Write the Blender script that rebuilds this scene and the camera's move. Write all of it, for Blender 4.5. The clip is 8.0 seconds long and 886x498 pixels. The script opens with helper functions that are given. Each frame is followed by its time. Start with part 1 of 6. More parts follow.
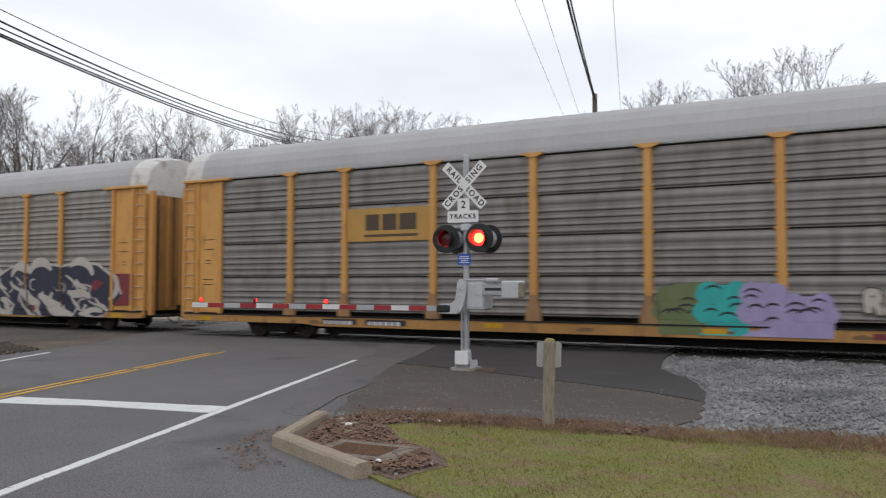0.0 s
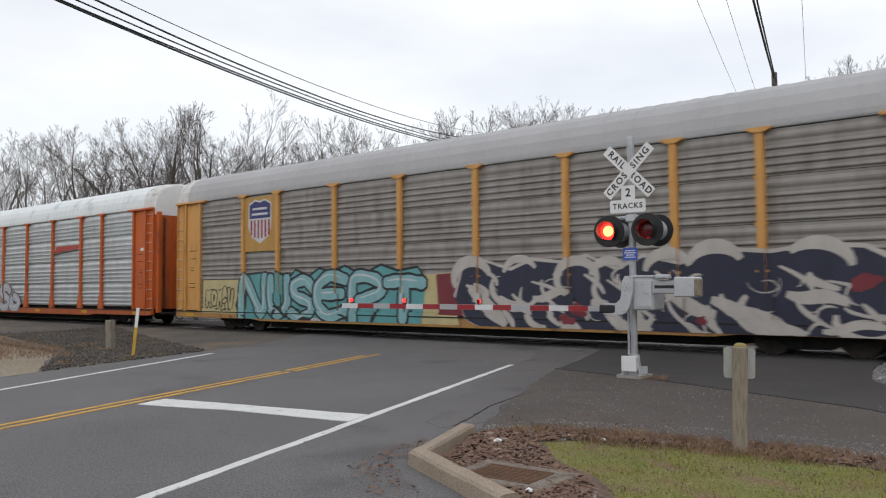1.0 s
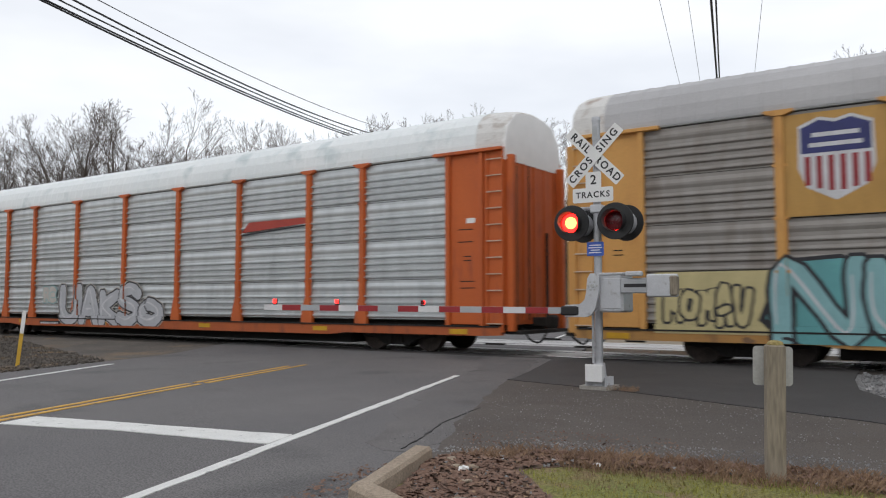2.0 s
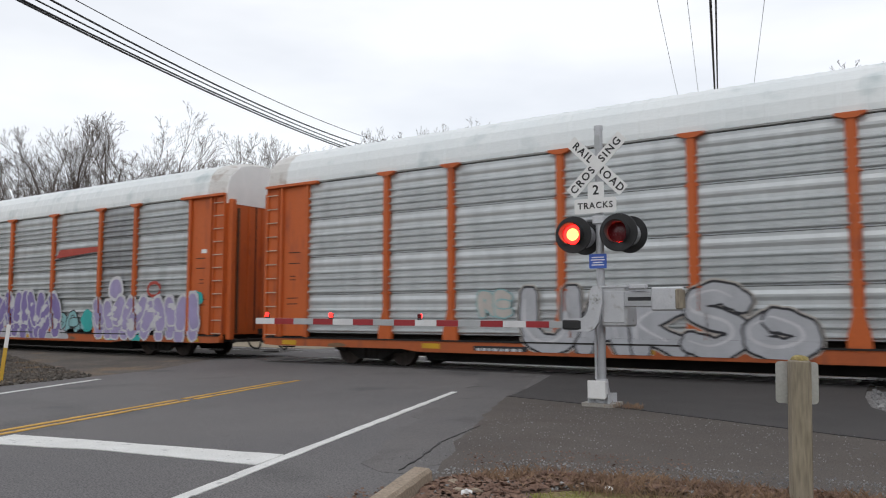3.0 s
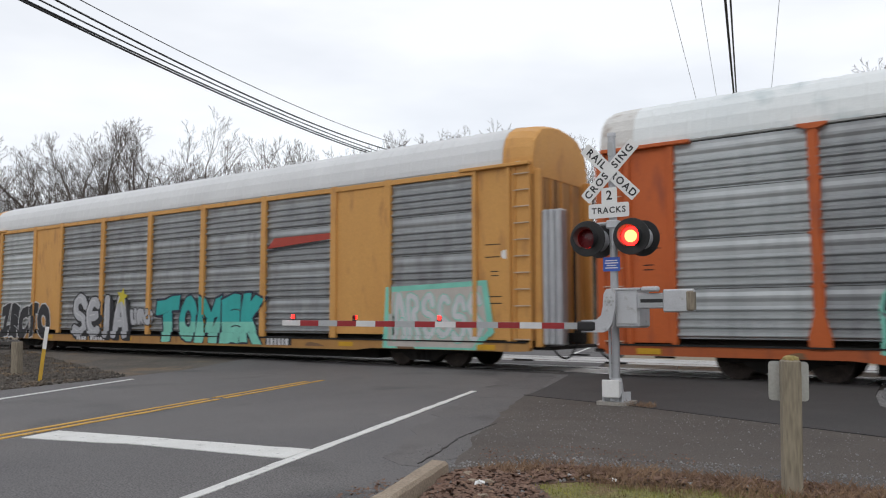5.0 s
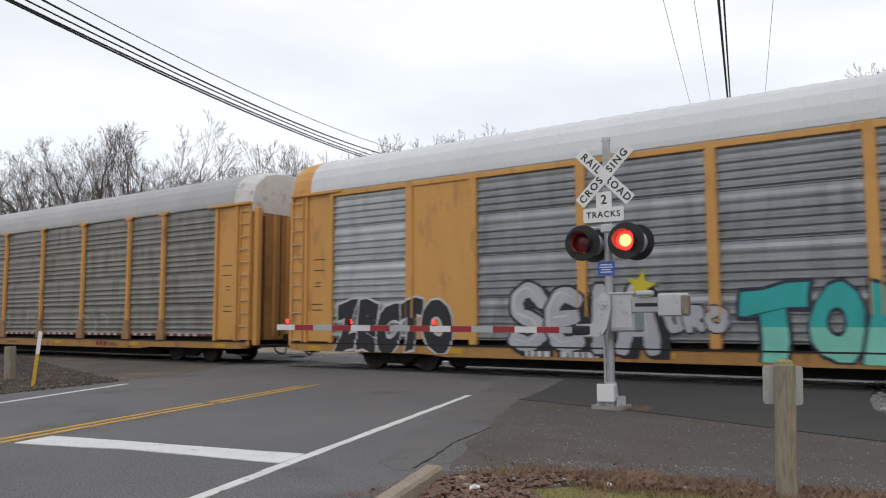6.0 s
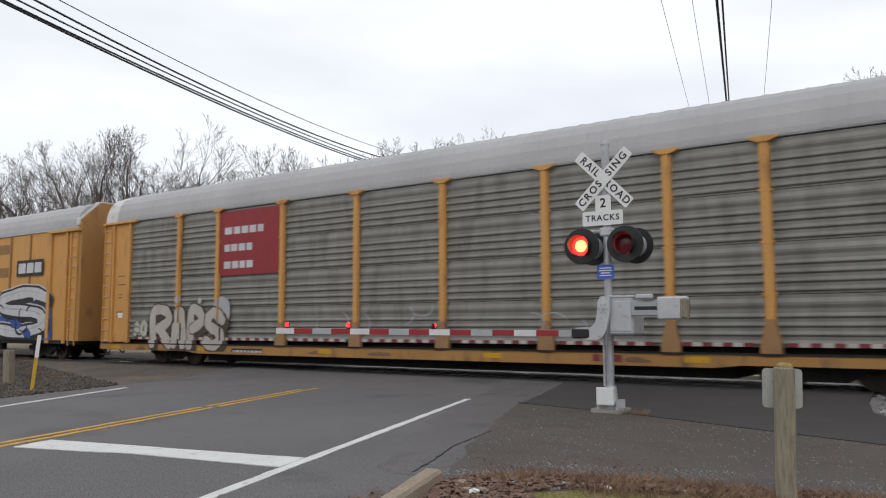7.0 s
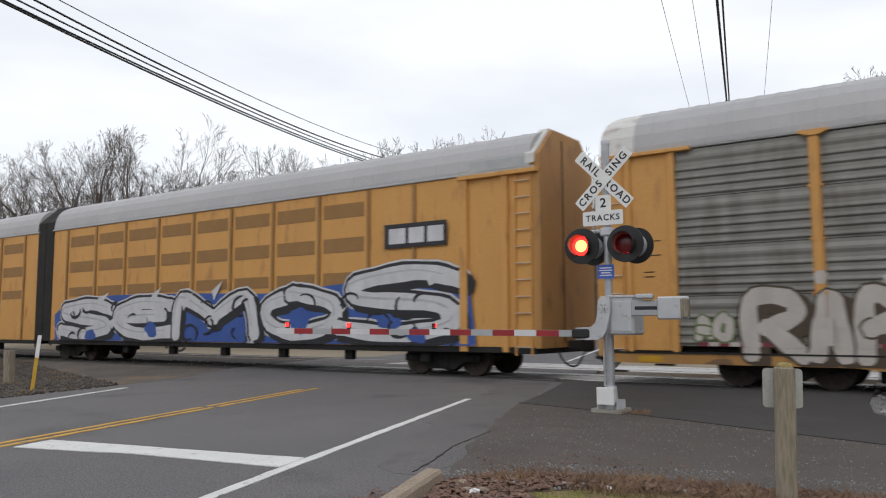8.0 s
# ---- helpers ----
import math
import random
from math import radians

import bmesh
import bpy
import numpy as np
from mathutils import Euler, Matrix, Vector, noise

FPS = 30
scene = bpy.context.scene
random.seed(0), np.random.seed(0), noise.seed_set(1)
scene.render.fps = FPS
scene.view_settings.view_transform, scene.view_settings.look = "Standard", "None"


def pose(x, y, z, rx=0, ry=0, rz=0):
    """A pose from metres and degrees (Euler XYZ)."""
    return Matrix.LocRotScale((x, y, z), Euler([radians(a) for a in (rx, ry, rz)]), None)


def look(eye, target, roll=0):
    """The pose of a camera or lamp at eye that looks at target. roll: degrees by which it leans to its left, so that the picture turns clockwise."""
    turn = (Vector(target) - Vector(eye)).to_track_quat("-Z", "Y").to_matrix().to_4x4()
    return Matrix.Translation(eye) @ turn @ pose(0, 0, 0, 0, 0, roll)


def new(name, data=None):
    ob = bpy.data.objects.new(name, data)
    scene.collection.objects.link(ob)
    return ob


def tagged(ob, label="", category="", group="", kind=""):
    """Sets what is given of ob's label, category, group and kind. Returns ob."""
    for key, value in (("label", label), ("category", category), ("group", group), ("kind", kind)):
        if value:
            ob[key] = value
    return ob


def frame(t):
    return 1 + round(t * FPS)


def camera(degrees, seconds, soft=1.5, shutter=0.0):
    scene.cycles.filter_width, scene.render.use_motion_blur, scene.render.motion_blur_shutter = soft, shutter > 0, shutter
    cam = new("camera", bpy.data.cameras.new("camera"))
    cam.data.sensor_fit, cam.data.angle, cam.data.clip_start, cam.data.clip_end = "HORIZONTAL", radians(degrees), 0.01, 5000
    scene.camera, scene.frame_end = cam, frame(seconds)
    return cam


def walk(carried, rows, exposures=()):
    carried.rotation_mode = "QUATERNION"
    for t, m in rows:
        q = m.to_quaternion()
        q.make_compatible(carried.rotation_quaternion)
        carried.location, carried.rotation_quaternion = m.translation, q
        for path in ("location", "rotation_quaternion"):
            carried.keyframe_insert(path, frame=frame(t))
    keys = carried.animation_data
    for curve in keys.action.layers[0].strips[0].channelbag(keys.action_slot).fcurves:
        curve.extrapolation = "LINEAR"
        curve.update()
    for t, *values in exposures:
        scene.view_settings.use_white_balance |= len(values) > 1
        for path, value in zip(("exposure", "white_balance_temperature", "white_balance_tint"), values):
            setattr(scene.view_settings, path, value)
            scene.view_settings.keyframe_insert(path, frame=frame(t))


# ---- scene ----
cam = camera(58.6, 8.0, soft=1.12, shutter=0.14)
walk(cam, [
    (0.0, pose(7.291, -14.660, 1.774, 92.507, -0.016, 27.967)),
    (0.2, pose(7.355, -14.533, 1.790, 92.351, 0.282, 31.887)),
    (0.3, pose(7.386, -14.470, 1.799, 92.251, 0.474, 34.413)),
    (0.5, pose(7.450, -14.343, 1.815, 92.133, 0.700, 37.391)),
    (0.7, pose(7.143, -13.998, 1.764, 92.447, 0.569, 38.568)),
    (1.0, pose(6.683, -13.481, 1.688, 92.753, 0.441, 39.712)),
    (1.2, pose(6.312, -13.119, 1.593, 92.998, 0.314, 38.564)),
    (1.5, pose(5.755, -12.577, 1.451, 93.425, 0.093, 36.557)),
    (1.7, pose(5.524, -12.349, 1.426, 93.500, 0.080, 35.550)),
    (2.8, pose(4.985, -11.770, 1.375, 94.804, -0.100, 33.441)),
    (3.0, pose(4.996, -11.793, 1.379, 94.950, -0.080, 34.027)),
    (3.5, pose(5.087, -11.896, 1.384, 95.181, 0.000, 34.554)),
    (4.0, pose(5.331, -12.150, 1.407, 94.650, 0.164, 34.995)),
    (4.5, pose(5.331, -12.150, 1.407, 94.796, 0.120, 35.799)),
    (6.0, pose(5.331, -12.150, 1.407, 95.265, 0.140, 35.358)),
    (6.5, pose(5.331, -12.150, 1.407, 95.398, 0.153, 35.307)),
    (7.0, pose(5.331, -12.150, 1.407, 95.513, 0.182, 35.309)),
    (7.5, pose(5.331, -12.150, 1.407, 95.569, 0.173, 35.296)),
    (8.0, pose(5.331, -12.150, 1.407, 95.510, 0.200, 35.327)),
])

# ---- light: bright overcast winter sky, weak veiled sun ----
SUN_UP, SUN_ROUND = 42.0, 160.0
world = bpy.data.worlds.new("overcast_sky")
scene.world = world
world.use_nodes = True
wt = world.node_tree
wt.nodes.clear()
w_out = wt.nodes.new("ShaderNodeOutputWorld")
w_sky = wt.nodes.new("ShaderNodeTexSky")
w_sky.sky_type, w_sky.sun_disc = "NISHITA", False
w_sky.sun_elevation, w_sky.sun_rotation = radians(SUN_UP), radians(SUN_ROUND)
w_b1 = wt.nodes.new("ShaderNodeBackground")
w_b1.inputs["Strength"].default_value = 0.02
w_tc = wt.nodes.new("ShaderNodeTexCoord")
w_map = wt.nodes.new("ShaderNodeMapping")
w_map.inputs["Scale"].default_value = (1.0, 1.0, 3.6)
w_map.inputs["Location"].default_value = (0.35, 0.1, 0.4)
w_noise = wt.nodes.new("ShaderNodeTexNoise")
w_noise.inputs["Scale"].default_value, w_noise.inputs["Detail"].default_value = 1.7, 5.0
w_noise.inputs["Roughness"].default_value = 0.5
w_ramp = wt.nodes.new("ShaderNodeValToRGB")
w_ramp.color_ramp.elements[0].position, w_ramp.color_ramp.elements[0].color = 0.36, (0.74, 0.76, 0.80, 1)
w_ramp.color_ramp.elements[1].position, w_ramp.color_ramp.elements[1].color = 0.60, (0.93, 0.94, 0.96, 1)
w_b2 = wt.nodes.new("ShaderNodeBackground")
w_b2.inputs["Strength"].default_value = 1.03
w_add = wt.nodes.new("ShaderNodeAddShader")
for a, b in ((w_tc.outputs["Generated"], w_map.inputs[0]), (w_map.outputs[0], w_noise.inputs["Vector"]), (w_noise.outputs[0], w_ramp.inputs[0]),
             (w_ramp.outputs[0], w_b2.inputs[0]), (w_sky.outputs[0], w_b1.inputs[0]), (w_b1.outputs[0], w_add.inputs[0]),
             (w_b2.outputs[0], w_add.inputs[1]), (w_add.outputs[0], w_out.inputs[0])):
    wt.links.new(a, b)
sun = new("sun", bpy.data.lights.new("sun", "SUN"))
sun.data.energy, sun.data.angle, sun.data.color = 0.30, radians(25), (1.0, 0.94, 0.85)
az = radians(SUN_ROUND)
sun.matrix_world = look((0, 0, 0), (-math.sin(az) * math.cos(radians(SUN_UP)), -math.cos(az) * math.cos(radians(SUN_UP)), -math.sin(radians(SUN_UP))))
scene.view_settings.exposure = 0.0


# ---- materials ----
def surf(name, c1, c2, scale=1.0, rough=0.8, metal=0.0, bump=0.2, grain=40.0, grain_amt=0.25, stretch=(1, 1, 1), c3=None, s3=6.0, lo3=0.55, hi3=0.7, spread=0.15, grain2=None):
    """Two colours mixed by a coarse pattern, a finer grain over it, and optional third-colour patches."""
    m = bpy.data.materials.new(name)
    m.use_nodes = True
    t = m.node_tree
    bs = t.nodes["Principled BSDF"]
    tc, info = t.nodes.new("ShaderNodeTexCoord"), t.nodes.new("ShaderNodeObjectInfo")
    mp, off = t.nodes.new("ShaderNodeMapping"), t.nodes.new("ShaderNodeVectorMath")
    mul = t.nodes.new("ShaderNodeMath")
    mul.operation, mul.inputs[1].default_value = "MULTIPLY", 37.0
    off.operation = "ADD"
    mp.inputs["Scale"].default_value = stretch
    t.links.new(info.outputs["Random"], mul.inputs[0])
    t.links.new(tc.outputs["Object"], mp.inputs[0])
    t.links.new(mp.outputs[0], off.inputs[0])
    t.links.new(mul.outputs[0], off.inputs[1])

    def noise_at(s, detail):
        n = t.nodes.new("ShaderNodeTexNoise")
        n.inputs["Scale"].default_value, n.inputs["Detail"].default_value = s, detail
        t.links.new(off.outputs[0], n.inputs["Vector"])
        return n.outputs[0]

    def ramp(src, lo, hi):
        r = t.nodes.new("ShaderNodeMapRange")
        r.inputs[1].default_value, r.inputs[2].default_value = lo, hi
        t.links.new(src, r.inputs[0])
        return r.outputs[0]

    def mixed(kind, fac, a, b):
        x = t.nodes.new("ShaderNodeMix")
        x.data_type, x.blend_type = "RGBA", kind
        for sock, v in ((x.inputs["Factor"], fac), (x.inputs[6], a), (x.inputs[7], b)):
            if isinstance(v, bpy.types.NodeSocket):
                t.links.new(v, sock)
            elif isinstance(v, tuple):
                sock.default_value = (*v, 1)
            else:
                sock.default_value = v
        return x.outputs[2]

    base = mixed("MIX", ramp(noise_at(scale, 4), 0.5 - spread * 1.6, 0.5 + spread * 1.6), c1, c2)
    if c3:
        base = mixed("MIX", ramp(noise_at(s3, 6), lo3, hi3), base, c3)
    fine = noise_at(grain, 3)
    g = mixed("MIX", ramp(fine, 0.3, 0.7), (1 - grain_amt,) * 3, (1 + grain_amt,) * 3)
    base = mixed("MULTIPLY", 1.0, base, g)
    t.links.new(base, bs.inputs["Base Color"])
    rr = t.nodes.new("ShaderNodeMapRange")
    rr.inputs[3].default_value, rr.inputs[4].default_value = max(rough - 0.12, 0.05), min(rough + 0.12, 1.0)
    t.links.new(noise_at(scale * 3, 3), rr.inputs[0])
    t.links.new(rr.outputs[0], bs.inputs["Roughness"])
    bs.inputs["Metallic"].default_value = metal
    if bump:
        b = t.nodes.new("ShaderNodeBump")
        b.inputs["Strength"].default_value, b.inputs["Distance"].default_value = bump, 0.01
        t.links.new(fine, b.inputs["Height"])
        t.links.new(b.outputs[0], bs.inputs["Normal"])
    return m


def glow(name, colour, strength):
    m = bpy.data.materials.new(name)
    m.use_nodes = True
    bs = m.node_tree.nodes["Principled BSDF"]
    bs.inputs["Base Color"].default_value = (*colour, 1)
    bs.inputs["Emission Color"].default_value, bs.inputs["Emission Strength"].default_value = (*colour, 1), strength
    return m


M = {
    "asphalt": surf("asphalt", (0.110, 0.106, 0.109), (0.152, 0.144, 0.141), 0.25, 0.85, 0, 0.9, 60, 0.55, c3=(0.085, 0.083, 0.084), s3=0.5),
    "asphalt_old": surf("asphalt_old", (0.072, 0.061, 0.055), (0.102, 0.086, 0.075), 0.5, 0.9, 0, 0.6, 70, 0.4, c3=(0.076, 0.062, 0.053), s3=1.1),
    "asphalt_new": surf("asphalt_new", (0.046, 0.043, 0.043), (0.066, 0.060, 0.059), 0.4, 0.88, 0, 0.5, 80, 0.3),
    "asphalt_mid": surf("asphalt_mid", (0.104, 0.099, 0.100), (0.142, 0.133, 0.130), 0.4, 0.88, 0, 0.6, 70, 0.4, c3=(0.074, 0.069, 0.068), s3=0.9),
    "tar": surf("tar", (0.02, 0.02, 0.021), (0.035, 0.034, 0.034), 2, 0.7, 0, 0.3, 50, 0.2),
    "line_white": surf("line_white", (0.72, 0.72, 0.70), (0.60, 0.60, 0.58), 3, 0.7, 0, 0.2, 60, 0.12, c3=(0.33, 0.33, 0.33), s3=9, lo3=0.62, hi3=0.72),
    "line_yellow": surf("line_yellow", (0.58, 0.33, 0.05), (0.50, 0.28, 0.06), 3, 0.75, 0, 0.2, 60, 0.15, c3=(0.2, 0.15, 0.09), s3=7, lo3=0.58, hi3=0.7),
    "soil": surf("soil", (0.105, 0.066, 0.050), (0.165, 0.110, 0.082), 1.4, 0.95, 0, 0.9, 30, 0.5, c3=(0.213, 0.143, 0.091), s3=5),
    "grass_soil": surf("grass_soil", (0.135, 0.155, 0.030), (0.190, 0.160, 0.055), 1.2, 0.95, 0, 0.8, 45, 0.5, c3=(0.191, 0.127, 0.069), s3=2.5, lo3=0.5, hi3=0.65),
    "land": surf("land", (0.20, 0.16, 0.11), (0.30, 0.25, 0.18), 0.15, 0.95, 0, 0.6, 12, 0.4),
    "gravel": surf("gravel", (0.15, 0.145, 0.145), (0.22, 0.215, 0.215), 1.5, 0.95, 0, 1.0, 22, 0.6),
    "gravel_brown": surf("gravel_brown", (0.075, 0.066, 0.058), (0.125, 0.108, 0.092), 0.7, 0.95, 0, 1.0, 22, 0.6, c3=(0.17, 0.12, 0.075), s3=0.8),
    "stone": surf("stone", (0.13, 0.13, 0.135), (0.36, 0.355, 0.35), 1.0, 0.9, 0, 0.4, 25, 0.25),
    "concrete": surf("concrete", (0.27, 0.21, 0.155), (0.35, 0.285, 0.215), 2, 0.9, 0, 0.5, 50, 0.25, c3=(0.22, 0.17, 0.13), s3=4, lo3=0.6, hi3=0.75),
    "concrete_dirty": surf("concrete_dirty", (0.16, 0.13, 0.105), (0.22, 0.185, 0.15), 3, 0.92, 0, 0.5, 50, 0.3, c3=(0.11, 0.08, 0.06), s3=5),
    "concrete_grey": surf("concrete_grey", (0.30, 0.28, 0.25), (0.38, 0.36, 0.33), 2, 0.9, 0, 0.4, 50, 0.2),
    "concrete_pale": surf("concrete_pale", (0.46, 0.45, 0.44), (0.56, 0.55, 0.54), 1.2, 0.6, 0, 0.3, 40, 0.15),
    "rust": surf("rust", (0.10, 0.055, 0.035), (0.17, 0.09, 0.05), 5, 0.85, 0.2, 0.5, 60, 0.3),
    "rail": surf("rail", (0.16, 0.11, 0.09), (0.22, 0.16, 0.13), 3, 0.6, 0.3, 0.2, 40, 0.2),
    "rail_head": surf("rail_head", (0.55, 0.54, 0.53), (0.62, 0.62, 0.62), 3, 0.25, 1.0, 0.05, 40, 0.05),
    "tie": surf("tie", (0.07, 0.055, 0.045), (0.13, 0.10, 0.08), 2, 0.95, 0, 0.6, 30, 0.3),
    "galv": surf("galv", (0.42, 0.43, 0.45), (0.52, 0.53, 0.55), 3, 0.5, 0.6, 0.1, 60, 0.1),
    "silver_paint": surf("silver_paint", (0.50, 0.51, 0.53), (0.60, 0.61, 0.63), 3, 0.45, 0.35, 0.1, 60, 0.08, c3=(0.35, 0.34, 0.33), s3=8, lo3=0.62, hi3=0.75),
    "black": surf("black", (0.012, 0.012, 0.013), (0.022, 0.022, 0.023), 4, 0.55, 0, 0.1, 50, 0.1),
    "sign_white": surf("sign_white", (0.80, 0.80, 0.79), (0.74, 0.74, 0.73), 3, 0.5, 0, 0.03, 60, 0.04),
    "sign_black": surf("sign_black", (0.015, 0.015, 0.017), (0.025, 0.025, 0.027), 3, 0.5, 0, 0, 50, 0.05),
    "sign_blue": surf("sign_blue", (0.035, 0.09, 0.42), (0.05, 0.12, 0.48), 3, 0.4, 0, 0, 50, 0.05),
    "sign_grey": surf("sign_grey", (0.42, 0.43, 0.42), (0.50, 0.50, 0.49), 3, 0.5, 0.5, 0.05, 50, 0.08),
    "arm_white": surf("arm_white", (0.72, 0.72, 0.72), (0.62, 0.62, 0.63), 4, 0.5, 0, 0.05, 50, 0.06),
    "arm_grey": surf("arm_grey", (0.36, 0.38, 0.39), (0.44, 0.45, 0.46), 4, 0.5, 0, 0.05, 50, 0.06),
    "arm_red": surf("arm_red", (0.36, 0.025, 0.03), (0.28, 0.02, 0.025), 4, 0.5, 0, 0.05, 50, 0.06),
    "lens_lit": glow("lens_lit", (1.0, 0.010, 0.008), 8.0),
    "lens_core": glow("lens_core", (1.0, 0.42, 0.11), 3.4),
    "hood_inner": surf("hood_inner", (0.13, 0.11, 0.11), (0.17, 0.15, 0.15), 6, 0.7, 0, 0.05, 50, 0.1),
    "lens_dark": surf("lens_dark", (0.10, 0.006, 0.010), (0.15, 0.010, 0.014), 12, 0.25, 0, 0.1, 60, 0.2),
    "wood_post": surf("wood_post", (0.20, 0.17, 0.125), (0.28, 0.24, 0.185), 4, 0.9, 0, 0.6, 45, 0.25, stretch=(1, 1, 0.12)),
    "moss": surf("moss", (0.24, 0.20, 0.06), (0.33, 0.26, 0.11), 12, 0.95, 0, 0.6, 60, 0.3),
    "marker_yellow": surf("marker_yellow", (0.62, 0.38, 0.04), (0.55, 0.33, 0.04), 5, 0.5, 0, 0.05, 60, 0.08),
    "bark": surf("bark", (0.084, 0.070, 0.062), (0.141, 0.118, 0.104), 3, 0.95, 0, 0.5, 20, 0.25),
    "wood_pole": surf("wood_pole", (0.12, 0.10, 0.085), (0.18, 0.15, 0.125), 2, 0.9, 0, 0.5, 30, 0.25, stretch=(1, 1, 0.1)),
    "cable": surf("cable", (0.02, 0.02, 0.022), (0.03, 0.03, 0.032), 2, 0.6, 0, 0, 30, 0.05),
    "leaf_dead": surf("leaf_dead", (0.135, 0.075, 0.054), (0.23, 0.145, 0.105), 3, 0.9, 0, 0.3, 40, 0.3),
    "grass_blade": surf("grass_blade", (0.20, 0.235, 0.030), (0.29, 0.25, 0.070), 0.9, 0.9, 0, 0, 30, 0.3, c3=(0.22, 0.155, 0.09), s3=1.2, lo3=0.55, hi3=0.66),
    "straw": surf("straw", (0.31, 0.205, 0.125), (0.20, 0.125, 0.085), 2.0, 0.9, 0, 0, 30, 0.3),
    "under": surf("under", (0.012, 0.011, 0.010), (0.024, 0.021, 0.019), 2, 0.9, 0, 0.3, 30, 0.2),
    "woods": surf("woods", (0.05, 0.045, 0.035), (0.09, 0.08, 0.06), 0.2, 0.95, 0, 0.5, 4, 0.4, c3=(0.12, 0.10, 0.08), s3=0.6),
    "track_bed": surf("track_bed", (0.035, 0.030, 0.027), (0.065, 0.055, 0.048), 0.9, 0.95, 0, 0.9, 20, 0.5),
    "rung_steel": surf("rung_steel", (0.46, 0.36, 0.27), (0.58, 0.48, 0.38), 6, 0.5, 0.3, 0.1, 40, 0.2),
    "wheel": surf("wheel", (0.05, 0.04, 0.035), (0.09, 0.07, 0.06), 5, 0.7, 0.4, 0.2, 40, 0.2),
}


# ---- small building helpers ----
def mesh_from(bm, name, mat):
    me = bpy.data.meshes.new(name)
    bm.normal_update()
    bm.to_mesh(me)
    bm.free()
    for k in (mat if isinstance(mat, (list, tuple)) else [mat]):
        me.materials.append(M[k] if isinstance(k, str) else k)
    return me


def part(name, bm, mat, parent=None, label="", at=None):
    me = bm if isinstance(bm, bpy.types.Mesh) else mesh_from(bm, name, mat)
    ob = new(name, me)
    if parent is not None:
        ob.parent = parent
    if at is not None:
        ob.matrix_basis = at
    return tagged(ob, label)


def box(bm, x0, x1, y0, y1, z0, z1, bevel=0.0, m=None, mi=0):
    r = bmesh.ops.create_cube(bm, size=1.0, matrix=Matrix.Translation(((x0 + x1) / 2, (y0 + y1) / 2, (z0 + z1) / 2)) @ Matrix.Diagonal((x1 - x0, y1 - y0, z1 - z0, 1)))
    vs = r["verts"]
    if bevel:
        es = list({e for v in vs for e in v.link_edges})
        rb = bmesh.ops.bevel(bm, geom=es, offset=bevel, segments=1, affect="EDGES", profile=0.5)
        vs = list({v for f in rb["faces"] for v in f.verts} | {v for v in vs if v.is_valid})
    if mi:
        for f in {f for v in vs for f in v.link_faces}:
            f.material_index = mi
    if m is not None:
        bmesh.ops.transform(bm, matrix=m, verts=vs)
    return bm


def one_box(x0, x1, y0, y1, z0, z1, bevel=0.0, m=None):
    return box(bmesh.new(), x0, x1, y0, y1, z0, z1, bevel, m)


def tube(bm, a, b, r0, r1=None, n=12, caps=True):
    a, b = Vector(a), Vector(b)
    r1 = r0 if r1 is None else r1
    d = b - a
    m = Matrix.Translation((a + b) / 2) @ d.to_track_quat("Z", "Y").to_matrix().to_4x4()
    bmesh.ops.create_cone(bm, cap_ends=caps, segments=n, radius1=r0, radius2=r1, depth=d.length, matrix=m)
    return bm


def prism(pts, z0, z1, axis="z"):
    """A plate from an outline; axis: the way it is thick."""
    bm = bmesh.new()
    put = {"z": lambda p, h: (p[0], p[1], h), "y": lambda p, h: (p[0], h, p[1]), "x": lambda p, h: (h, p[0], p[1])}[axis]
    lo, hi = [bm.verts.new(put(p, z0)) for p in pts], [bm.verts.new(put(p, z1)) for p in pts]
    bm.faces.new(lo)
    bm.faces.new(hi[::-1])
    for i in range(len(pts)):
        j = (i + 1) % len(pts)
        bm.faces.new((lo[j], lo[i], hi[i], hi[j]))
    bmesh.ops.recalc_face_normals(bm, faces=bm.faces)
    return bm


def words(text, size, fat=0.0, depth=0.002, align="CENTER", spacing=1.0):
    """Lettering as a mesh that faces -y and is upright."""
    cu = bpy.data.curves.new("lettering", "FONT")
    cu.body, cu.size, cu.align_x, cu.align_y = text, size, align, "CENTER"
    cu.offset, cu.extrude, cu.space_character, cu.resolution_u = fat, depth, spacing, 3
    ob = bpy.data.objects.new("lettering", cu)
    scene.collection.objects.link(ob)
    me = bpy.data.meshes.new_from_object(ob.evaluated_get(bpy.context.evaluated_depsgraph_get()))
    bpy.data.objects.remove(ob)
    me.transform(pose(0, 0, 0, 90, 0, 0))
    return me


def root(name, label, category, group="", m=None):
    ob = new(name)
    ob.empty_display_size = 0.3
    if m is not None:
        ob.matrix_basis = m
    return tagged(ob, label, category, group)


# ---- ground ----
ROAD_D, ROAD_N = Vector((-0.336, 0.942)), Vector((-0.942, -0.336))
RAIL_Z, TRACK_Y = 0.15, 5.33


def rise(y):
    """The road climbs a little to the rails and falls again beyond."""
    def ease(a, b):
        s = min(max((y - a) / (b - a), 0), 1)
        return s * s * (3 - 2 * s)
    return 0.145 * (ease(0.8, 4.3) - ease(11.5, 16.0))


def road_xy(n, d):
    p = ROAD_N * n + ROAD_D * d
    return (p.x, p.y)


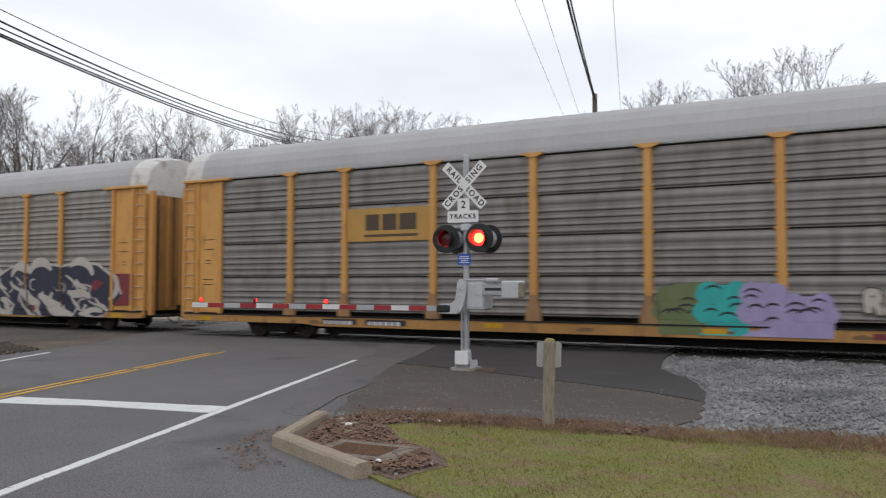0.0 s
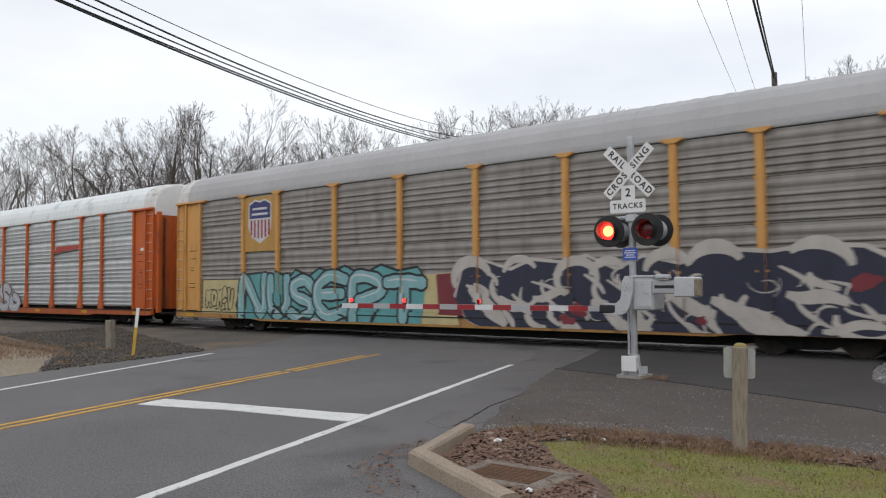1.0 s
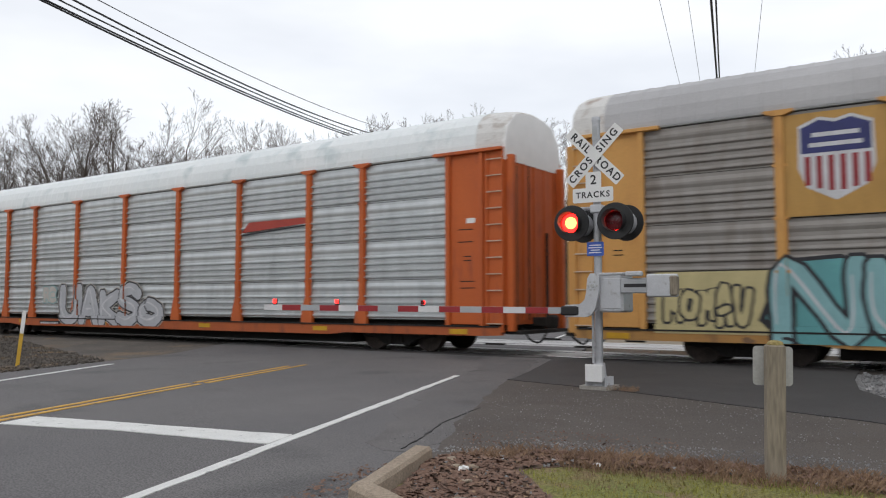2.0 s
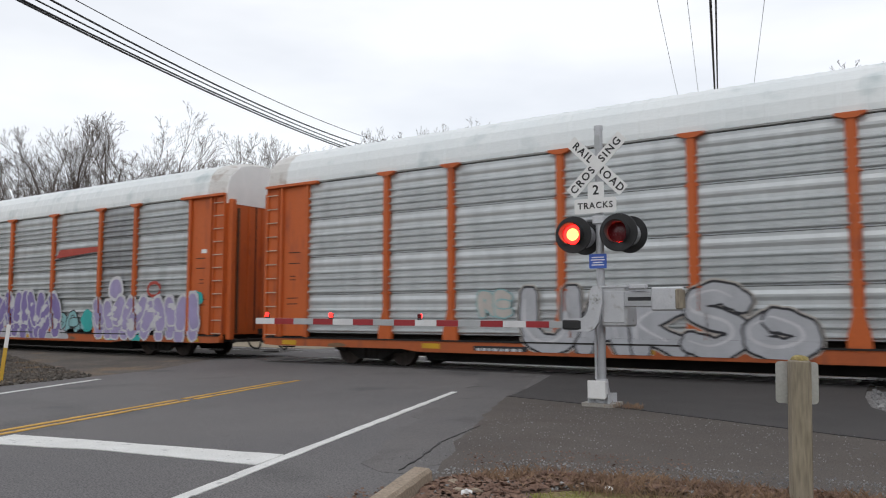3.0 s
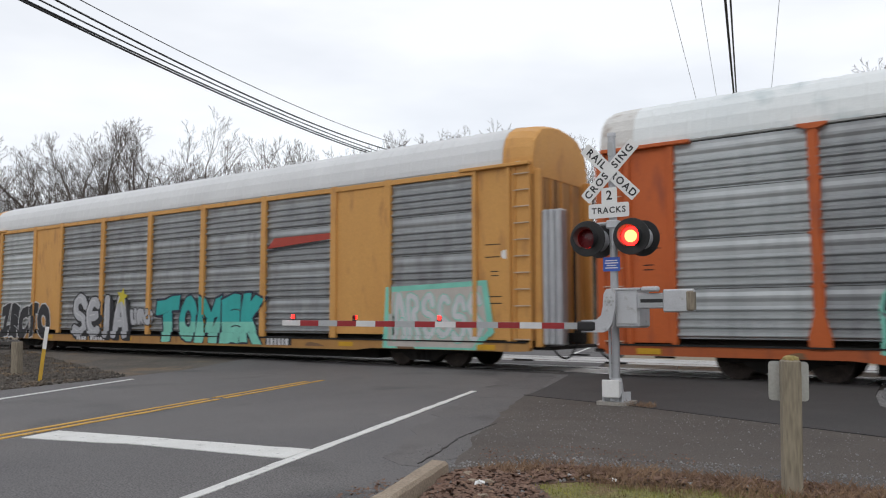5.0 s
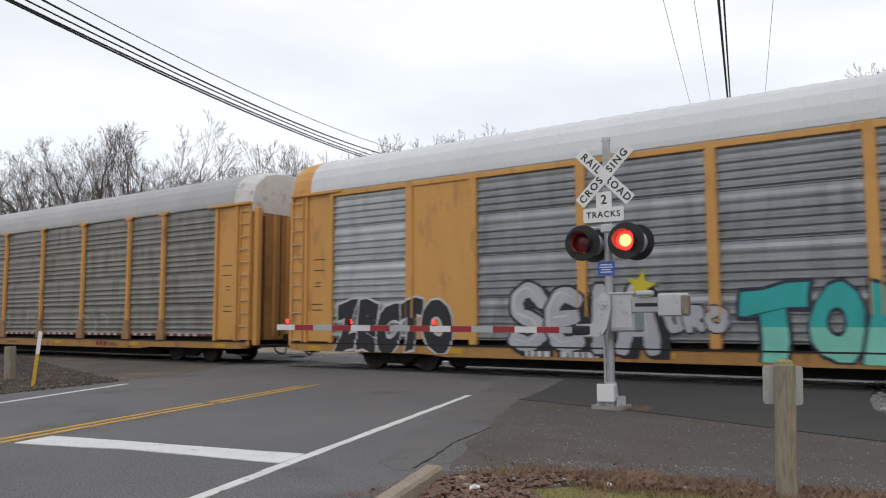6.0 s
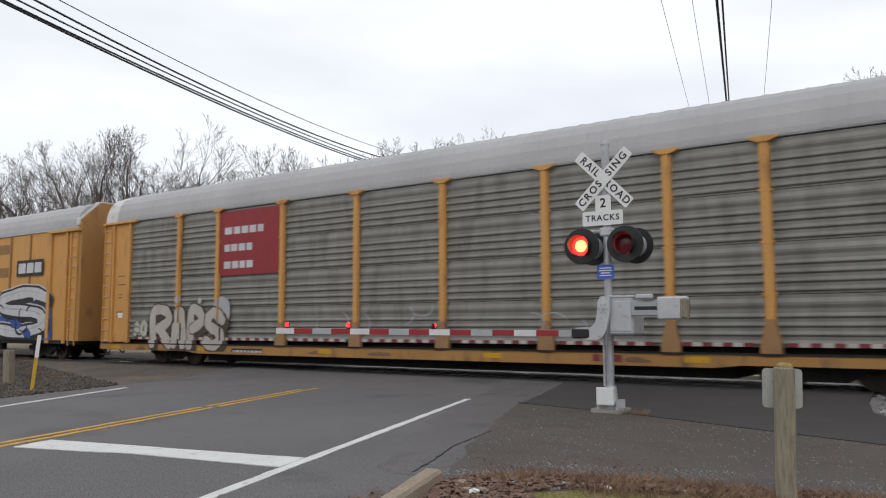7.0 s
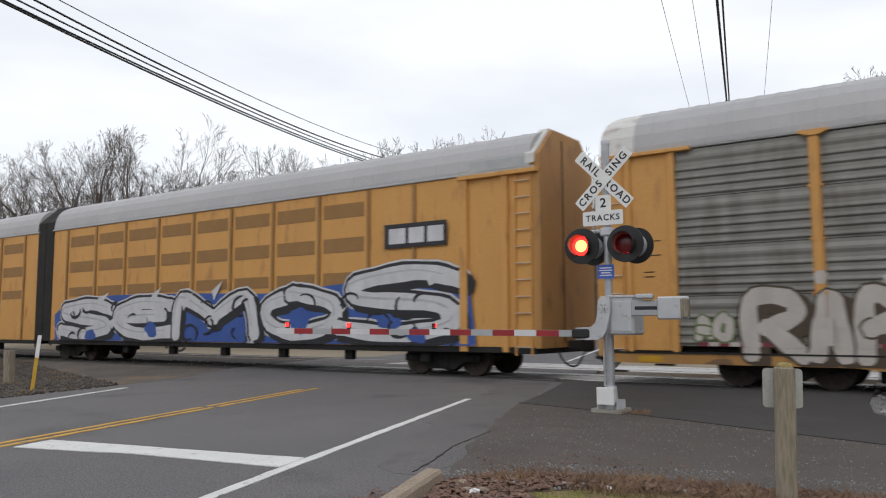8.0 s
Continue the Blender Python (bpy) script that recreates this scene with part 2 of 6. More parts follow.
def ragged(pts, step, amount, rnd, skip=()):
    """Outline with uneven edges."""
    res = []
    for i, p in enumerate(pts):
        q = pts[(i + 1) % len(pts)]
        length = math.hypot(q[0] - p[0], q[1] - p[1])
        k = max(1, int(length / step)) if i not in skip else 1
        for j in range(k):
            s = j / k
            a = amount if j else 0
            res.append((p[0] + (q[0] - p[0]) * s + rnd.uniform(-a, a), p[1] + (q[1] - p[1]) * s + rnd.uniform(-a, a)))
    return res


RAMP_CUTS = [0.8, 1.5, 2.2, 2.9, 3.6, 4.3, 11.5, 12.6, 13.7, 14.8, 16.0]


def paving(name, pts, lift, thick, mat, label, follow=True):
    bm = bmesh.new()
    f = bm.faces.new([bm.verts.new((x, y, 0)) for x, y in pts])
    if follow:
        for c in RAMP_CUTS:
            bmesh.ops.bisect_plane(bm, geom=bm.verts[:] + bm.edges[:] + bm.faces[:], plane_co=(0, c, 0), plane_no=(0, 1, 0))
    bmesh.ops.recalc_face_normals(bm, faces=bm.faces)
    if bm.faces[:] and sum(x.normal.z * x.calc_area() for x in bm.faces) < 0:
        bmesh.ops.reverse_faces(bm, faces=bm.faces)
    ext = bmesh.ops.extrude_face_region(bm, geom=bm.faces[:])
    up = {v for v in ext["geom"] if isinstance(v, bmesh.types.BMVert)}
    for v in bm.verts:
        v.co.z = (rise(v.co.y) if follow else 0) + lift - (0 if v in up else thick)
    bmesh.ops.recalc_face_normals(bm, faces=bm.faces)
    ob = part(name, bm, mat)
    return tagged(ob, label, name.split("_")[0], kind="structure")


def build_ground():
    rnd = random.Random(4)
    paving("ground", [(-900, -900), (900, -900), (900, 900), (-900, 900)], -0.10, 0.3, "land", "bare winter soil and dry grass reaching the horizon", follow=False)
    road = paving("road", [road_xy(-3.2, -60), road_xy(-3.2, -6.4), road_xy(0.9, -4.0), road_xy(0.9, 70), road_xy(11.7, 70), road_xy(11.7, -60)], 0.0, 0.3, "asphalt", "worn grey asphalt two-lane road crossing the tracks")
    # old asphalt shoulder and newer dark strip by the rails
    edge_old = [(1.05, -6.25), (1.7, -5.45), (3.0, -5.2), (4.13, -5.05), (5.05, -5.14), (5.35, -4.0), (5.19, -2.32), (4.12, -1.56), (2.3, -0.86), (0.69, -0.22), (0.38, -0.12), (-1.9, 0.45), (-1.5, -0.6), (-0.6, -2.6), (0.3, -4.6)]
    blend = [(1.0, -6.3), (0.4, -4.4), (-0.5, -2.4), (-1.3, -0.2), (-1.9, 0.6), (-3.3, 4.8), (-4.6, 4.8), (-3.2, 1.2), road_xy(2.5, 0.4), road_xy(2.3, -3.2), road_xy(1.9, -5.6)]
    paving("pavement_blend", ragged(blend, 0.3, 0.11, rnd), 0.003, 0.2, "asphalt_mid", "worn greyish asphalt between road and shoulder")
    paving("pavement_old", ragged(edge_old, 0.3, 0.06, rnd), 0.006, 0.2, "asphalt_old", "old brownish asphalt shoulder with gravelly edges")
    edge_new = [(-1.9, 0.47), (0.38, -0.10), (0.69, -0.20), (2.3, -0.84), (4.12, -1.54), (5.15, -2.28), (5.0, -1.2), (4.5, 0.3), (3.6, 1.8), (3.4, 2.9), (3.3, 4.5), road_xy(1.2, 5.0)]
    paving("pavement_new", ragged(edge_new, 0.4, 0.03, rnd, skip=(9, 10)), 0.012, 0.2, "asphalt_new", "newer dark asphalt strip beside the rails")
    # tar seam between old and new
    seam = [(-1.9, 0.46), (0.38, -0.11), (0.69, -0.21), (2.3, -0.85), (4.12, -1.55), (5.12, -2.26)]
    up = ragged(seam + [(x, y - 0.05) for x, y in seam[::-1]], 0.18, 0.014, rnd)
    paving("seam_tar", up, 0.016, 0.02, "tar", "dark tar joint in the asphalt")
    # cracks
    for path in ([(0.6, -6.0), (0.4, -5.4), (0.0, -4.45), (-0.32, -3.1)],):
        side = [(x + 0.008, y + 0.016) for x, y in path[::-1]]
        paving("crack_tar", ragged(path + side, 0.10, 0.012, rnd), 0.011, 0.02, "tar", "dark tarred crack in the asphalt")
    # painted lines
    def line(name, n0, n1, d0, d1, mat, label, ragged_amt=0.012):
        pts = [road_xy(n0, d0), road_xy(n1, d0), road_xy(n1, d1), road_xy(n0, d1)]
        pts = ragged(pts, 0.3, ragged_amt, rnd)
        return paving(name, pts, 0.008, 0.02, mat, label)
    line("line_edge", 2.67, 2.79, -60, 1.60, "line_white", "worn white edge line painted on the road")
    stop = [road_xy(n, d) for n, d in ((2.81, -5.37), (6.45, -4.93), (6.45, -5.53), (4.7, -5.6), (2.81, -5.93))]
    paving("line_stop", ragged(stop, 0.25, 0.018, rnd), 0.008, 0.02, "line_white", "worn white stop line painted across the lane")
    far_edge = [road_xy(n, d) for n, d in ((9.1, -10.0), (9.21, -10.0), (11.08, 2.42), (10.97, 2.45))]
    paving("line_far", ragged(far_edge, 0.4, 0.012, rnd), 0.008, 0.02, "line_white", "thin white edge line at the far road side")
    for n in (6.64, 6.86):
        line("line_centre", n - 0.05, n + 0.05, -60, -1.0, "line_yellow", "worn double yellow centre line")
        line("line_centre", n - 0.05, n + 0.05, -0.8, 3.3 if n < 6.7 else 2.9, "line_yellow", "worn double yellow centre line")
    # road beyond the rails
    line("line_beyond", 2.68, 2.8, 17, 60, "line_white", "white edge line beyond the tracks")
    # verge inside the kerb
    verge = [(1.15, -6.4), (1.75, -7.8), (3.3, -8.55), (9.0, -11.2), (40, -14), (40, -4.2), (9, -4.3), (6.5, -4.5), (5.1, -5.0), (4.13, -4.98), (3.0, -5.13), (1.75, -5.38), (1.2, -6.1)]
    paving("verge", ragged(verge, 0.4, 0.04, rnd), 0.022, 0.2, "grass_soil", "patchy winter grass verge with bare soil", follow=False)
    bare = [(1.17, -6.45), (1.74, -7.75), (2.9, -8.3), (3.6, -8.6), (3.75, -7.9), (3.2, -7.25), (2.6, -6.9), (2.05, -6.25), (2.3, -5.95), (3.6, -5.5), (5.2, -5.5), (6.2, -4.9), (5.1, -4.98), (4.13, -4.95), (3.0, -5.1), (1.75, -5.35), (1.2, -6.1)]
    paving("soil_bed", ragged(bare, 0.25, 0.06, rnd), 0.028, 0.1, "soil", "bare soil with dead leaves inside the kerb", follow=False)
    # ballast both sides of the crossing
    right = [(5.0, -5.1), (4.8, -1.6), (3.5, 1.65), (3.2, 2.9), (3.05, 4.3), (3.0, 12.5), (120, 12.5), (120, -3.5), (9, -4.2)]
    paving("ballast_right", ragged(right, 0.5, 0.05, rnd, skip=(4, 5, 6, 7)), -0.012, 0.25, "gravel", "grey crushed stone track bed")
    # stone under the tracks; the train's shade is put into its dark colour
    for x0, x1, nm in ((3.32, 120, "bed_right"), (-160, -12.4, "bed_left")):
        paving(nm, ragged([(x0, 3.75), (x1, 3.75), (x1, 11.3), (x0, 11.3)], 3.0, 0.12, rnd), -0.03 + 0.025, 0.2, "track_bed", "stone under the tracks, coloured dark for the shade beneath the train")
    left = [road_xy(11.65, -2.6), road_xy(11.65, 14.5), (-160, 12.5), (-160, -0.5), (-30, -1.8), (-16, -3.2)]
    paving("ballast_left", ragged(left, 0.6, 0.06, rnd, skip=(1, 2, 3)), -0.012, 0.25, "gravel_brown", "brownish crushed stone and soil beyond the road")


def build_kerb():
    kerb = root("kerb", "low weathered concrete kerb round a drain, tan and chipped", "kerb")
    pts = [Vector((1.04, -6.40)), Vector((1.57, -7.85)), Vector((3.20, -8.66))]
    w = 0.17
    rnd = random.Random(2)
    for a, b in zip(pts, pts[1:]):
        d = (b - a).normalized()
        nrm = Vector((-d.y, d.x)) * w
        n = max(2, int((b - a).length / 0.25))
        bm = bmesh.new()
        rows = []
        for i in range(n + 1):
            c = a + (b - a) * i / n
            j = lambda s: rnd.uniform(-s, s)
            prof = [(c - nrm * 0.12, -0.1), (c, 0.115 + j(0.006)), (c + nrm * 0.15, 0.14 + j(0.006)), (c + nrm * 0.9, 0.145 + j(0.006)), (c + nrm * 1.05, 0.12 + j(0.006)), (c + nrm * 1.12, -0.1)]
            rows.append([bm.verts.new((q.x + j(0.006), q.y + j(0.006), z)) for q, z in prof])
        for r, s in zip(rows, rows[1:]):
            for k in range(5):
                bm.faces.new((r[k], s[k], s[k + 1], r[k + 1]))
        bm.faces.new(rows[0])
        bm.faces.new(rows[-1][::-1])
        bmesh.ops.recalc_face_normals(bm, faces=bm.faces)
        part("kerb_stone", bm, "concrete", kerb)


def build_tracks():
    for ty, nm in ((TRACK_Y, "track_near"), (TRACK_Y + 4.4, "track_far")):
        tr = root(nm, "railway track with rusty rails on dark wooden ties", "railway track")
        tagged(tr, kind="structure")
        for s in (-1, 1):
            y = ty + s * 0.755
            prof = [(-0.07, -0.17), (0.07, -0.17), (0.07, -0.155), (0.012, -0.13), (0.012, -0.05), (0.036, -0.04), (0.036, -0.012), (-0.036, -0.012), (-0.036, -0.04), (-0.012, -0.05), (-0.012, -0.13), (-0.07, -0.155)]
            part("rail", prism([(y + a, RAIL_Z + b) for a, b in prof], -200, 200, "x"), "rail", tr)
            part("rail_head", prism([(y - 0.035, RAIL_Z - 0.012), (y + 0.035, RAIL_Z - 0.012), (y + 0.028, RAIL_Z), (y - 0.028, RAIL_Z)], -200, 200, "x"), "rail_head", tr, "polished steel running surface")
        tie = mesh_from(one_box(-0.11, 0.11, -1.3, 1.3, -0.15, 0.0, 0.012), "tie", "tie")
        for i in range(-46, 90):
            x = 3.3 + i * 0.53
            if -10.5 < x < 3.2 or x < -24:
                continue
            part("tie", tie, "tie", tr, at=pose(x, ty, RAIL_Z - 0.17, 0, 0, random.uniform(-1, 1)))
    # rubber and timber crossing panels beside the rails
    cr = root("crossing_panels", "dark crossing panels between and beside the rails", "crossing panel")
    tagged(cr, kind="structure")
    for ty in (TRACK_Y, TRACK_Y + 4.4):
        for y0, y1 in ((ty - 1.4, ty - 0.83), (ty - 0.66, ty + 0.66), (ty + 0.83, ty + 1.4)):
            for i in range(6):
                x0 = -11.6 + i * 2.44
                part("crossing_panel", one_box(x0, x0 + 2.42, y0, y1, 0.0, RAIL_Z - 0.004, 0.01), "asphalt_new" if y1 < TRACK_Y else "concrete_pale", cr)


def build_backdrop():
    """Distant wooded edge that closes the place all round, lower beyond the rails. Its unseen near side is added to
    darken what the train's panels reflect.
    """
    rnd = random.Random(21)
    bm = bmesh.new()
    prev = None
    for i in range(361):
        a = radians(i)
        near = math.sin(a) < 0
        x, y = -8 + 78 * math.cos(a), -8 + (58 if near else 92) * math.sin(a)
        h = (9.5 if near else 8.0 + 5.0 * min(max((math.cos(a) + 0.5) / 0.6, 0.0), 1.0)) + 2.5 * noise.noise((math.cos(a) * 4.0, math.sin(a) * 4.0, 3.0)) + rnd.uniform(-0.9, 0.9)
        cur = [bm.verts.new((x, y, -0.1)), bm.verts.new((x, y, h * 0.6)), bm.verts.new((x + rnd.uniform(-0.6, 0.6), y + (1.5 if near else -1.5), h))]
        if prev:
            for k in range(2):
                bm.faces.new((prev[k], cur[k], cur[k + 1], prev[k + 1]))
        prev = cur
    tagged(part("backdrop", bm, "woods"), "distant brown winter woods beyond the tracks, with an added unseen near side that darkens reflections", "backdrop", kind="structure")


build_ground()
build_backdrop()
build_kerb()
build_tracks()


# ---- crossing signal ----
def plate(w, h, r, y0, y1, cx=0, cz=0):
    pts = []
    for sx, sz, a0 in ((1, 1, 0), (-1, 1, 90), (-1, -1, 180), (1, -1, 270)):
        for k in range(4):
            a = radians(a0 + k * 30)
            pts.append((cx + sx * (w / 2 - r) + r * math.cos(a), cz + sz * (h / 2 - r) + r * math.sin(a)))
    return prism(pts, y0, y1, "y")


LENSES = []


def signal_light(parent, m, keyed):
    """Round dark background plate, hood, housing behind, and a lens that turns on its upright axis."""
    unit = part("background_plate", bmesh.new(), "black", parent, "matt black round background", m)
    bm = bmesh.new()
    n = 36
    ring = lambda r, y: [bm.verts.new((r * math.cos(2 * math.pi * i / n), y, r * math.sin(2 * math.pi * i / n))) for i in range(n)]
    loops = [ring(0.165, 0.0), ring(0.29, 0.0), ring(0.298, 0.01), ring(0.298, 0.02), ring(0.165, 0.02)]
    for a, b in zip(loops, loops[1:]):
        for i in range(n):
            bm.faces.new((a[i], a[(i + 1) % n], b[(i + 1) % n], b[i]))
    bmesh.ops.recalc_face_normals(bm, faces=bm.faces)
    bm.to_mesh(unit.data)
    bm.free()
    # hood: open tube cut away below
    bm = bmesh.new()
    for ra, rb, flip in ((0.172, 0.178, 0), (0.165, 0.171, 1)):
        rows = []
        for i in range(n + 1):
            a = radians(-62) + radians(304) * i / n
            depth = -0.22 + 0.12 * max(0, -math.sin(a))
            rows.append([bm.verts.new((ra * math.cos(a), 0.0, ra * math.sin(a))), bm.verts.new((rb * math.cos(a), depth, rb * math.sin(a)))])
        for p, q in zip(rows, rows[1:]):
            f = bm.faces.new((p[0], q[0], q[1], p[1]) if flip else (p[1], q[1], q[0], p[0]))
            f.material_index = flip
    part("hood", bm, ["black", "hood_inner"], unit)
    bm = bmesh.new()
    tube(bm, (0, 0.015, 0), (0, 0.19, 0), 0.185, 0.175, 28)
    tube(bm, (0, 0.19, 0), (0, 0.24, 0), 0.175, 0.10, 28)
    # the housing is hollow: its front cap is taken away
    bmesh.ops.delete(bm, geom=[f for f in bm.faces if f.calc_center_median().y < 0.016], context="FACES")
    part("housing", bm, "silver_paint", unit, "silver painted lamp housing")
    bm = tube(bmesh.new(), (0, -0.005, 0), (0, 0.185, 0), 0.161, 0.161, 36)
    bmesh.ops.delete(bm, geom=[f for f in bm.faces if f.calc_center_median().y < -0.004], context="FACES")
    part("inner_shell", bm, "black", unit)
    # lens: lit on one face, dark red on the other
    bm = bmesh.new()
    rs = [0.0, 0.06, 0.098, 0.128, 0.157]
    for side, mats in ((-1, (1, 1, 0, 0)), (1, (2, 2, 2, 2))):
        prev = None
        for k, r in enumerate(rs):
            y = side * 0.028 * (1 - (r / 0.157) ** 2) + side * 0.006
            cur = [bm.verts.new((0, y, 0))] if r == 0 else [bm.verts.new((r * math.cos(2 * math.pi * i / 28), y, r * math.sin(2 * math.pi * i / 28))) for i in range(28)]
            if prev:
                for i in range(28):
                    j = (i + 1) % 28
                    f = bm.faces.new((prev[0], cur[i], cur[j]) if len(prev) == 1 else (prev[i], cur[i], cur[j], prev[j]))
                    f.material_index = mats[k - 1]
                    f.smooth = True
            prev = cur
    bmesh.ops.recalc_face_normals(bm, faces=bm.faces)
    lens = part("lens", bm, ["lens_lit", "lens_core", "lens_dark"], unit, "round red signal lens", pose(0, -0.005, 0, 0, 0, 0 if keyed else 180))
    if keyed:
        LENSES.append((lens, keyed))
    return unit


def build_signal():
    sg = root("crossing_signal", "silver railway crossing signal mast with crossbuck, red lamps and lowered gate", "crossing signal", m=pose(0.055, 0, 0, 0, 0, 2))
    bm = tube(bmesh.new(), (0, 0, 0.1), (0, 0, 4.40), 0.064, 0.064, 20)
    part("mast", bm, "galv", sg, "galvanised steel mast")
    bm = tube(bmesh.new(), (0, 0, 4.40), (0, 0, 4.46), 0.075, 0.07, 18)
    part("cap", bm, "galv", sg)
    part("mast_hole_plate", plate(0.09, 0.24, 0.03, -0.075, -0.066, 0, 4.18), "arm_grey", sg)
    bm = one_box(-0.20, 0.20, -0.20, 0.20, 0.03, 0.06, 0.008)
    tube(bm, (0, 0, 0.06), (0, 0, 0.42), 0.13, 0.09, 16)
    for a in range(4):
        c, s = math.cos(radians(45 + 90 * a)) * 0.24, math.sin(radians(45 + 90 * a)) * 0.24
        tube(bm, (c * 0.9, s * 0.9, 0.05), (c * 0.9, s * 0.9, 0.11), 0.022, 0.022, 8)
        box(bm, -0.015, 0.015, 0.08, 0.24, 0.06, 0.2, 0, pose(0, 0, 0, 0, 0, 45 + 90 * a))
    part("base", bm, "silver_paint", sg, "cast base with bolts")
    part("footing", plate(0.52, 0.52, 0.05, -0.06, 0.03), "concrete_grey", sg, "square concrete footing", pose(0, 0, 0, -90, 0, 0))
    bx = part("junction_box", one_box(-0.135, 0.135, -0.25, -0.10, 0.14, 0.40, 0.018), "arm_white", sg, "white junction box")
    part("lid_rim", one_box(-0.145, 0.145, -0.262, -0.245, 0.13, 0.41, 0.01), "sign_white", bx)
    tube_bm = tube(bmesh.new(), (-0.05, -0.12, 0.42), (-0.05, -0.12, 1.25), 0.022, 0.022, 10)
    part("conduit", tube_bm, "galv", sg)
    # crossbuck
    face = pose(0, 0, 3.80, 0, 0, 0)
    for turn, halves, y in ((-45, ("RAIL", "ROAD"), -0.105), (45, ("CROS", "SING"), -0.118)):
        blade = part("crossbuck_blade", plate(1.24, 0.205, 0.02, -0.005, 0.004), "sign_white", sg, "white reflective crossbuck blade", face @ pose(0, y, 0, 0, -turn, 0))
        for k, word in ((-1, halves[0]), (1, halves[1])):
            me = words(word, 0.172, 0.004, 0.001, spacing=1.26)
            me.materials.append(M["sign_black"])
            part("lettering", me, None, blade, "black capital letters", pose(k * 0.325, -0.007, 0))
    back = part("crossbuck_bracket", one_box(-0.08, 0.08, -0.1, -0.05, 3.70, 3.90, 0.01), "galv", sg)
    two = part("number_plate", plate(0.27, 0.27, 0.03, -0.105, -0.10, 0, 0), "sign_white", sg, "white plate with a black number", pose(-0.02, 0, 3.40))
    me = words("2", 0.215, 0.004, 0.001)
    me.materials.append(M["sign_black"])
    part("lettering", me, None, two, "black numeral", pose(0, -0.107, 0))
    trk = part("tracks_plate", plate(0.70, 0.24, 0.03, -0.115, -0.11, 0, 0), "sign_white", sg, "white plate with black letters", pose(-0.03, 0, 3.155))
    me = words("TRACKS", 0.14, 0.003, 0.001, spacing=1.2)
    me.materials.append(M["sign_black"])
    part("lettering", me, None, trk, "black capital letters", pose(0, -0.117, 0))
    # lamp arm and four lamps
    bm = tube(bmesh.new(), (-0.42, 0, 2.95), (0.42, 0, 2.95), 0.03, 0.03, 12)
    box(bm, -0.10, 0.10, -0.09, 0.09, 2.86, 3.0, 0.02)
    for x in (-0.37, 0.37):
        tube(bm, (x, 0, 2.96), (x, 0, 2.72), 0.028, 0.028, 10)
    part("lamp_bracket", bm, "silver_paint", sg, "silver lamp bracket")
    for x, k in ((-0.375, "left"), (0.375, "right")):
        signal_light(sg, pose(x, -0.20, 2.70, 0, 0, 6), k)
        signal_light(sg, pose(x + 0.04, 0.26, 2.70, 0, 0, 172), "")
    # blue notice
    blue = part("notice_plate", plate(0.29, 0.23, 0.015, -0.085, -0.078), "sign_blue", sg, "blue emergency notice plate", pose(-0.01, 0, 2.27))
    for i, (w, z) in enumerate(((0.2, 0.06), (0.23, 0.02), (0.16, -0.02), (0.21, -0.06))):
        part("text_bar", one_box(-w / 2, w / 2, -0.0875, -0.085, z - 0.008, z + 0.008), "sign_white", blue)
    # gate mechanism
    mech = part("gate_mechanism", one_box(0.12, 0.52, -0.30, 0.20, 1.24, 1.86, 0.03), "silver_paint", sg, "silver gate machine housing")
    part("lid", one_box(0.10, 0.54, -0.32, 0.22, 1.83, 1.87, 0.01), "silver_paint", mech)
    part("cover", one_box(0.15, 0.49, -0.315, -0.30, 1.30, 1.78, 0.008), "silver_paint", mech)
    # crank side arm of the gate
    crank_pts = [(-0.03, 1.78), (0.02, 1.86), (0.12, 1.86), (0.165, 1.80), (0.165, 1.60), (0.10, 1.30), (0.03, 1.20), (-0.06, 1.165), (-0.42, 1.165), (-0.42, 1.36), (-0.16, 1.37), (-0.08, 1.44), (-0.05, 1.56)]
    crank = part("gate_crank", prism(crank_pts, -0.40, -0.33, "y"), "silver_paint", sg, "silver cranked gate support")
    bm = bmesh.new()
    for k in range(6):
        a = radians(60 * k)
        tube(bm, (0.06 + 0.07 * math.cos(a), -0.415, 1.66 + 0.07 * math.sin(a)), (0.06 + 0.07 * math.cos(a), -0.395, 1.66 + 0.07 * math.sin(a)), 0.016, 0.016, 8)
    tube(bm, (0.06, -0.43, 1.66), (0.06, -0.39, 1.66), 0.03, 0.03, 10)
    part("bolt_ring", bm, "sign_grey", crank)
    # counterweight
    cw = part("counterweight_arm", one_box(0.50, 1.05, -0.36, -0.31, 1.54, 1.78, 0.015), "galv", sg, "silver counterweight arm")
    part("slot", one_box(0.56, 0.92, -0.366, -0.35, 1.63, 1.69, 0.005), "black", cw, "dark slot in the arm")
    part("slot_rim", one_box(0.53, 0.96, -0.363, -0.352, 1.58, 1.74, 0.005), "arm_grey", cw)
    part("weight", one_box(0.93, 1.40, -0.41, -0.30, 1.48, 1.83, 0.02), "silver_paint", sg, "slab counterweight")
    part("weight_rust", one_box(1.29, 1.405, -0.43, -0.28, 1.50, 1.80, 0.02), "wood_post", sg, "rusty tan end weight")
    part("weight_cap", one_box(0.60, 0.86, -0.44, -0.30, 1.80, 1.88, 0.02), "silver_paint", sg)
    # gate arm
    arm_m = pose(-0.28, -0.37, 1.265, 0, 0.5, 15)
    length = 5.62
    arm = part("gate_arm", one_box(-length, -0.12, -0.02, 0.02, -0.052, 0.052, 0.008), "arm_grey", sg, "long gate arm with red and white stripes", arm_m)
    part("arm_clamp", one_box(-0.2, 0.1, -0.06, 0.06, -0.075, 0.075, 0.02), "black", arm)
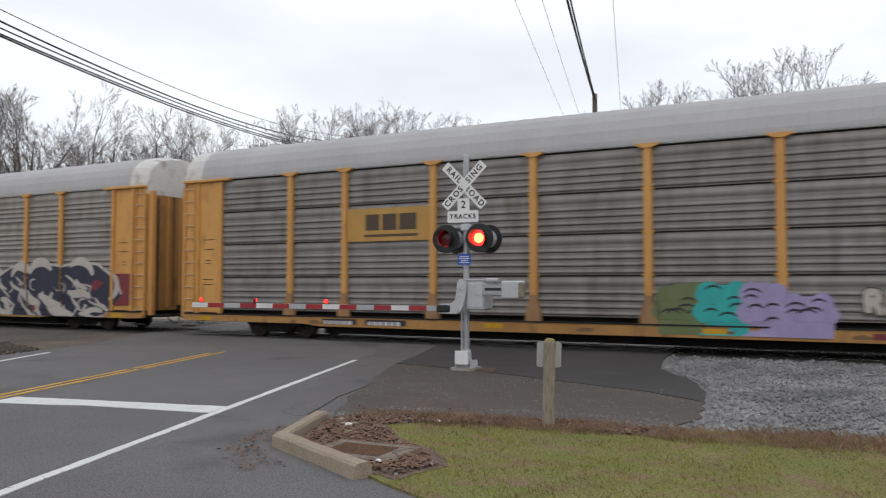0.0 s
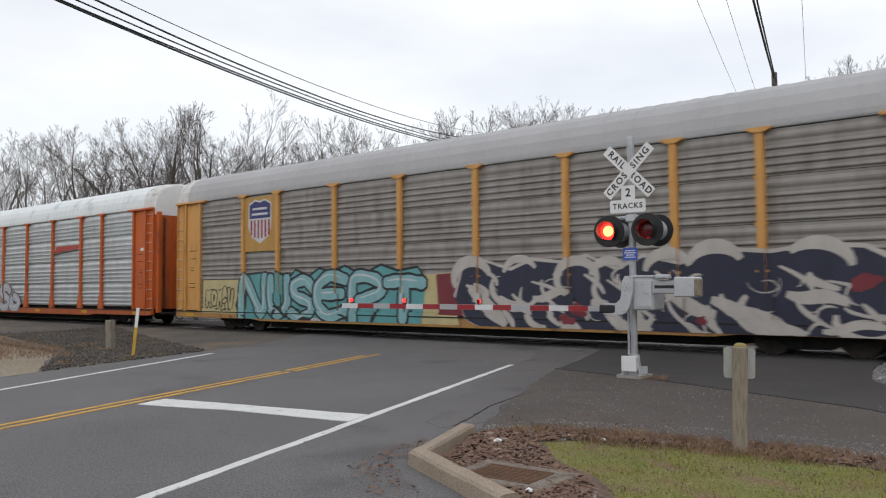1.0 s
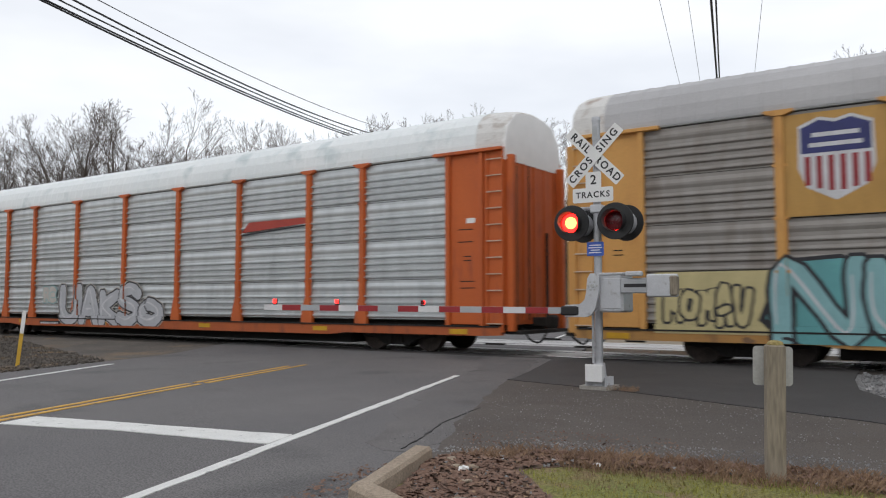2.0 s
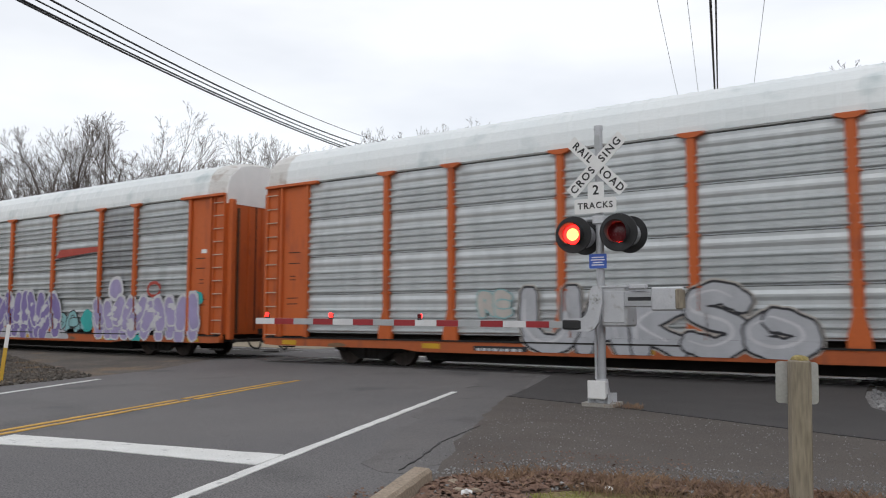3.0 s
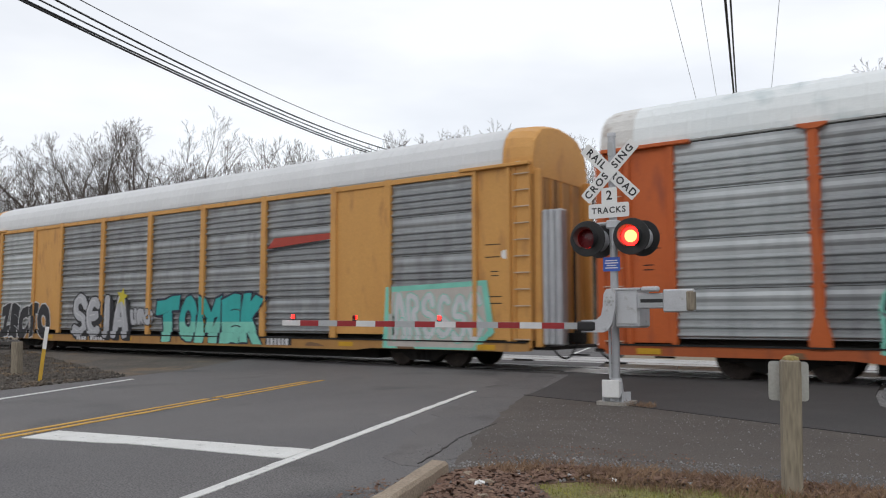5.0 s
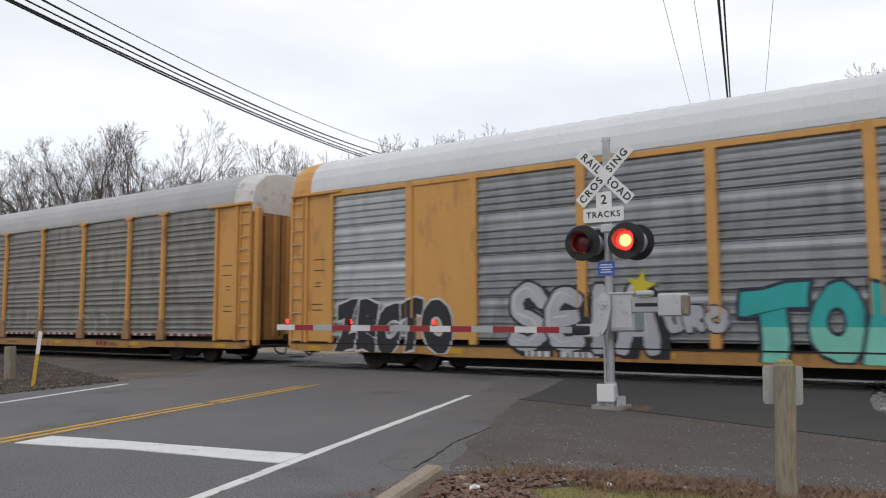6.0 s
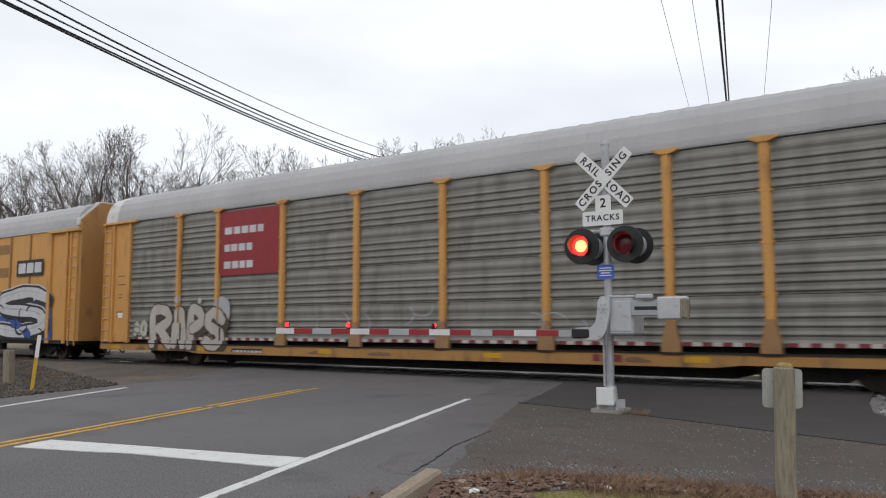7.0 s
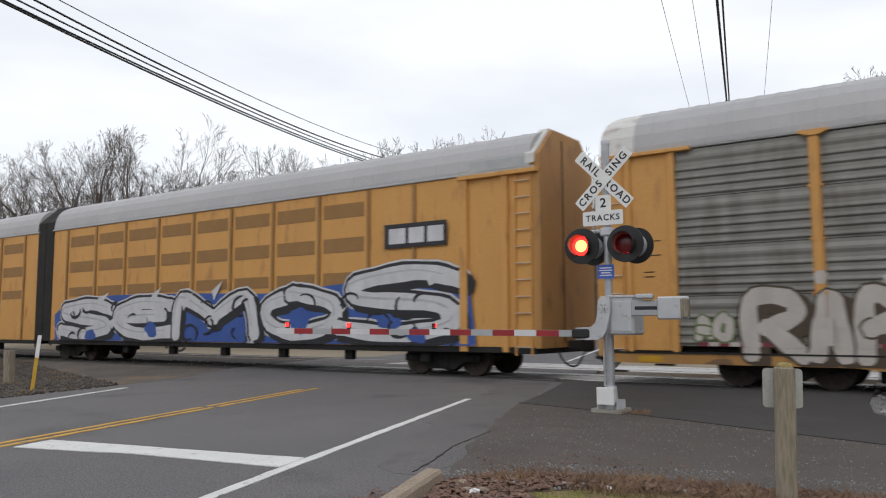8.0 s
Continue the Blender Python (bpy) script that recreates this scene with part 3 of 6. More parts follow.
    x, kinds = -length, ["arm_white"] + ["arm_red", "arm_grey", "arm_red", "arm_white"] * 4
    w = 0.372
    i = 0
    while x < -0.3:
        x1 = min(x + w, -0.22)
        part("stripe", one_box(x + 0.002, x1 - 0.002, -0.024, -0.018, -0.05, 0.05), kinds[i % len(kinds)], arm)
        x, i = x1, i + 1
    for lx, k in ((-length + 0.22, ""), (-length + 1.45, "left"), (-length + 3.05, "right")):
        holder = part("arm_lamp", one_box(lx - 0.035, lx + 0.035, -0.03, 0.03, 0.05, 0.075, 0.006), "black", arm, "small red gate lamp")
        bm = bmesh.new()
        for y0, y1, mi in ((-0.04, 0.0, 0), (0.0, 0.04, 1)):
            box(bm, -0.03, 0.03, y0, y1, -0.042, 0.03, 0.01, None, mi)
        lens = part("lens", bm, ["lens_lit", "lens_dark"], holder, "", pose(lx, 0, 0.12))
        if k:
            LENSES.append((lens, k))
    return sg


# ---- posts and markers ----
def build_posts():
    p = root("wooden_post", "weathered grey wooden post with metal plates behind, in grass", "post", m=pose(3.87, -5.48, 0.0, 0, 1.2, 24))
    bm = one_box(-0.07, 0.07, -0.065, 0.065, -0.1, 1.07, 0.012)
    part("timber", bm, "wood_post", p)
    bm = bmesh.new()
    bmesh.ops.create_icosphere(bm, subdivisions=2, radius=0.09, matrix=Matrix.Translation((0, 0, 1.075)) @ Matrix.Diagonal((0.72, 0.68, 0.4, 1)))
    for v in bm.verts:
        v.co += noise.noise_vector(v.co * 30) * 0.008
    part("moss_cap", bm, "moss", p, "mossy broken top")
    part("plate", plate(0.30, 0.31, 0.03, 0.068, 0.074, 0.0, 0.90), "sign_grey", p, "back of a small metal sign")
    m = root("delineator", "thin flexible road marker, white above and yellow below", "road marker", m=pose(-12.38, -2.95, 0.0, 0, 6, 30))
    part("lower_strip", one_box(-0.045, 0.045, -0.008, 0.008, -0.1, 0.72, 0.004), "marker_yellow", m)
    part("upper_strip", one_box(-0.045, 0.045, -0.008, 0.008, 0.72, 1.22, 0.004), "sign_white", m, "white reflective upper part")
    q = root("short_post", "short weathered wooden post beside the track bed", "post", m=pose(-15.05, -2.15, 0.0, 0, -2, 20))
    part("timber", one_box(-0.1, 0.1, -0.1, 0.1, -0.12, 0.82, 0.015), "wood_post", q)


def build_drain():
    d = root("storm_drain", "rusty iron drain grate in a worn concrete frame among dead leaves", "drain grate", m=pose(2.66, -7.76, 0.0, 0, 0, 3))
    frame_bars = ((-0.46, 0.52, -0.36, -0.23), (-0.46, 0.52, 0.23, 0.36), (-0.46, -0.33, -0.23, 0.23), (0.33, 0.52, -0.23, 0.23))
    for x0, x1, y0, y1 in frame_bars:
        part("frame", one_box(x0, x1, y0, y1, -0.06, 0.062, 0.012), "concrete_dirty", d)
    part("pit", one_box(-0.33, 0.33, -0.23, 0.23, -0.04, 0.034), "black", d, "dark drain pit")
    for y0, y1 in ((-0.23, -0.205), (0.205, 0.23)):
        part("grate_frame", one_box(-0.32, 0.32, y0, y1, 0.03, 0.066, 0.004), "rust", d)
    bar = mesh_from(one_box(-0.32, 0.32, -0.011, 0.011, 0.03, 0.064, 0.004), "grate_bar", "rust")
    for i in range(9):
        part("grate_bar", bar, "rust", d, at=pose(0, -0.176 + i * 0.044, 0))
    for x in (-0.31, 0.31):
        part("cross_bar", one_box(x - 0.012, x + 0.012, -0.205, 0.205, 0.03, 0.06, 0.003), "rust", d)


# ---- wires and pole ----
def wire(name, pts, r, label):
    cu = bpy.data.curves.new(name, "CURVE")
    cu.dimensions, cu.bevel_depth, cu.bevel_resolution = "3D", r, 1
    sp = cu.splines.new("POLY")
    sp.points.add(len(pts) - 1)
    for p, q in zip(sp.points, pts):
        p.co = (*q, 1)
    cu.materials.append(M["cable"])
    return tagged(new(name, cu), label, "cable", "overhead cables")


def hang(a, b, sag, n=28):
    a, b = Vector(a), Vector(b)
    return [tuple(a + (b - a) * i / n - Vector((0, 0, 4 * sag * (i / n) * (1 - i / n)))) for i in range(n + 1)]


def utility_pole(x, y, h, arm, label, drop=0.65):
    p = root("utility_pole", label, "utility pole", m=pose(x, y, -0.1))
    part("shaft", tube(bmesh.new(), (0, 0, 0), (0, 0, h + 0.1), 0.17, 0.11, 14), "wood_pole", p)
    ux, uy = arm
    bm = one_box(-1.35, 1.35, -0.06, 0.06, h - drop, h - drop + 0.12, 0.01, Matrix.Rotation(math.atan2(uy, ux), 4, "Z"))
    part("crossarm", bm, "wood_pole", p)
    for k in (-1.25, -0.55, 1.25):
        part("insulator", tube(bmesh.new(), (k * ux, k * uy, h - drop + 0.12), (k * ux, k * uy, h - drop + 0.32), 0.05, 0.03, 10), "black", p)
    return p


def build_wires():
    far, near = road_xy(11.6, 34), road_xy(11.6, -24)
    for z0, k, d0, r in ((7.843, 0.00212, 0.0, 0.024), (7.89, 0.00200, -1.0, 0.022), (8.04, 0.00208, -0.4, 0.019), (8.21, 0.00280, 2.0, 0.024), (8.50, 0.00253, -0.2, 0.012)):
        pts = []
        for i in range(41):
            d = -24 + 58 * i / 40
            pts.append((*road_xy(11.6, d), z0 + k * (d - d0) ** 2))
        wire("overhead_cable", pts, r, "black overhead cable sagging along the road")
    utility_pole(far[0], far[1], 11.5, (ROAD_N.x, ROAD_N.y), "dark wooden utility pole beyond the tracks")
    utility_pole(near[0], near[1], 12.0, (ROAD_N.x, ROAD_N.y), "dark wooden utility pole by the road")
    px, py, h = -3.3, 20.0, 10.4
    utility_pole(px, py, h, (0.85, 0.53), "dark wooden utility pole with a crossarm behind the tracks", 1.75)
    bx, by = 10.6, -34.0
    utility_pole(bx, by, 11.0, (0.85, 0.53), "dark wooden utility pole with a crossarm by the verge")
    for k in (-1.25, -0.55, 1.25):
        wire("overhead_wire", hang((px + 0.85 * k, py + 0.53 * k, h - 1.43), (bx + 0.85 * k, by + 0.53 * k, 10.6), 0.7), 0.006, "thin dark overhead power wire")
    wire("overhead_cable", hang((px, py - 0.1, h - 0.2), (bx, by, 9.6), 0.9), 0.035, "thick black overhead cable bundle")
    wire("overhead_cable", hang((px + 0.1, py - 0.1, h - 0.4), (bx + 0.25, by, 9.3), 0.9), 0.025, "black overhead cable beside the bundle")


# ---- trees ----
def bare_tree(seed, height):
    """Leafless tree: short bole, a fan of rising limbs, forks that end in fine twigs."""
    rnd = random.Random(seed)
    verts, faces, deep = [], [], []

    def limb(p, d, length, r, level):
        n = (3, 6, 5, 4, 3, 1)[level]
        sides = (7, 6, 5, 4, 3, 3)[level]
        bias, wig = (0.0, 0.04, 0.05, 0.05, 0.03, 0.02)[level], (0.03, 0.07, 0.08, 0.09, 0.10, 0.12)[level]
        prev, pd, ring0 = p, d, None
        for i in range(n + 1):
            q = pd.to_track_quat("Z", "Y")
            rr = max(r * (1 - (0.25 if level == 0 else 0.68) * i / n), 0.007)
            base = len(verts)
            for k in range(sides):
                a = 2 * math.pi * k / sides
                verts.append(prev + q @ Vector((rr * math.cos(a), rr * math.sin(a), 0)))
            if ring0 is not None:
                for k in range(sides):
                    deep.append(level)
                    faces.append((ring0 + k, ring0 + (k + 1) % sides, base + (k + 1) % sides, base + k))
            ring0 = base
            if level == 0 and i == n:
                turn = rnd.uniform(0, 6.28)
                count = rnd.choice((4, 5, 5))
                for c in range(count):
                    a = turn + 2 * math.pi * c / count + rnd.uniform(-0.3, 0.3)
                    lean = rnd.uniform(0.5, 1.0) if c else 0.12
                    nd = Vector((math.cos(a) * lean, math.sin(a) * lean, 1)).normalized()
                    limb(prev, nd, height * rnd.uniform(0.60, 0.70) * (1 - 0.10 * lean), rr * rnd.uniform(0.5, 0.68), 1)
            elif 0 < level < 5 and i > 0:
                for c in range(1 if i < n else 2):
                    side = pd.orthogonal().normalized()
                    side.rotate(Matrix.Rotation(rnd.uniform(0, 6.28), 3, pd))
                    nd = (pd + side * rnd.uniform(0.42, 0.80) + Vector((0, 0, 0.08))).normalized()
                    part_way = 1 - 0.55 * i / n
                    limb(prev, nd, length * part_way * rnd.uniform(0.52, 0.78), max(rr * rnd.uniform(0.42, 0.64), 0.008), level + 1)
            if i == n:
                break
            pd = (pd + Vector((rnd.gauss(0, wig), rnd.gauss(0, wig), rnd.gauss(bias, wig * 0.4)))).normalized()
            prev = prev + pd * (length / n)

    limb(Vector((0, 0, -0.2)), Vector((0, 0, 1)), height * 0.22, height * 0.021, 0)
    top = max(v.z for v in verts)
    s = height / top
    res = []
    for nm, keep in (("trunk", lambda k: k < 2), ("crown", lambda k: k >= 2)):
        used, fs = {}, []
        for f, k in zip(faces, deep):
            if keep(k):
                fs.append([used.setdefault(i, len(used)) for i in f])
        me = bpy.data.meshes.new(nm)
        me.from_pydata([tuple(verts[i] * s) for i in used], [], fs)
        me.materials.append(M["bark"])
        res.append(me)
    return res


def build_trees():
    shapes = [bare_tree(s, 16.0) for s in (11, 23, 35, 47, 59)]
    spots = [  # bearing from square to the track, distance, height, shape
        (71.0, 60, 11.5, 3), (68.6, 56, 11.0, 0), (66.4, 60, 11.8, 2), (64.4, 58, 12.2, 1), (62.4, 66, 12.6, 0), (60.8, 60, 13.8, 2), (59.2, 64, 15.6, 3), (57.4, 62, 13.9, 0), (56.2, 68, 16.4, 1), (54.4, 64, 16.6, 2),
        (52.6, 70, 12.4, 3), (51.2, 74, 13.4, 0), (49.2, 70, 16.6, 1), (47.9, 64, 13.0, 2), (46.4, 70, 15.8, 0), (44.2, 72, 15.6, 3), (42.2, 74, 13.8, 1),
        (39.6, 68, 16.0, 0), (38.2, 72, 17.0, 2), (36.9, 66, 16.6, 4), (35.7, 70, 17.8, 1), (34.5, 66, 17.2, 3), (33.3, 71, 18.4, 0), (32.0, 66, 17.6, 2), (30.7, 70, 18.4, 4), (29.2, 66, 16.8, 1), (26.4, 72, 17.0, 3), (22.5, 60, 14.0, 0), (19.0, 64, 13.5, 2), (15.5, 58, 14.0, 4), (12.6, 62, 13.5, 3),
        (10.8, 56, 15.8, 1), (8.2, 54, 16.6, 2), (5.8, 56, 17.6, 0), (2.8, 52, 16.6, 3), (-1.0, 54, 17.0, 1), (-4.5, 52, 16.0, 2),
    ]
    for i, (deg, dist, h, k) in enumerate(spots):
        h *= 1.08 if deg > 43 else 1.0
        x, y = 5.3 - dist * math.sin(radians(deg)), -12.1 + dist * math.cos(radians(deg))
        t = root("bare_tree", "leafless winter tree with grey-brown branches", "tree", "bare trees beyond the tracks", pose(x, y, -0.1, 0, 0, 67 * i))
        t.scale = (h / 16.0,) * 3
        part("trunk", shapes[k][0], None, t)
        part("crown", shapes[k][1], None, t, "leafless twigs and limbs")


def build_shrubs():
    shapes = [bare_tree(s, 4.0) for s in (61, 73)]
    rnd = random.Random(8)
    for i in range(20):
        x, y = -62 + i * 4.2 + rnd.uniform(-0.8, 0.8), 24 + rnd.uniform(-3, 6)
        if -13 < x < 0:
            continue
        t = root("bare_shrub", "leafless brown shrub behind the tracks", "shrub", "bare shrubs behind the tracks", pose(x, y, -0.1, 0, 0, 47 * i))
        t.scale = (1.5, 1.5, rnd.uniform(0.8, 1.2))
        part("trunk", shapes[i % 2][0], None, t)
        part("crown", shapes[i % 2][1], None, t)


build_signal()
build_posts()
build_drain()
build_wires()
build_trees()
build_shrubs()


# ---- train: seven enclosed auto-rack cars ----
SPEED, PITCH = 19.13, 28.62
HALF, WALL = 13.42, 1.46
DECK, EAVE, SILL_LO, SILL_HI = 0.82, 4.93, 0.40, 0.68
POSTS = (-9.12, -7.17, -4.30, -1.43, 1.43, 4.30, 7.17, 9.12)
BAY_END = 11.80


def panel_mesh(width, rows_z, mat, depth=1.0, joint=0.012):
    """One steel side panel, ribbed along its length; faces -y, origin at its lower left corner."""
    h = rows_z
    prof = [(0.0, 0.05), (0.001, 0.03)]
    # four sharp ribs, then a flat band with one soft swelling
    for c in (0.075, 0.245, 0.415, 0.585):
        c *= h
        prof += [(c - 0.050, 0.03), (c - 0.018, 0.03 - 0.062 * depth), (c + 0.004, 0.03 - 0.064 * depth), (c + 0.058, 0.03)]
    c = 0.82 * h
    prof += [(c - 0.10, 0.03), (c - 0.03, 0.008), (c + 0.02, 0.006), (c + 0.10, 0.03), (h - joint, 0.03), (h - joint, 0.062)]
    bm = bmesh.new()
    lo = [bm.verts.new((0.004, y, z)) for z, y in prof]
    hi = [bm.verts.new((width - 0.004, y, z)) for z, y in prof]
    for i in range(len(prof) - 1):
        bm.faces.new((lo[i], hi[i], hi[i + 1], lo[i + 1]))
    return mesh_from(bm, "side_panel", mat)


def roof_mesh(mat, half, z0=EAVE, rise_h=1.12, seams=0.41):
    """Ribbed barrel roof."""
    sec = [(1.50, -0.02), (1.50, 0.10), (1.46, 0.36), (1.36, 0.60), (1.16, 0.80), (0.85, 0.95), (0.45, 1.05), (0.0, 1.09)]
    sec = [(-y, z) for y, z in sec] + [(y, z) for y, z in sec[-2::-1]]
    bm = bmesh.new()
    xs = []
    x = -half
    while x < half - 0.01:
        xs += [(x, 0.0), (x + seams * 0.86, 0.0), (x + seams * 0.90, 0.012), (x + seams * 0.96, 0.012)]
        x += seams
    xs = [(min(a, half), o) for a, o in xs] + [(half, 0.0)]
    rows = []
    for a, o in xs:
        rows.append([bm.verts.new((a, y * (1 + o * 0.5), z0 + z * rise_h / 1.09 + o)) for y, z in sec])
    for r, s in zip(rows, rows[1:]):
        if (r[0].co - s[0].co).length < 1e-5:
            continue
        for k in range(len(sec) - 1):
            bm.faces.new((r[k], s[k], s[k + 1], r[k + 1]))
    bm.faces.new(rows[0])
    bm.faces.new(rows[-1][::-1])
    bmesh.ops.recalc_face_normals(bm, faces=bm.faces)
    return mesh_from(bm, "roof", mat)


def end_mesh(mat, s, width=1.42):
    """Rounded end wall with door leaves."""
    pts = [(-width, DECK - 0.1), (-width, EAVE - 0.32), (width, EAVE - 0.32), (width, DECK - 0.1)]
    bm = prism(pts, s * (HALF - 0.25), s * (HALF + 0.02), "x")
    return mesh_from(bm, "end_wall", mat)


def ladder_mesh(mat, w=0.42, z0=0.55, z1=EAVE - 0.1, rungs=11):
    bm = bmesh.new()
    for x in (0, w):
        box(bm, x - 0.02, x + 0.02, -0.05, 0.0, z0, z1)
    for i in range(rungs):
        z = z0 + (z1 - z0) * (i + 0.5) / rungs
        old = set(bm.faces)
        tube(bm, (0, -0.05, z), (w, -0.05, z), 0.016, 0.016, 6, False)
        for f in set(bm.faces) - old:
            f.material_index = 1
    return mesh_from(bm, "ladder", [mat, "rung_steel"])


def post_mesh(mat, foot):
    """Side post: flanged upright, wide bracket on top, flared foot down over the sill."""
    bm = one_box(-0.075, 0.075, -0.085, 0.03, DECK - 0.05, EAVE - 0.06, 0.01)
    def add(pts, y0, y1, mi=0):
        b = prism(pts, y0, y1, "y")
        for f in b.faces:
            f.material_index = mi
        me = bpy.data.meshes.new("tmp")
        b.to_mesh(me)
        b.free()
        bm.from_mesh(me)
        bpy.data.meshes.remove(me)
    add([(-0.27, EAVE - 0.02), (-0.27, EAVE - 0.06), (-0.10, EAVE - 0.13), (0.10, EAVE - 0.13), (0.27, EAVE - 0.06), (0.27, EAVE - 0.02)], -0.11, 0.02)
    add([(-0.077, 1.35), (-0.20, 0.88), (-0.20, SILL_HI - 0.06), (0.20, SILL_HI - 0.06), (0.20, 0.88), (0.077, 1.35)], -0.09, 0.02, 1)
    add([(-0.105, EAVE - 0.14), (-0.105, 1.3), (-0.06, 1.3), (-0.06, EAVE - 0.14)], -0.03, 0.0)
    add([(0.06, EAVE - 0.14), (0.06, 1.3), (0.105, 1.3), (0.105, EAVE - 0.14)], -0.03, 0.0)
    for r in (1, 2, 3):
        z = DECK + r * (EAVE - 0.06 - DECK) / 4
        box(bm, -0.135, 0.135, -0.05, 0.0, z - 0.035, z + 0.02, 0.006)
        box(bm, -0.03, 0.03, -0.089, -0.08, z - 0.05, z + 0.03, 0.006)
    return mesh_from(bm, "side_post", [mat, foot])


def truck_meshes():
    """Bogie side frame and one wheel set."""
    bm = prism([(-1.15, 0.36), (-1.15, 0.52), (-0.75, 0.56), (-0.35, 0.66), (0.35, 0.66), (0.75, 0.56), (1.15, 0.52), (1.15, 0.36), (0.7, 0.34), (0.4, 0.16), (-0.4, 0.16), (-0.7, 0.34)], -1.06, -0.92, "y")
    for k in (-0.18, 0.0, 0.18):
        tube(bm, (k, -1.05, 0.2), (k, -1.05, 0.55), 0.06, 0.06, 8)
    for k in (-0.88, 0.88):
        box(bm, k - 0.12, k + 0.12, -1.12, -0.92, 0.33, 0.53, 0.03)
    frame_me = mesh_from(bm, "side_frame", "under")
    bm = bmesh.new()
    for s in (-1, 1):
        tube(bm, (0, s * 0.70, 0), (0, s * 0.83, 0), 0.42, 0.42, 28)
        tube(bm, (0, s * 0.67, 0), (0, s * 0.70, 0), 0.445, 0.445, 28)
        tube(bm, (0, s * 0.83, 0), (0, s * 0.85, 0), 0.33, 0.12, 20)
        tube(bm, (0, s * 0.85, 0), (0, s * 0.98, 0), 0.08, 0.08, 10)
        for k in range(4):
            a = radians(90 * k + 20)
            tube(bm, (0.2 * math.cos(a), s * 0.835, 0.2 * math.sin(a)), (0.2 * math.cos(a), s * 0.86, 0.2 * math.sin(a)), 0.04, 0.04, 6)
    tube(bm, (0, -0.7, 0), (0, 0.7, 0), 0.09, 0.09, 10)
    wheel_me = mesh_from(bm, "wheelset", "wheel")
    return frame_me, wheel_me


FRAME_ME, WHEEL_ME = truck_meshes()
WHEELS, CARS = [], []


def bogie(parent, x):
    b = part("bogie", one_box(-0.3, 0.3, -1.0, 1.0, 0.34, 0.6, 0.03), "under", parent, "cast steel bogie", pose(x, 0, 0))
    part("side_frame", FRAME_ME, None, b)
    part("side_frame", FRAME_ME, None, b, at=pose(0, 0, 0, 0, 0, 180))
    for k in (-0.88, 0.88):
        w = part("wheelset", WHEEL_ME, None, b, "steel wheels on an axle", pose(k, 0, 0.42))
        WHEELS.append(w)


def coupler(parent, s, half):
    bm = one_box(min(s * (half - 0.3), s * (half + 0.62)), max(s * (half - 0.3), s * (half + 0.62)), -0.11, 0.11, 0.66, 0.88, 0.02)
    box(bm, min(s * (half + 0.38), s * (half + 0.60)), max(s * (half + 0.38), s * (half + 0.60)), -0.2, 0.2, 0.62, 0.94, 0.05)
    part("coupler", bm, "under", parent, "black knuckle coupler")
    cu = bmesh.new()
    pts = [Vector((s * (half - 0.05 + 0.7 * i / 8), -0.45 - 0.06 * math.sin(i), 0.62 - 0.34 * math.sin(math.pi * i / 8))) for i in range(9)]
    for a, b in zip(pts, pts[1:]):
        tube(cu, a, b, 0.025, 0.025, 6)
    part("brake_hose", cu, "black", parent)


def paint_on(car, me_bm, mat, label="", lift=0.0, posts=POSTS):
    """Lay a flat painted shape (x, z outline faces) over the near side: on the panels' ribs, and on the faces of the posts where it crosses them."""
    bm = me_bm
    # no paint below the sill's edge
    foot = 0.47 if posts else 0.745
    if min(v.co.z for v in bm.verts) < foot < max(v.co.z for v in bm.verts):
        bmesh.ops.bisect_plane(bm, geom=bm.verts[:] + bm.edges[:] + bm.faces[:], plane_co=(0, 0, foot), plane_no=(0, 0, 1), clear_inner=True)
    cuts = sorted([p + k for p in posts for k in (-0.205, -0.078, 0.078, 0.205)] + [-BAY_END, BAY_END])
    x0, x1 = min(v.co.x for v in bm.verts), max(v.co.x for v in bm.verts)
    for c in cuts:
        if x0 < c < x1:
            r = bmesh.ops.bisect_plane(bm, geom=bm.verts[:] + bm.edges[:] + bm.faces[:], plane_co=(c, 0, 0), plane_no=(1, 0, 0))
            bmesh.ops.split_edges(bm, edges=[e for e in r["geom_cut"] if isinstance(e, bmesh.types.BMEdge)])
    if posts and min(v.co.z for v in bm.verts) < 1.36 < max(v.co.z for v in bm.verts):
        r = bmesh.ops.bisect_plane(bm, geom=bm.verts[:] + bm.edges[:] + bm.faces[:], plane_co=(0, 0, 1.36), plane_no=(0, 0, 1))
        bmesh.ops.split_edges(bm, edges=[e for e in r["geom_cut"] if isinstance(e, bmesh.types.BMEdge)])
    if min(v.co.z for v in bm.verts) < DECK - 0.02:
        r = bmesh.ops.bisect_plane(bm, geom=bm.verts[:] + bm.edges[:] + bm.faces[:], plane_co=(0, 0, DECK - 0.02), plane_no=(0, 0, 1))
        bmesh.ops.split_edges(bm, edges=[e for e in r["geom_cut"] if isinstance(e, bmesh.types.BMEdge)])
    own = {v: v.co.y for v in bm.verts}
    for f in bm.faces:
        c = f.calc_center_median()
        y = -WALL - 0.036
        if c.z < DECK - 0.02:
            y = -WALL - 0.098
        elif any(abs(c.x - p) < (0.205 if c.z < 1.36 else 0.078) for p in posts):
            y = -WALL - 0.09
        for v in f.verts:
            v.co.y = y - lift + own[v]
    bm.normal_update()
    if any(f.normal.y > 0 for f in bm.faces):
        bmesh.ops.reverse_faces(bm, faces=[f for f in bm.faces if f.normal.y > 0])
    return tagged(part("painted_mark", bm, mat, car, label), kind="stuff")


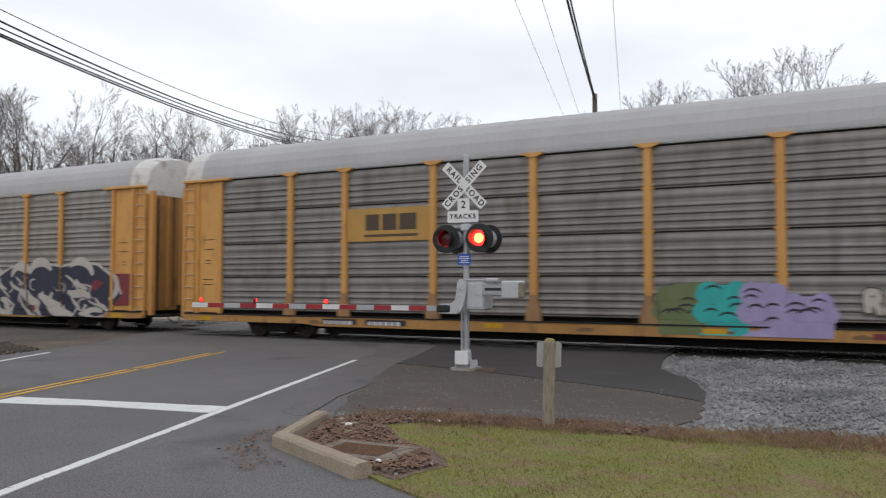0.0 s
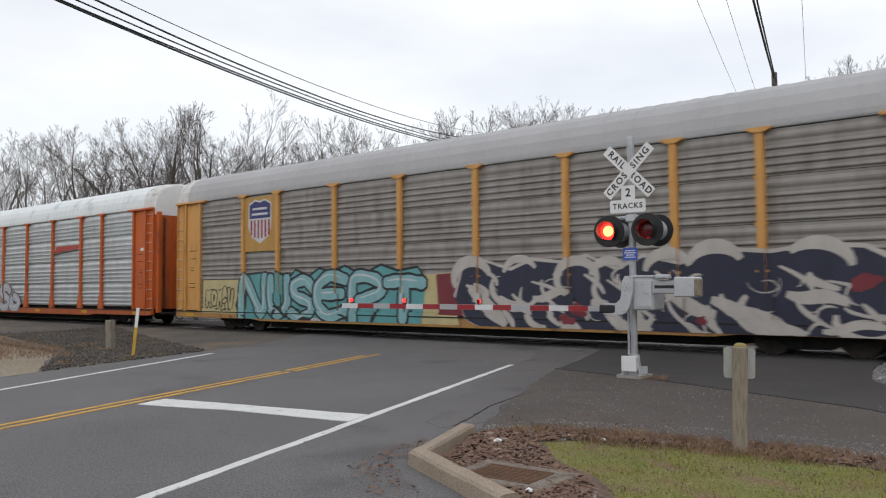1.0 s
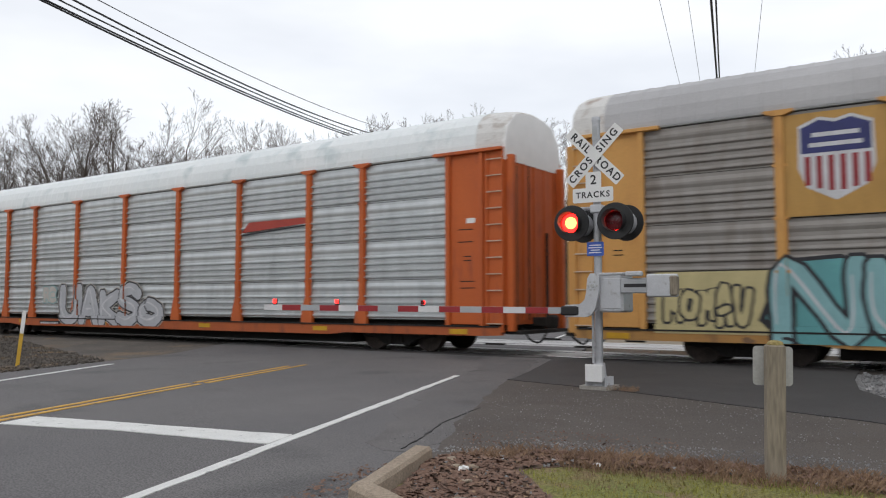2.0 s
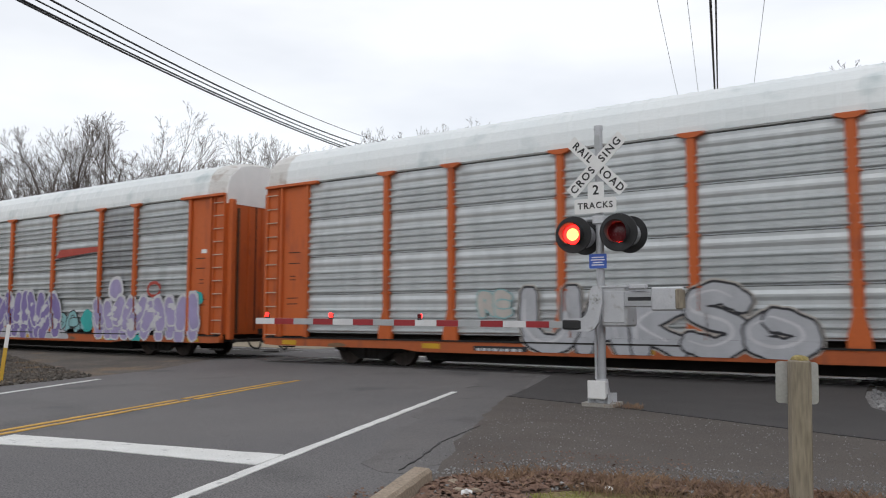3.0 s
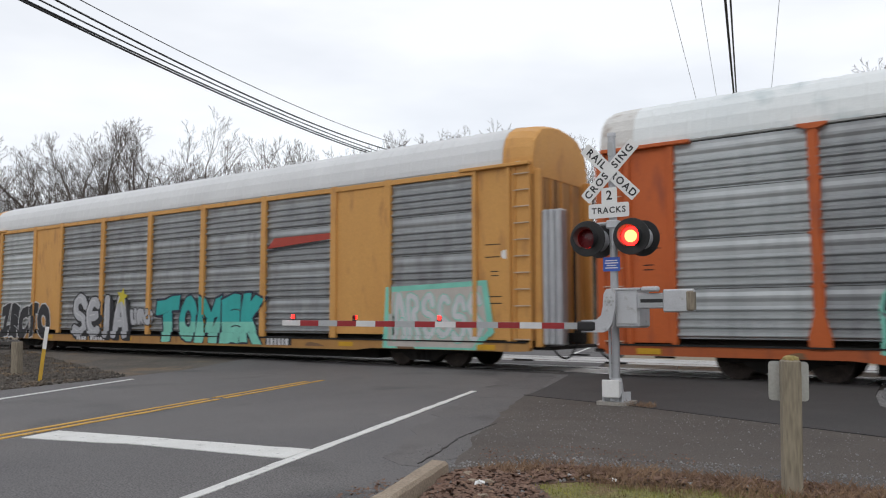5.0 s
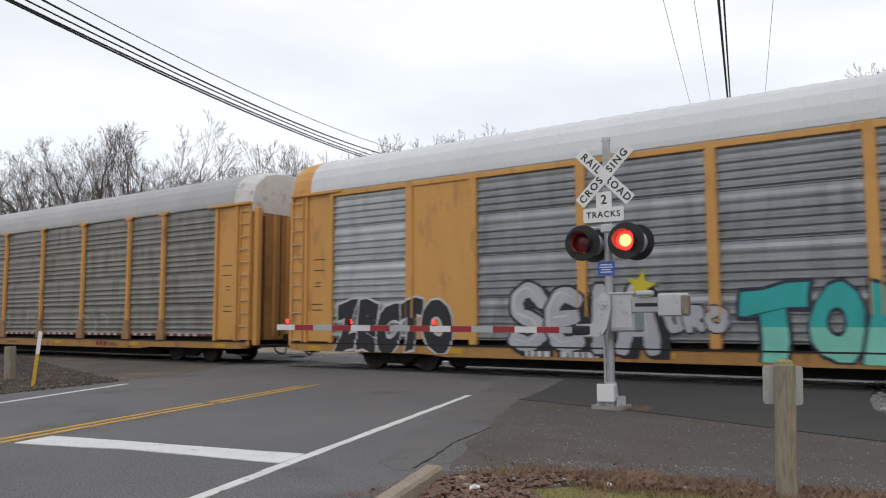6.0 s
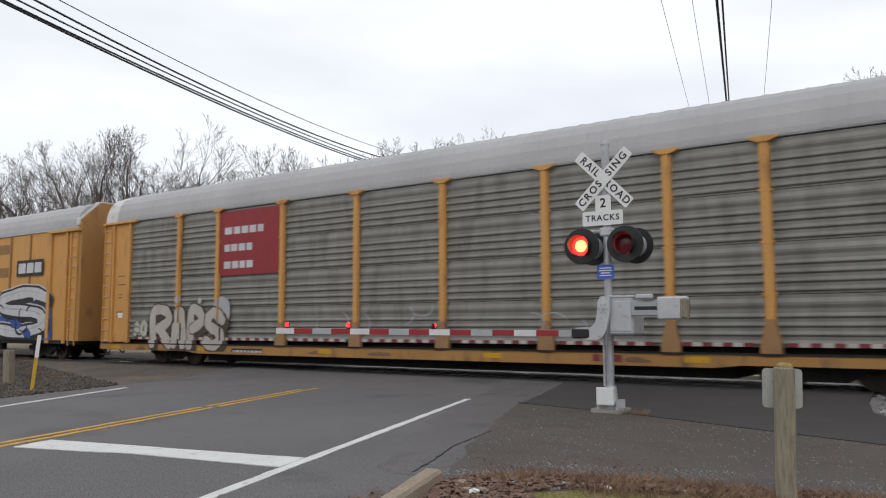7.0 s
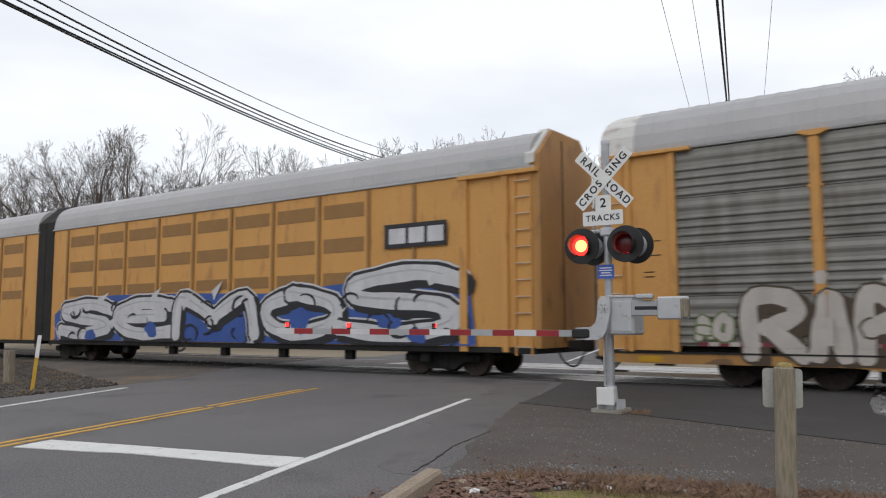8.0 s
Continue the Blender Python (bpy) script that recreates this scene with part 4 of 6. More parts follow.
def from_words(text, size, fat, x, z, stretch=1.0, lean=0.0, spacing=1.0):
    me = words(text, size, fat, 0.0, spacing=spacing)
    bm = bmesh.new()
    bm.from_mesh(me)
    bpy.data.meshes.remove(me)
    for v in bm.verts:
        v.co = Vector((x + v.co.x * stretch + v.co.z * lean, 0, z + v.co.z))
    return bm


def blob(x, z, rx, rz, seed, wob=0.25, n=18):
    rnd = random.Random(seed)
    ph = [rnd.uniform(0, 6.28) for _ in range(3)]
    pts = []
    for i in range(n):
        a = 2 * math.pi * i / n
        k = 1 + wob * (0.5 * math.sin(2 * a + ph[0]) + 0.3 * math.sin(3 * a + ph[1]) + 0.3 * math.sin(5 * a + ph[2]))
        pts.append((x + rx * k * math.cos(a), z + rz * k * math.sin(a)))
    bm = bmesh.new()
    bm.faces.new([bm.verts.new((px, 0, pz)) for px, pz in pts])
    bmesh.ops.triangulate(bm, faces=bm.faces[:])
    return bm


def rect(x0, x1, z0, z1):
    bm = bmesh.new()
    bm.faces.new([bm.verts.new(c) for c in ((x0, 0, z0), (x1, 0, z0), (x1, 0, z1), (x0, 0, z1))])
    return bm


def rack_car(name, label, centre, paint, panels, roof, roof_end, panel_rows=4, end_cap=None, solid=(), dark=(), bright=(), plain=False):
    """An enclosed auto-rack car; paint: posts, ends and sill; panels: side steel."""
    car = root(name, label, "auto-rack car", "train of auto-rack cars", pose(centre, TRACK_Y, RAIL_Z))
    CARS.append((car, centre))
    part("roof", roof_mesh(roof, HALF - 0.75), None, car, "ribbed metal roof")
    # tapered roof caps at both ends
    sec = [(1.50, -0.02), (1.50, 0.10), (1.46, 0.36), (1.36, 0.60), (1.16, 0.80), (0.85, 0.95), (0.45, 1.05), (0.0, 1.09)]
    sec = [(-y, z) for y, z in sec] + [(y, z) for y, z in sec[-2::-1]]
    for s in (-1, 1):
        bm = bmesh.new()
        rows = []
        for x, ky, kz in ((HALF - 0.76, 1, 1.027), (HALF - 0.45, 0.99, 1.015), (HALF - 0.2, 0.975, 0.985), (HALF - 0.02, 0.95, 0.94), (HALF + 0.03, 0.92, 0.90)) if s > 0 else ((HALF - 0.76, 1, 1.027), (HALF - 0.3, 1.0, 1.02), (HALF - 0.08, 0.99, 1.0), (HALF + 0.0, 0.97, 0.965), (HALF + 0.03, 0.95, 0.93)):
            rows.append([bm.verts.new((s * x, y * ky, EAVE + (z if z > 0 else z) * kz)) for y, z in sec])
        for r, q in zip(rows, rows[1:]):
            for k in range(len(sec) - 1):
                bm.faces.new((r[k], q[k], q[k + 1], r[k + 1]))
        bm.faces.new(rows[-1])
        bmesh.ops.recalc_face_normals(bm, faces=bm.faces)
        part("roof_end", bm, roof_end, car, "pale rounded roof end")
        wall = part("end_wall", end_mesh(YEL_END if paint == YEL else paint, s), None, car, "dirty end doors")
        for k in range(5):
            y = -1.1 + k * 0.55
            part("end_rib", one_box(*sorted((s * (HALF + 0.02), s * (HALF + 0.05))), y - 0.04, y + 0.04, DECK, EAVE - 0.32), paint, wall)
        part("door_gap", one_box(*sorted((s * (HALF + 0.015), s * (HALF + 0.03))), -0.30, -0.26, DECK, EAVE + 0.8), "under", wall)
        w = 1.43
        hood = [(-w, EAVE - 0.32), (-w, EAVE + 0.12), (-w * 0.93, EAVE + 0.50), (-w * 0.66, EAVE + 0.84), (-w * 0.3, EAVE + 0.95), (w * 0.3, EAVE + 0.95), (w * 0.66, EAVE + 0.84), (w * 0.93, EAVE + 0.50), (w, EAVE + 0.12), (w, EAVE - 0.32)]
        part("end_hood", prism(hood, *sorted((s * (HALF - 0.3), s * (HALF + 0.04))), "x"), end_cap or roof_end, car, "pale sheet above the end doors")
        for y in (-1.30, 1.30):
            part("door_guide", one_box(*sorted((s * (HALF + 0.02), s * (HALF + 0.20))), y - 0.09, y + 0.09, DECK - 0.25, EAVE - 0.20, 0.02), paint, wall)
        part("end_platform", one_box(*sorted((s * (HALF - 0.1), s * (HALF + 0.34))), -1.25, 1.25, 0.50, 0.58, 0.01), "under", wall, "dark end platform")
        part("brake_rod", one_box(*sorted((s * (HALF + 0.03), s * (HALF + 0.10))), 0.55, 0.61, 0.6, 3.0, 0.0), "under", wall)
        part("latch_bar", one_box(*sorted((s * (HALF + 0.04), s * (HALF + 0.09))), -1.05, -0.98, 0.75, 4.5, 0.0), "rust", wall, "rusty door latch bar")
        coupler(car, s, HALF)
        bogie(car, s * 9.95)
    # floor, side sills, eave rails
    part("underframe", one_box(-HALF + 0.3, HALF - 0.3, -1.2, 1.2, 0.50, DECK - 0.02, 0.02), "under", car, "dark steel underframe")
    # centre sill made broad, deep and near-black to stand in for shade underneath
    part("centre_sill", one_box(-8.3, 8.3, -0.9, 0.9, 0.16, 0.52, 0.02), "under", car, "dark centre sill, oversized to stand in for the shade under the car")
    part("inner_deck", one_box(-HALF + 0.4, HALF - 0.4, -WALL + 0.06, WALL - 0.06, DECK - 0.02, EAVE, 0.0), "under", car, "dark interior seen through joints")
    for s in (-1, 1):
        y = s * WALL
        pts = [(-HALF + 0.05, SILL_HI), (-HALF + 0.05, 0.48), (-HALF + 0.5, 0.46), (-8.6, 0.46), (-8.0, SILL_LO), (8.0, SILL_LO), (8.6, 0.46), (HALF - 0.5, 0.46), (HALF - 0.05, 0.48), (HALF - 0.05, SILL_HI)]
        part("side_sill", prism(pts, *sorted((y + s * 0.09, y - s * 0.08)), "y"), ORANGE_SILL if paint == ORANGE else YEL_SILL, car, "side sill with dirt and scuffs")
        part("sill_flange", one_box(-HALF + 0.1, HALF - 0.1, *sorted((y + s * 0.11, y + s * 0.02)), SILL_HI - 0.02, SILL_HI + 0.015), "under", car)
        part("eave_rail", one_box(-HALF + 0.3, HALF - 0.3, *sorted((y + s * 0.02, y - s * 0.06)), EAVE - 0.055, EAVE + 0.02, 0.008), "sign_grey", car)
    # corner bays: plain sheet, framing, ladder
    for s in (-1, 1):
        for side in (-1, 1):
            y = side * WALL
            bay = part("corner_panel", one_box(*sorted((s * BAY_END, s * (HALF - 0.02))), *sorted((y, y - side * 0.06)), DECK - 0.1, EAVE - 0.03, 0.008), paint, car, "plain corner panel with stencil marks")
            for xx, w in ((BAY_END + 0.06, 0.12), (BAY_END + 1.02, 0.10)):
                part("corner_rib", one_box(s * xx - w / 2, s * xx + w / 2, *sorted((y + side * 0.075, y)), 0.60, EAVE - 0.06, 0.008), paint, bay)
            part("corner_header", one_box(*sorted((s * (BAY_END - 0.35), s * (HALF + 0.0))), *sorted((y + side * 0.12, y - side * 0.02)), EAVE - 0.10, EAVE - 0.02, 0.01), paint, bay)
            if side < 0:
                for xx, zz, w, h in ((12.35, 3.0, 0.42, 0.3), (12.4, 2.35, 0.22, 0.1), (12.4, 1.75, 0.4, 0.16)):
                    part("stencil_bar", one_box(s * xx - w / 2, s * xx + w / 2, y - 0.004, y - 0.001, zz - 0.012, zz + 0.012), "under", bay)
                    part("stencil_bar", one_box(s * xx - w / 2, s * xx + w / 2, y - 0.004, y - 0.001, zz - h - 0.012, zz - h + 0.012), "under", bay)
            if paint.name not in LADDERS:
                LADDERS[paint.name] = ladder_mesh(paint)
            lad = LADDERS[paint.name]
            part("ladder", lad, None, bay, "", pose(s * (HALF - 0.24) - 0.21 * side * -1, y, 0, 0, 0, 0 if side < 0 else 180))
            part("step", one_box(s * (HALF - 0.25) - 0.24, s * (HALF - 0.25) + 0.24, *sorted((y + side * 0.08, y - side * 0.05)), 0.26, 0.30), "under", bay)
    # side posts and panels
    pm = mesh_from(one_box(-0.11, 0.11, -0.085, 0.03, DECK - 0.12, EAVE - 0.04, 0.015), "side_post", paint) if plain else post_mesh(paint, ORANGE if paint == ORANGE else FOOT)
    if plain:
        for side in (-1, 1):
            part("header_band", one_box(-BAY_END, BAY_END, *sorted((side * (WALL + 0.07), side * (WALL - 0.02))), EAVE - 0.19, EAVE - 0.06, 0.01), paint, car, "painted band below the roof")
    for x in POSTS:
        part("side_post", pm, None, car, at=pose(x, -WALL, 0))
        part("side_post", pm, None, car, at=pose(x, WALL, 0, 0, 0, 180))
    edges = [-BAY_END, *POSTS, BAY_END]
    rows_z = (EAVE - 0.06 - DECK) / panel_rows
    cache = {}
    for bay, (a, b) in enumerate(zip(edges, edges[1:])):
        w = round(b - a, 2)
        if bay in solid:
            part("side_sheet", one_box(a + 0.004, b - 0.004, -WALL - 0.03, -WALL + 0.03, DECK, EAVE - 0.05, 0.006), paint, car, "plain painted side sheet with faint rust")
            part("side_sheet", one_box(a + 0.004, b - 0.004, WALL - 0.03, WALL + 0.03, DECK, EAVE - 0.05, 0.006), paint, car)
            continue
        key = (w, bay in dark, bay in bright)
        if key not in cache:
            cache[key] = panel_mesh(w, rows_z, MID if bay in dark else BRIGHT_DULLED if bay in bright else panels, 0.62 if panels in (DULL, DULL_A, DULL_CP) else 1.0, 0.042 if panels == DULL_A else 0.014)
        me = cache[key]
        for r in range(panel_rows):
            part("side_panel", me, None, car, at=pose(a, -WALL, DECK + r * rows_z))
            part("side_panel", me, None, car, at=pose(b, WALL, DECK + r * rows_z, 0, 0, 180))
    return car


LADDERS = {}


def metal_panel(name, c1, c2, c3, rough=0.55, metal=0.35):
    return surf(name, c1, c2, 1.3, rough, metal, 0.04, 30, 0.06, stretch=(2.2, 1, 0.5), c3=c3, s3=1.1, lo3=0.5, hi3=0.8)


def body_paint(name, c1, c2, c3):
    return surf(name, c1, c2, 0.8, 0.6, 0.0, 0.08, 35, 0.08, stretch=(1.6, 1, 0.5), c3=c3, s3=2.2, lo3=0.56, hi3=0.75)


YEL = body_paint("yellow_paint", (0.628, 0.328, 0.091), (0.569, 0.287, 0.079), (0.403, 0.190, 0.062))
YEL_SILL = body_paint("yellow_sill", (0.426, 0.224, 0.062), (0.355, 0.178, 0.052), (0.190, 0.098, 0.041))
ORANGE_SILL = body_paint("orange_sill", (0.426, 0.098, 0.021), (0.355, 0.081, 0.021), (0.201, 0.057, 0.026))
FOOT = body_paint("stained_post_foot", (0.36, 0.19, 0.075), (0.30, 0.17, 0.085), (0.17, 0.10, 0.06))
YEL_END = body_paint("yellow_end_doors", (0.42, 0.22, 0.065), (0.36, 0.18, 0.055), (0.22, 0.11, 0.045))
ORANGE = body_paint("orange_paint", (0.545, 0.115, 0.019), (0.474, 0.098, 0.019), (0.320, 0.069, 0.023))
DULL = metal_panel("dull_panels", (0.245, 0.226, 0.206), (0.318, 0.299, 0.279), (0.170, 0.140, 0.117))
DULL_A = metal_panel("grey_worn_panels", (0.195, 0.184, 0.172), (0.262, 0.252, 0.240), (0.135, 0.110, 0.092))
DULL_CP = metal_panel("grey_green_panels", (0.206, 0.202, 0.184), (0.268, 0.263, 0.240), (0.152, 0.137, 0.117))
BRIGHT = metal_panel("bright_panels", (0.500, 0.526, 0.534), (0.600, 0.624, 0.632), (0.440, 0.462, 0.470), 0.42, 0.45)
BRIGHT_DULLED = metal_panel("dulled_bright_panels", (0.420, 0.444, 0.452), (0.515, 0.538, 0.546), (0.350, 0.370, 0.378), 0.42, 0.45)
MID = metal_panel("mid_panels", (0.286, 0.301, 0.311), (0.375, 0.389, 0.400), (0.207, 0.207, 0.212), 0.45, 0.5)
ROOF_GREY = surf("roof_grey", (0.389, 0.383, 0.389), (0.454, 0.448, 0.454), 0.6, 0.6, 0.2, 0.05, 30, 0.06)
ROOF_WHITE = surf("roof_white", (0.713, 0.756, 0.767), (0.778, 0.800, 0.800), 0.6, 0.6, 0.1, 0.05, 30, 0.05, c3=(0.540, 0.605, 0.616), s3=1.2)
ROOF_MID = surf("roof_mid", (0.605, 0.616, 0.626), (0.691, 0.702, 0.713), 0.6, 0.6, 0.1, 0.05, 30, 0.05)
CAP_WHITE = surf("cap_white", (0.66, 0.65, 0.63), (0.58, 0.57, 0.55), 1.5, 0.7, 0, 0.1, 30, 0.12, c3=(0.40, 0.34, 0.30), s3=3)

CENTRES = [1.76 - PITCH * i for i in range(6)]
car_a = rack_car("autorack_car", "yellow-framed auto-rack car with dull grey-brown ribbed sides and bubble graffiti", CENTRES[0], YEL, DULL_A, ROOF_GREY, CAP_WHITE)
car_b = rack_car("autorack_car", "yellow-framed auto-rack car with dull ribbed sides and turquoise and dark graffiti", CENTRES[1], YEL, DULL, ROOF_GREY, CAP_WHITE)
car_c = rack_car("autorack_car", "orange-framed auto-rack car with bright galvanised ribbed sides and white roof", CENTRES[2], ORANGE, BRIGHT, ROOF_WHITE, CAP_WHITE, end_cap="sign_white")
car_d = rack_car("autorack_car", "orange-framed auto-rack car with galvanised sides and purple bubble graffiti", CENTRES[3], ORANGE, BRIGHT_DULLED, ROOF_WHITE, CAP_WHITE, end_cap="sign_white", dark=(1, 7))
car_e = rack_car("autorack_car", "yellow auto-rack car with grey panels, black and turquoise graffiti", CENTRES[4], YEL, MID, ROOF_MID, YEL, solid=(1, 7), bright=(0,), plain=True)
car_f = rack_car("autorack_car", "yellow-framed auto-rack car with dull grey sides and a red sign panel", CENTRES[5], YEL, DULL_CP, ROOF_GREY, CAP_WHITE, end_cap=CAP_WHITE)


# ---- articulated car at the train's end: plain yellow sides with vents ----
G_HALF = 10.50
G_RIBS = (-9.42, -7.52, -5.69, -3.80, -1.94, -0.11, 1.76, 3.63, 5.46, 7.0)


def closed_unit(centre, flip, label):
    """One unit of the two-unit car; flip: -1 turns it end for end, so that the bellows are between the units."""
    car = root("autorack_unit", label, "auto-rack car", "train of auto-rack cars", pose(centre, TRACK_Y, RAIL_Z))
    CARS.append((car, centre))
    part("roof", roof_mesh(ROOF_GREY, G_HALF - 0.1, EAVE, 1.10, 0.7), None, car, "ribbed grey metal roof")
    sec = [(-1.46, DECK - 0.1), (-1.46, EAVE + 0.30), (-0.72, EAVE + 1.0), (0.72, EAVE + 1.0), (1.46, EAVE + 0.30), (1.46, DECK - 0.1)]
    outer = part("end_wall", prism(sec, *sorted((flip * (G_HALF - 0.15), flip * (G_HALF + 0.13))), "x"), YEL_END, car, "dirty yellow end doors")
    trim = [(-1.50, EAVE + 0.10), (-1.50, EAVE + 0.33), (-0.74, EAVE + 1.05), (0.74, EAVE + 1.05), (1.50, EAVE + 0.33), (1.50, EAVE + 0.10)]
    part("hood_trim", prism(trim, *sorted((flip * (G_HALF - 0.22), flip * (G_HALF + 0.02))), "x"), CAP_WHITE, outer, "pale weathered hood edge")
    for k in (-1, 1):
        part("roof_side_plate", one_box(*sorted((flip * (G_HALF - 1.75), flip * (G_HALF - 0.22))), *sorted((k * 1.515, k * 1.49)), EAVE + 0.03, EAVE + 0.30, 0.005), "arm_grey", outer, "dark grey plate below the roof edge")
    part("door_gap", one_box(*sorted((flip * (G_HALF + 0.125), flip * (G_HALF + 0.14))), -0.3, -0.26, DECK, EAVE + 0.8), "under", outer)
    part("bellows", prism([(y * 1.02, z + (0.04 if z > 1 else 0)) for y, z in sec], *sorted((-flip * (G_HALF - 0.06), -flip * (G_HALF + 0.48))), "x"), "under", car, "black rubber bellows between units")
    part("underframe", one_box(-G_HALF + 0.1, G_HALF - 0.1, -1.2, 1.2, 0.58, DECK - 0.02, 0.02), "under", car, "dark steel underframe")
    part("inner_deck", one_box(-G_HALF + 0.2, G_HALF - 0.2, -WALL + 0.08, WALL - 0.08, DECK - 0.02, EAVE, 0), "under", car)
    ribs = [flip * r for r in G_RIBS]
    for side in (-1, 1):
        y = side * WALL
        part("side_wall", one_box(-G_HALF, G_HALF, *sorted((y, y - side * 0.06)), 0.74, EAVE - 0.02, 0.006), YEL, car, "smooth yellow side wall")
        part("side_sill", one_box(-G_HALF, G_HALF, *sorted((y + side * 0.03, y - side * 0.1)), 0.60, 0.735, 0.01), "under", car, "black side sill")
        part("eave_rail", one_box(-G_HALF, G_HALF, *sorted((y + side * 0.05, y - side * 0.06)), EAVE - 0.02, EAVE + 0.03, 0.01), "arm_grey", car)
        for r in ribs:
            # ribs wear a darker yellow than the wall: their shade is in the colour
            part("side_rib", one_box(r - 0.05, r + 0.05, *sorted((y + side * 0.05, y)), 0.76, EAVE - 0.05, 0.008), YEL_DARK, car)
        for xx, w in ((8.55, 0.22), (9.72, 0.16)):
            part("corner_rib", one_box(flip * xx - w / 2, flip * xx + w / 2, *sorted((y + side * 0.09, y)), 0.62, EAVE - 0.05, 0.01), YEL, car)
        part("corner_header", one_box(*sorted((flip * 8.4, flip * (G_HALF + 0.1))), *sorted((y + side * 0.13, y - side * 0.02)), EAVE - 0.13, EAVE - 0.03, 0.01), YEL, car)
        part("ladder", LADDERS[YEL.name], None, car, "", pose(flip * (G_HALF - 0.3) - 0.21 * -side, y, 0, 0, 0, 0 if side < 0 else 180))
    srt = sorted(ribs)
    for a, b in zip(srt, srt[1:]):
        if abs((a + b) / 2) > 0 and flip * (a + b) / 2 > 5.0:
            continue
        for z0, z1 in ((4.20, 4.60), (3.25, 3.65), (2.36, 2.70)):
            part("vent_screen", one_box(a + 0.17, b - 0.17, -WALL - 0.006, -WALL - 0.001, z0, z1), VENT, car, "perforated vent area")
    for k in range(7):
        x = -8.4 + k * 2.6
        part("sill_bracket", one_box(x - 0.14, x + 0.14, -1.3, -1.1, 0.34, 0.62, 0.02), "under", car)
    bogie(car, flip * 7.55)
    if flip > 0:
        bogie(car, -flip * 9.6)
    coupler(car, flip, G_HALF + 0.1)
    return car


# darkened copy of the yellow paint, with the ribs' shade put into it
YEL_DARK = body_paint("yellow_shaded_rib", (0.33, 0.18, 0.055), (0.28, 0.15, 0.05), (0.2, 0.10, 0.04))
VENT = surf("vent_mesh", (0.27, 0.145, 0.055), (0.32, 0.175, 0.06), 3, 0.8, 0, 0.3, 120, 0.3)
car_g = closed_unit(-166.95, 1, "smooth yellow auto-rack car with vents and silver-blue graffiti")
car_h = closed_unit(-188.95, -1, "smooth yellow auto-rack car with vents, second unit")

# the silver folded door edge at one end of the fifth car
for k in range(3):
    part("folded_door", one_box(HALF + 0.21 + 0.17 * k, HALF + 0.36 + 0.17 * k, -1.36, -1.05, 0.62, 3.75, 0.03), "galv", car_e, "folded galvanised door leaf")


# ---- paint on the cars ----
def paint_mat(name, c, k=0.8):
    return surf("paint_" + name, c, tuple(v * k for v in c), 2.2, 0.55, 0, 0.03, 40, 0.08, stretch=(1.5, 1, 0.8))


P = {n: paint_mat(n, c) for n, c in {
    "white": (0.62, 0.62, 0.64), "silver": (0.46, 0.47, 0.50), "black": (0.02, 0.02, 0.025), "turquoise": (0.12, 0.36, 0.37), "pale_turquoise": (0.24, 0.46, 0.48), "mint": (0.22, 0.62, 0.50), "aqua": (0.03, 0.42, 0.40),
    "navy": (0.025, 0.028, 0.055), "purple": (0.22, 0.17, 0.40), "lilac": (0.36, 0.31, 0.52), "green": (0.15, 0.19, 0.08), "cream": (0.55, 0.47, 0.24), "red": (0.42, 0.05, 0.03), "maroon": (0.20, 0.03, 0.04), "blue": (0.04, 0.10, 0.36),
    "sign_red": (0.30, 0.022, 0.03), "sign_yellow": (0.50, 0.28, 0.07), "sign_navy": (0.03, 0.035, 0.15), "off_white": (0.52, 0.48, 0.44), "star": (0.62, 0.52, 0.03), "safety": (0.60, 0.33, 0.01), "dark_brown": (0.075, 0.05, 0.03), "grime": (0.20, 0.11, 0.055)}.items()}


def outline(pts):
    bm = bmesh.new()
    f = bm.faces.new([bm.verts.new((x, 0, z)) for x, z in pts])
    f.normal_update()
    bmesh.ops.triangulate(bm, faces=[f], ngon_method="EAR_CLIP")
    return bm


def ribbon(pts, w, taper=True):
    """A painted stroke along points, thin at its ends."""
    bm = bmesh.new()
    n = len(pts)
    prev = None
    for i, (x, z) in enumerate(pts):
        a, b = pts[max(i - 1, 0)], pts[min(i + 1, n - 1)]
        t = Vector((b[0] - a[0], b[1] - a[1])).normalized()
        k = w * (0.35 + 0.65 * math.sin(math.pi * (i + 0.5) / n) if taper else 1.0) / 2
        y = -0.0008 * i / n
        cur = (bm.verts.new((x - t.y * k, y, z + t.x * k)), bm.verts.new((x + t.y * k, y, z - t.x * k)))
        if prev:
            bm.faces.new((prev[0], prev[1], cur[1], cur[0]))
        prev = cur
    return bm


def paint_each(car, bms, mat, label="", lift=0.0, posts=POSTS, lay=None):
    """Several strokes of one colour, each a part of its own and a hair above the one before."""
    step = min(0.0002, 0.0024 / len(bms))
    for i, bm in enumerate(bms):
        if lay:
            lay(bm, mat, lift + i * step, label)
        else:
            paint_on(car, bm, mat, label, lift + i * step, posts)


def smooth_path(pts, n=5):
    """More points along a hand-drawn line (Catmull-Rom)."""
    res = []
    q = [pts[0], *pts, pts[-1]]
    for i in range(1, len(q) - 2):
        p0, p1, p2, p3 = (Vector(q[i + k]) for k in (-1, 0, 1, 2))
        for j in range(n):
            t = j / n
            v = 0.5 * (2 * p1 + (p2 - p0) * t + (2 * p0 - 5 * p1 + 4 * p2 - p3) * t * t + (3 * p1 - p0 - 3 * p2 + p3) * t ** 3)
            res.append((v.x, v.y))
    res.append(tuple(pts[-1]))
    return res


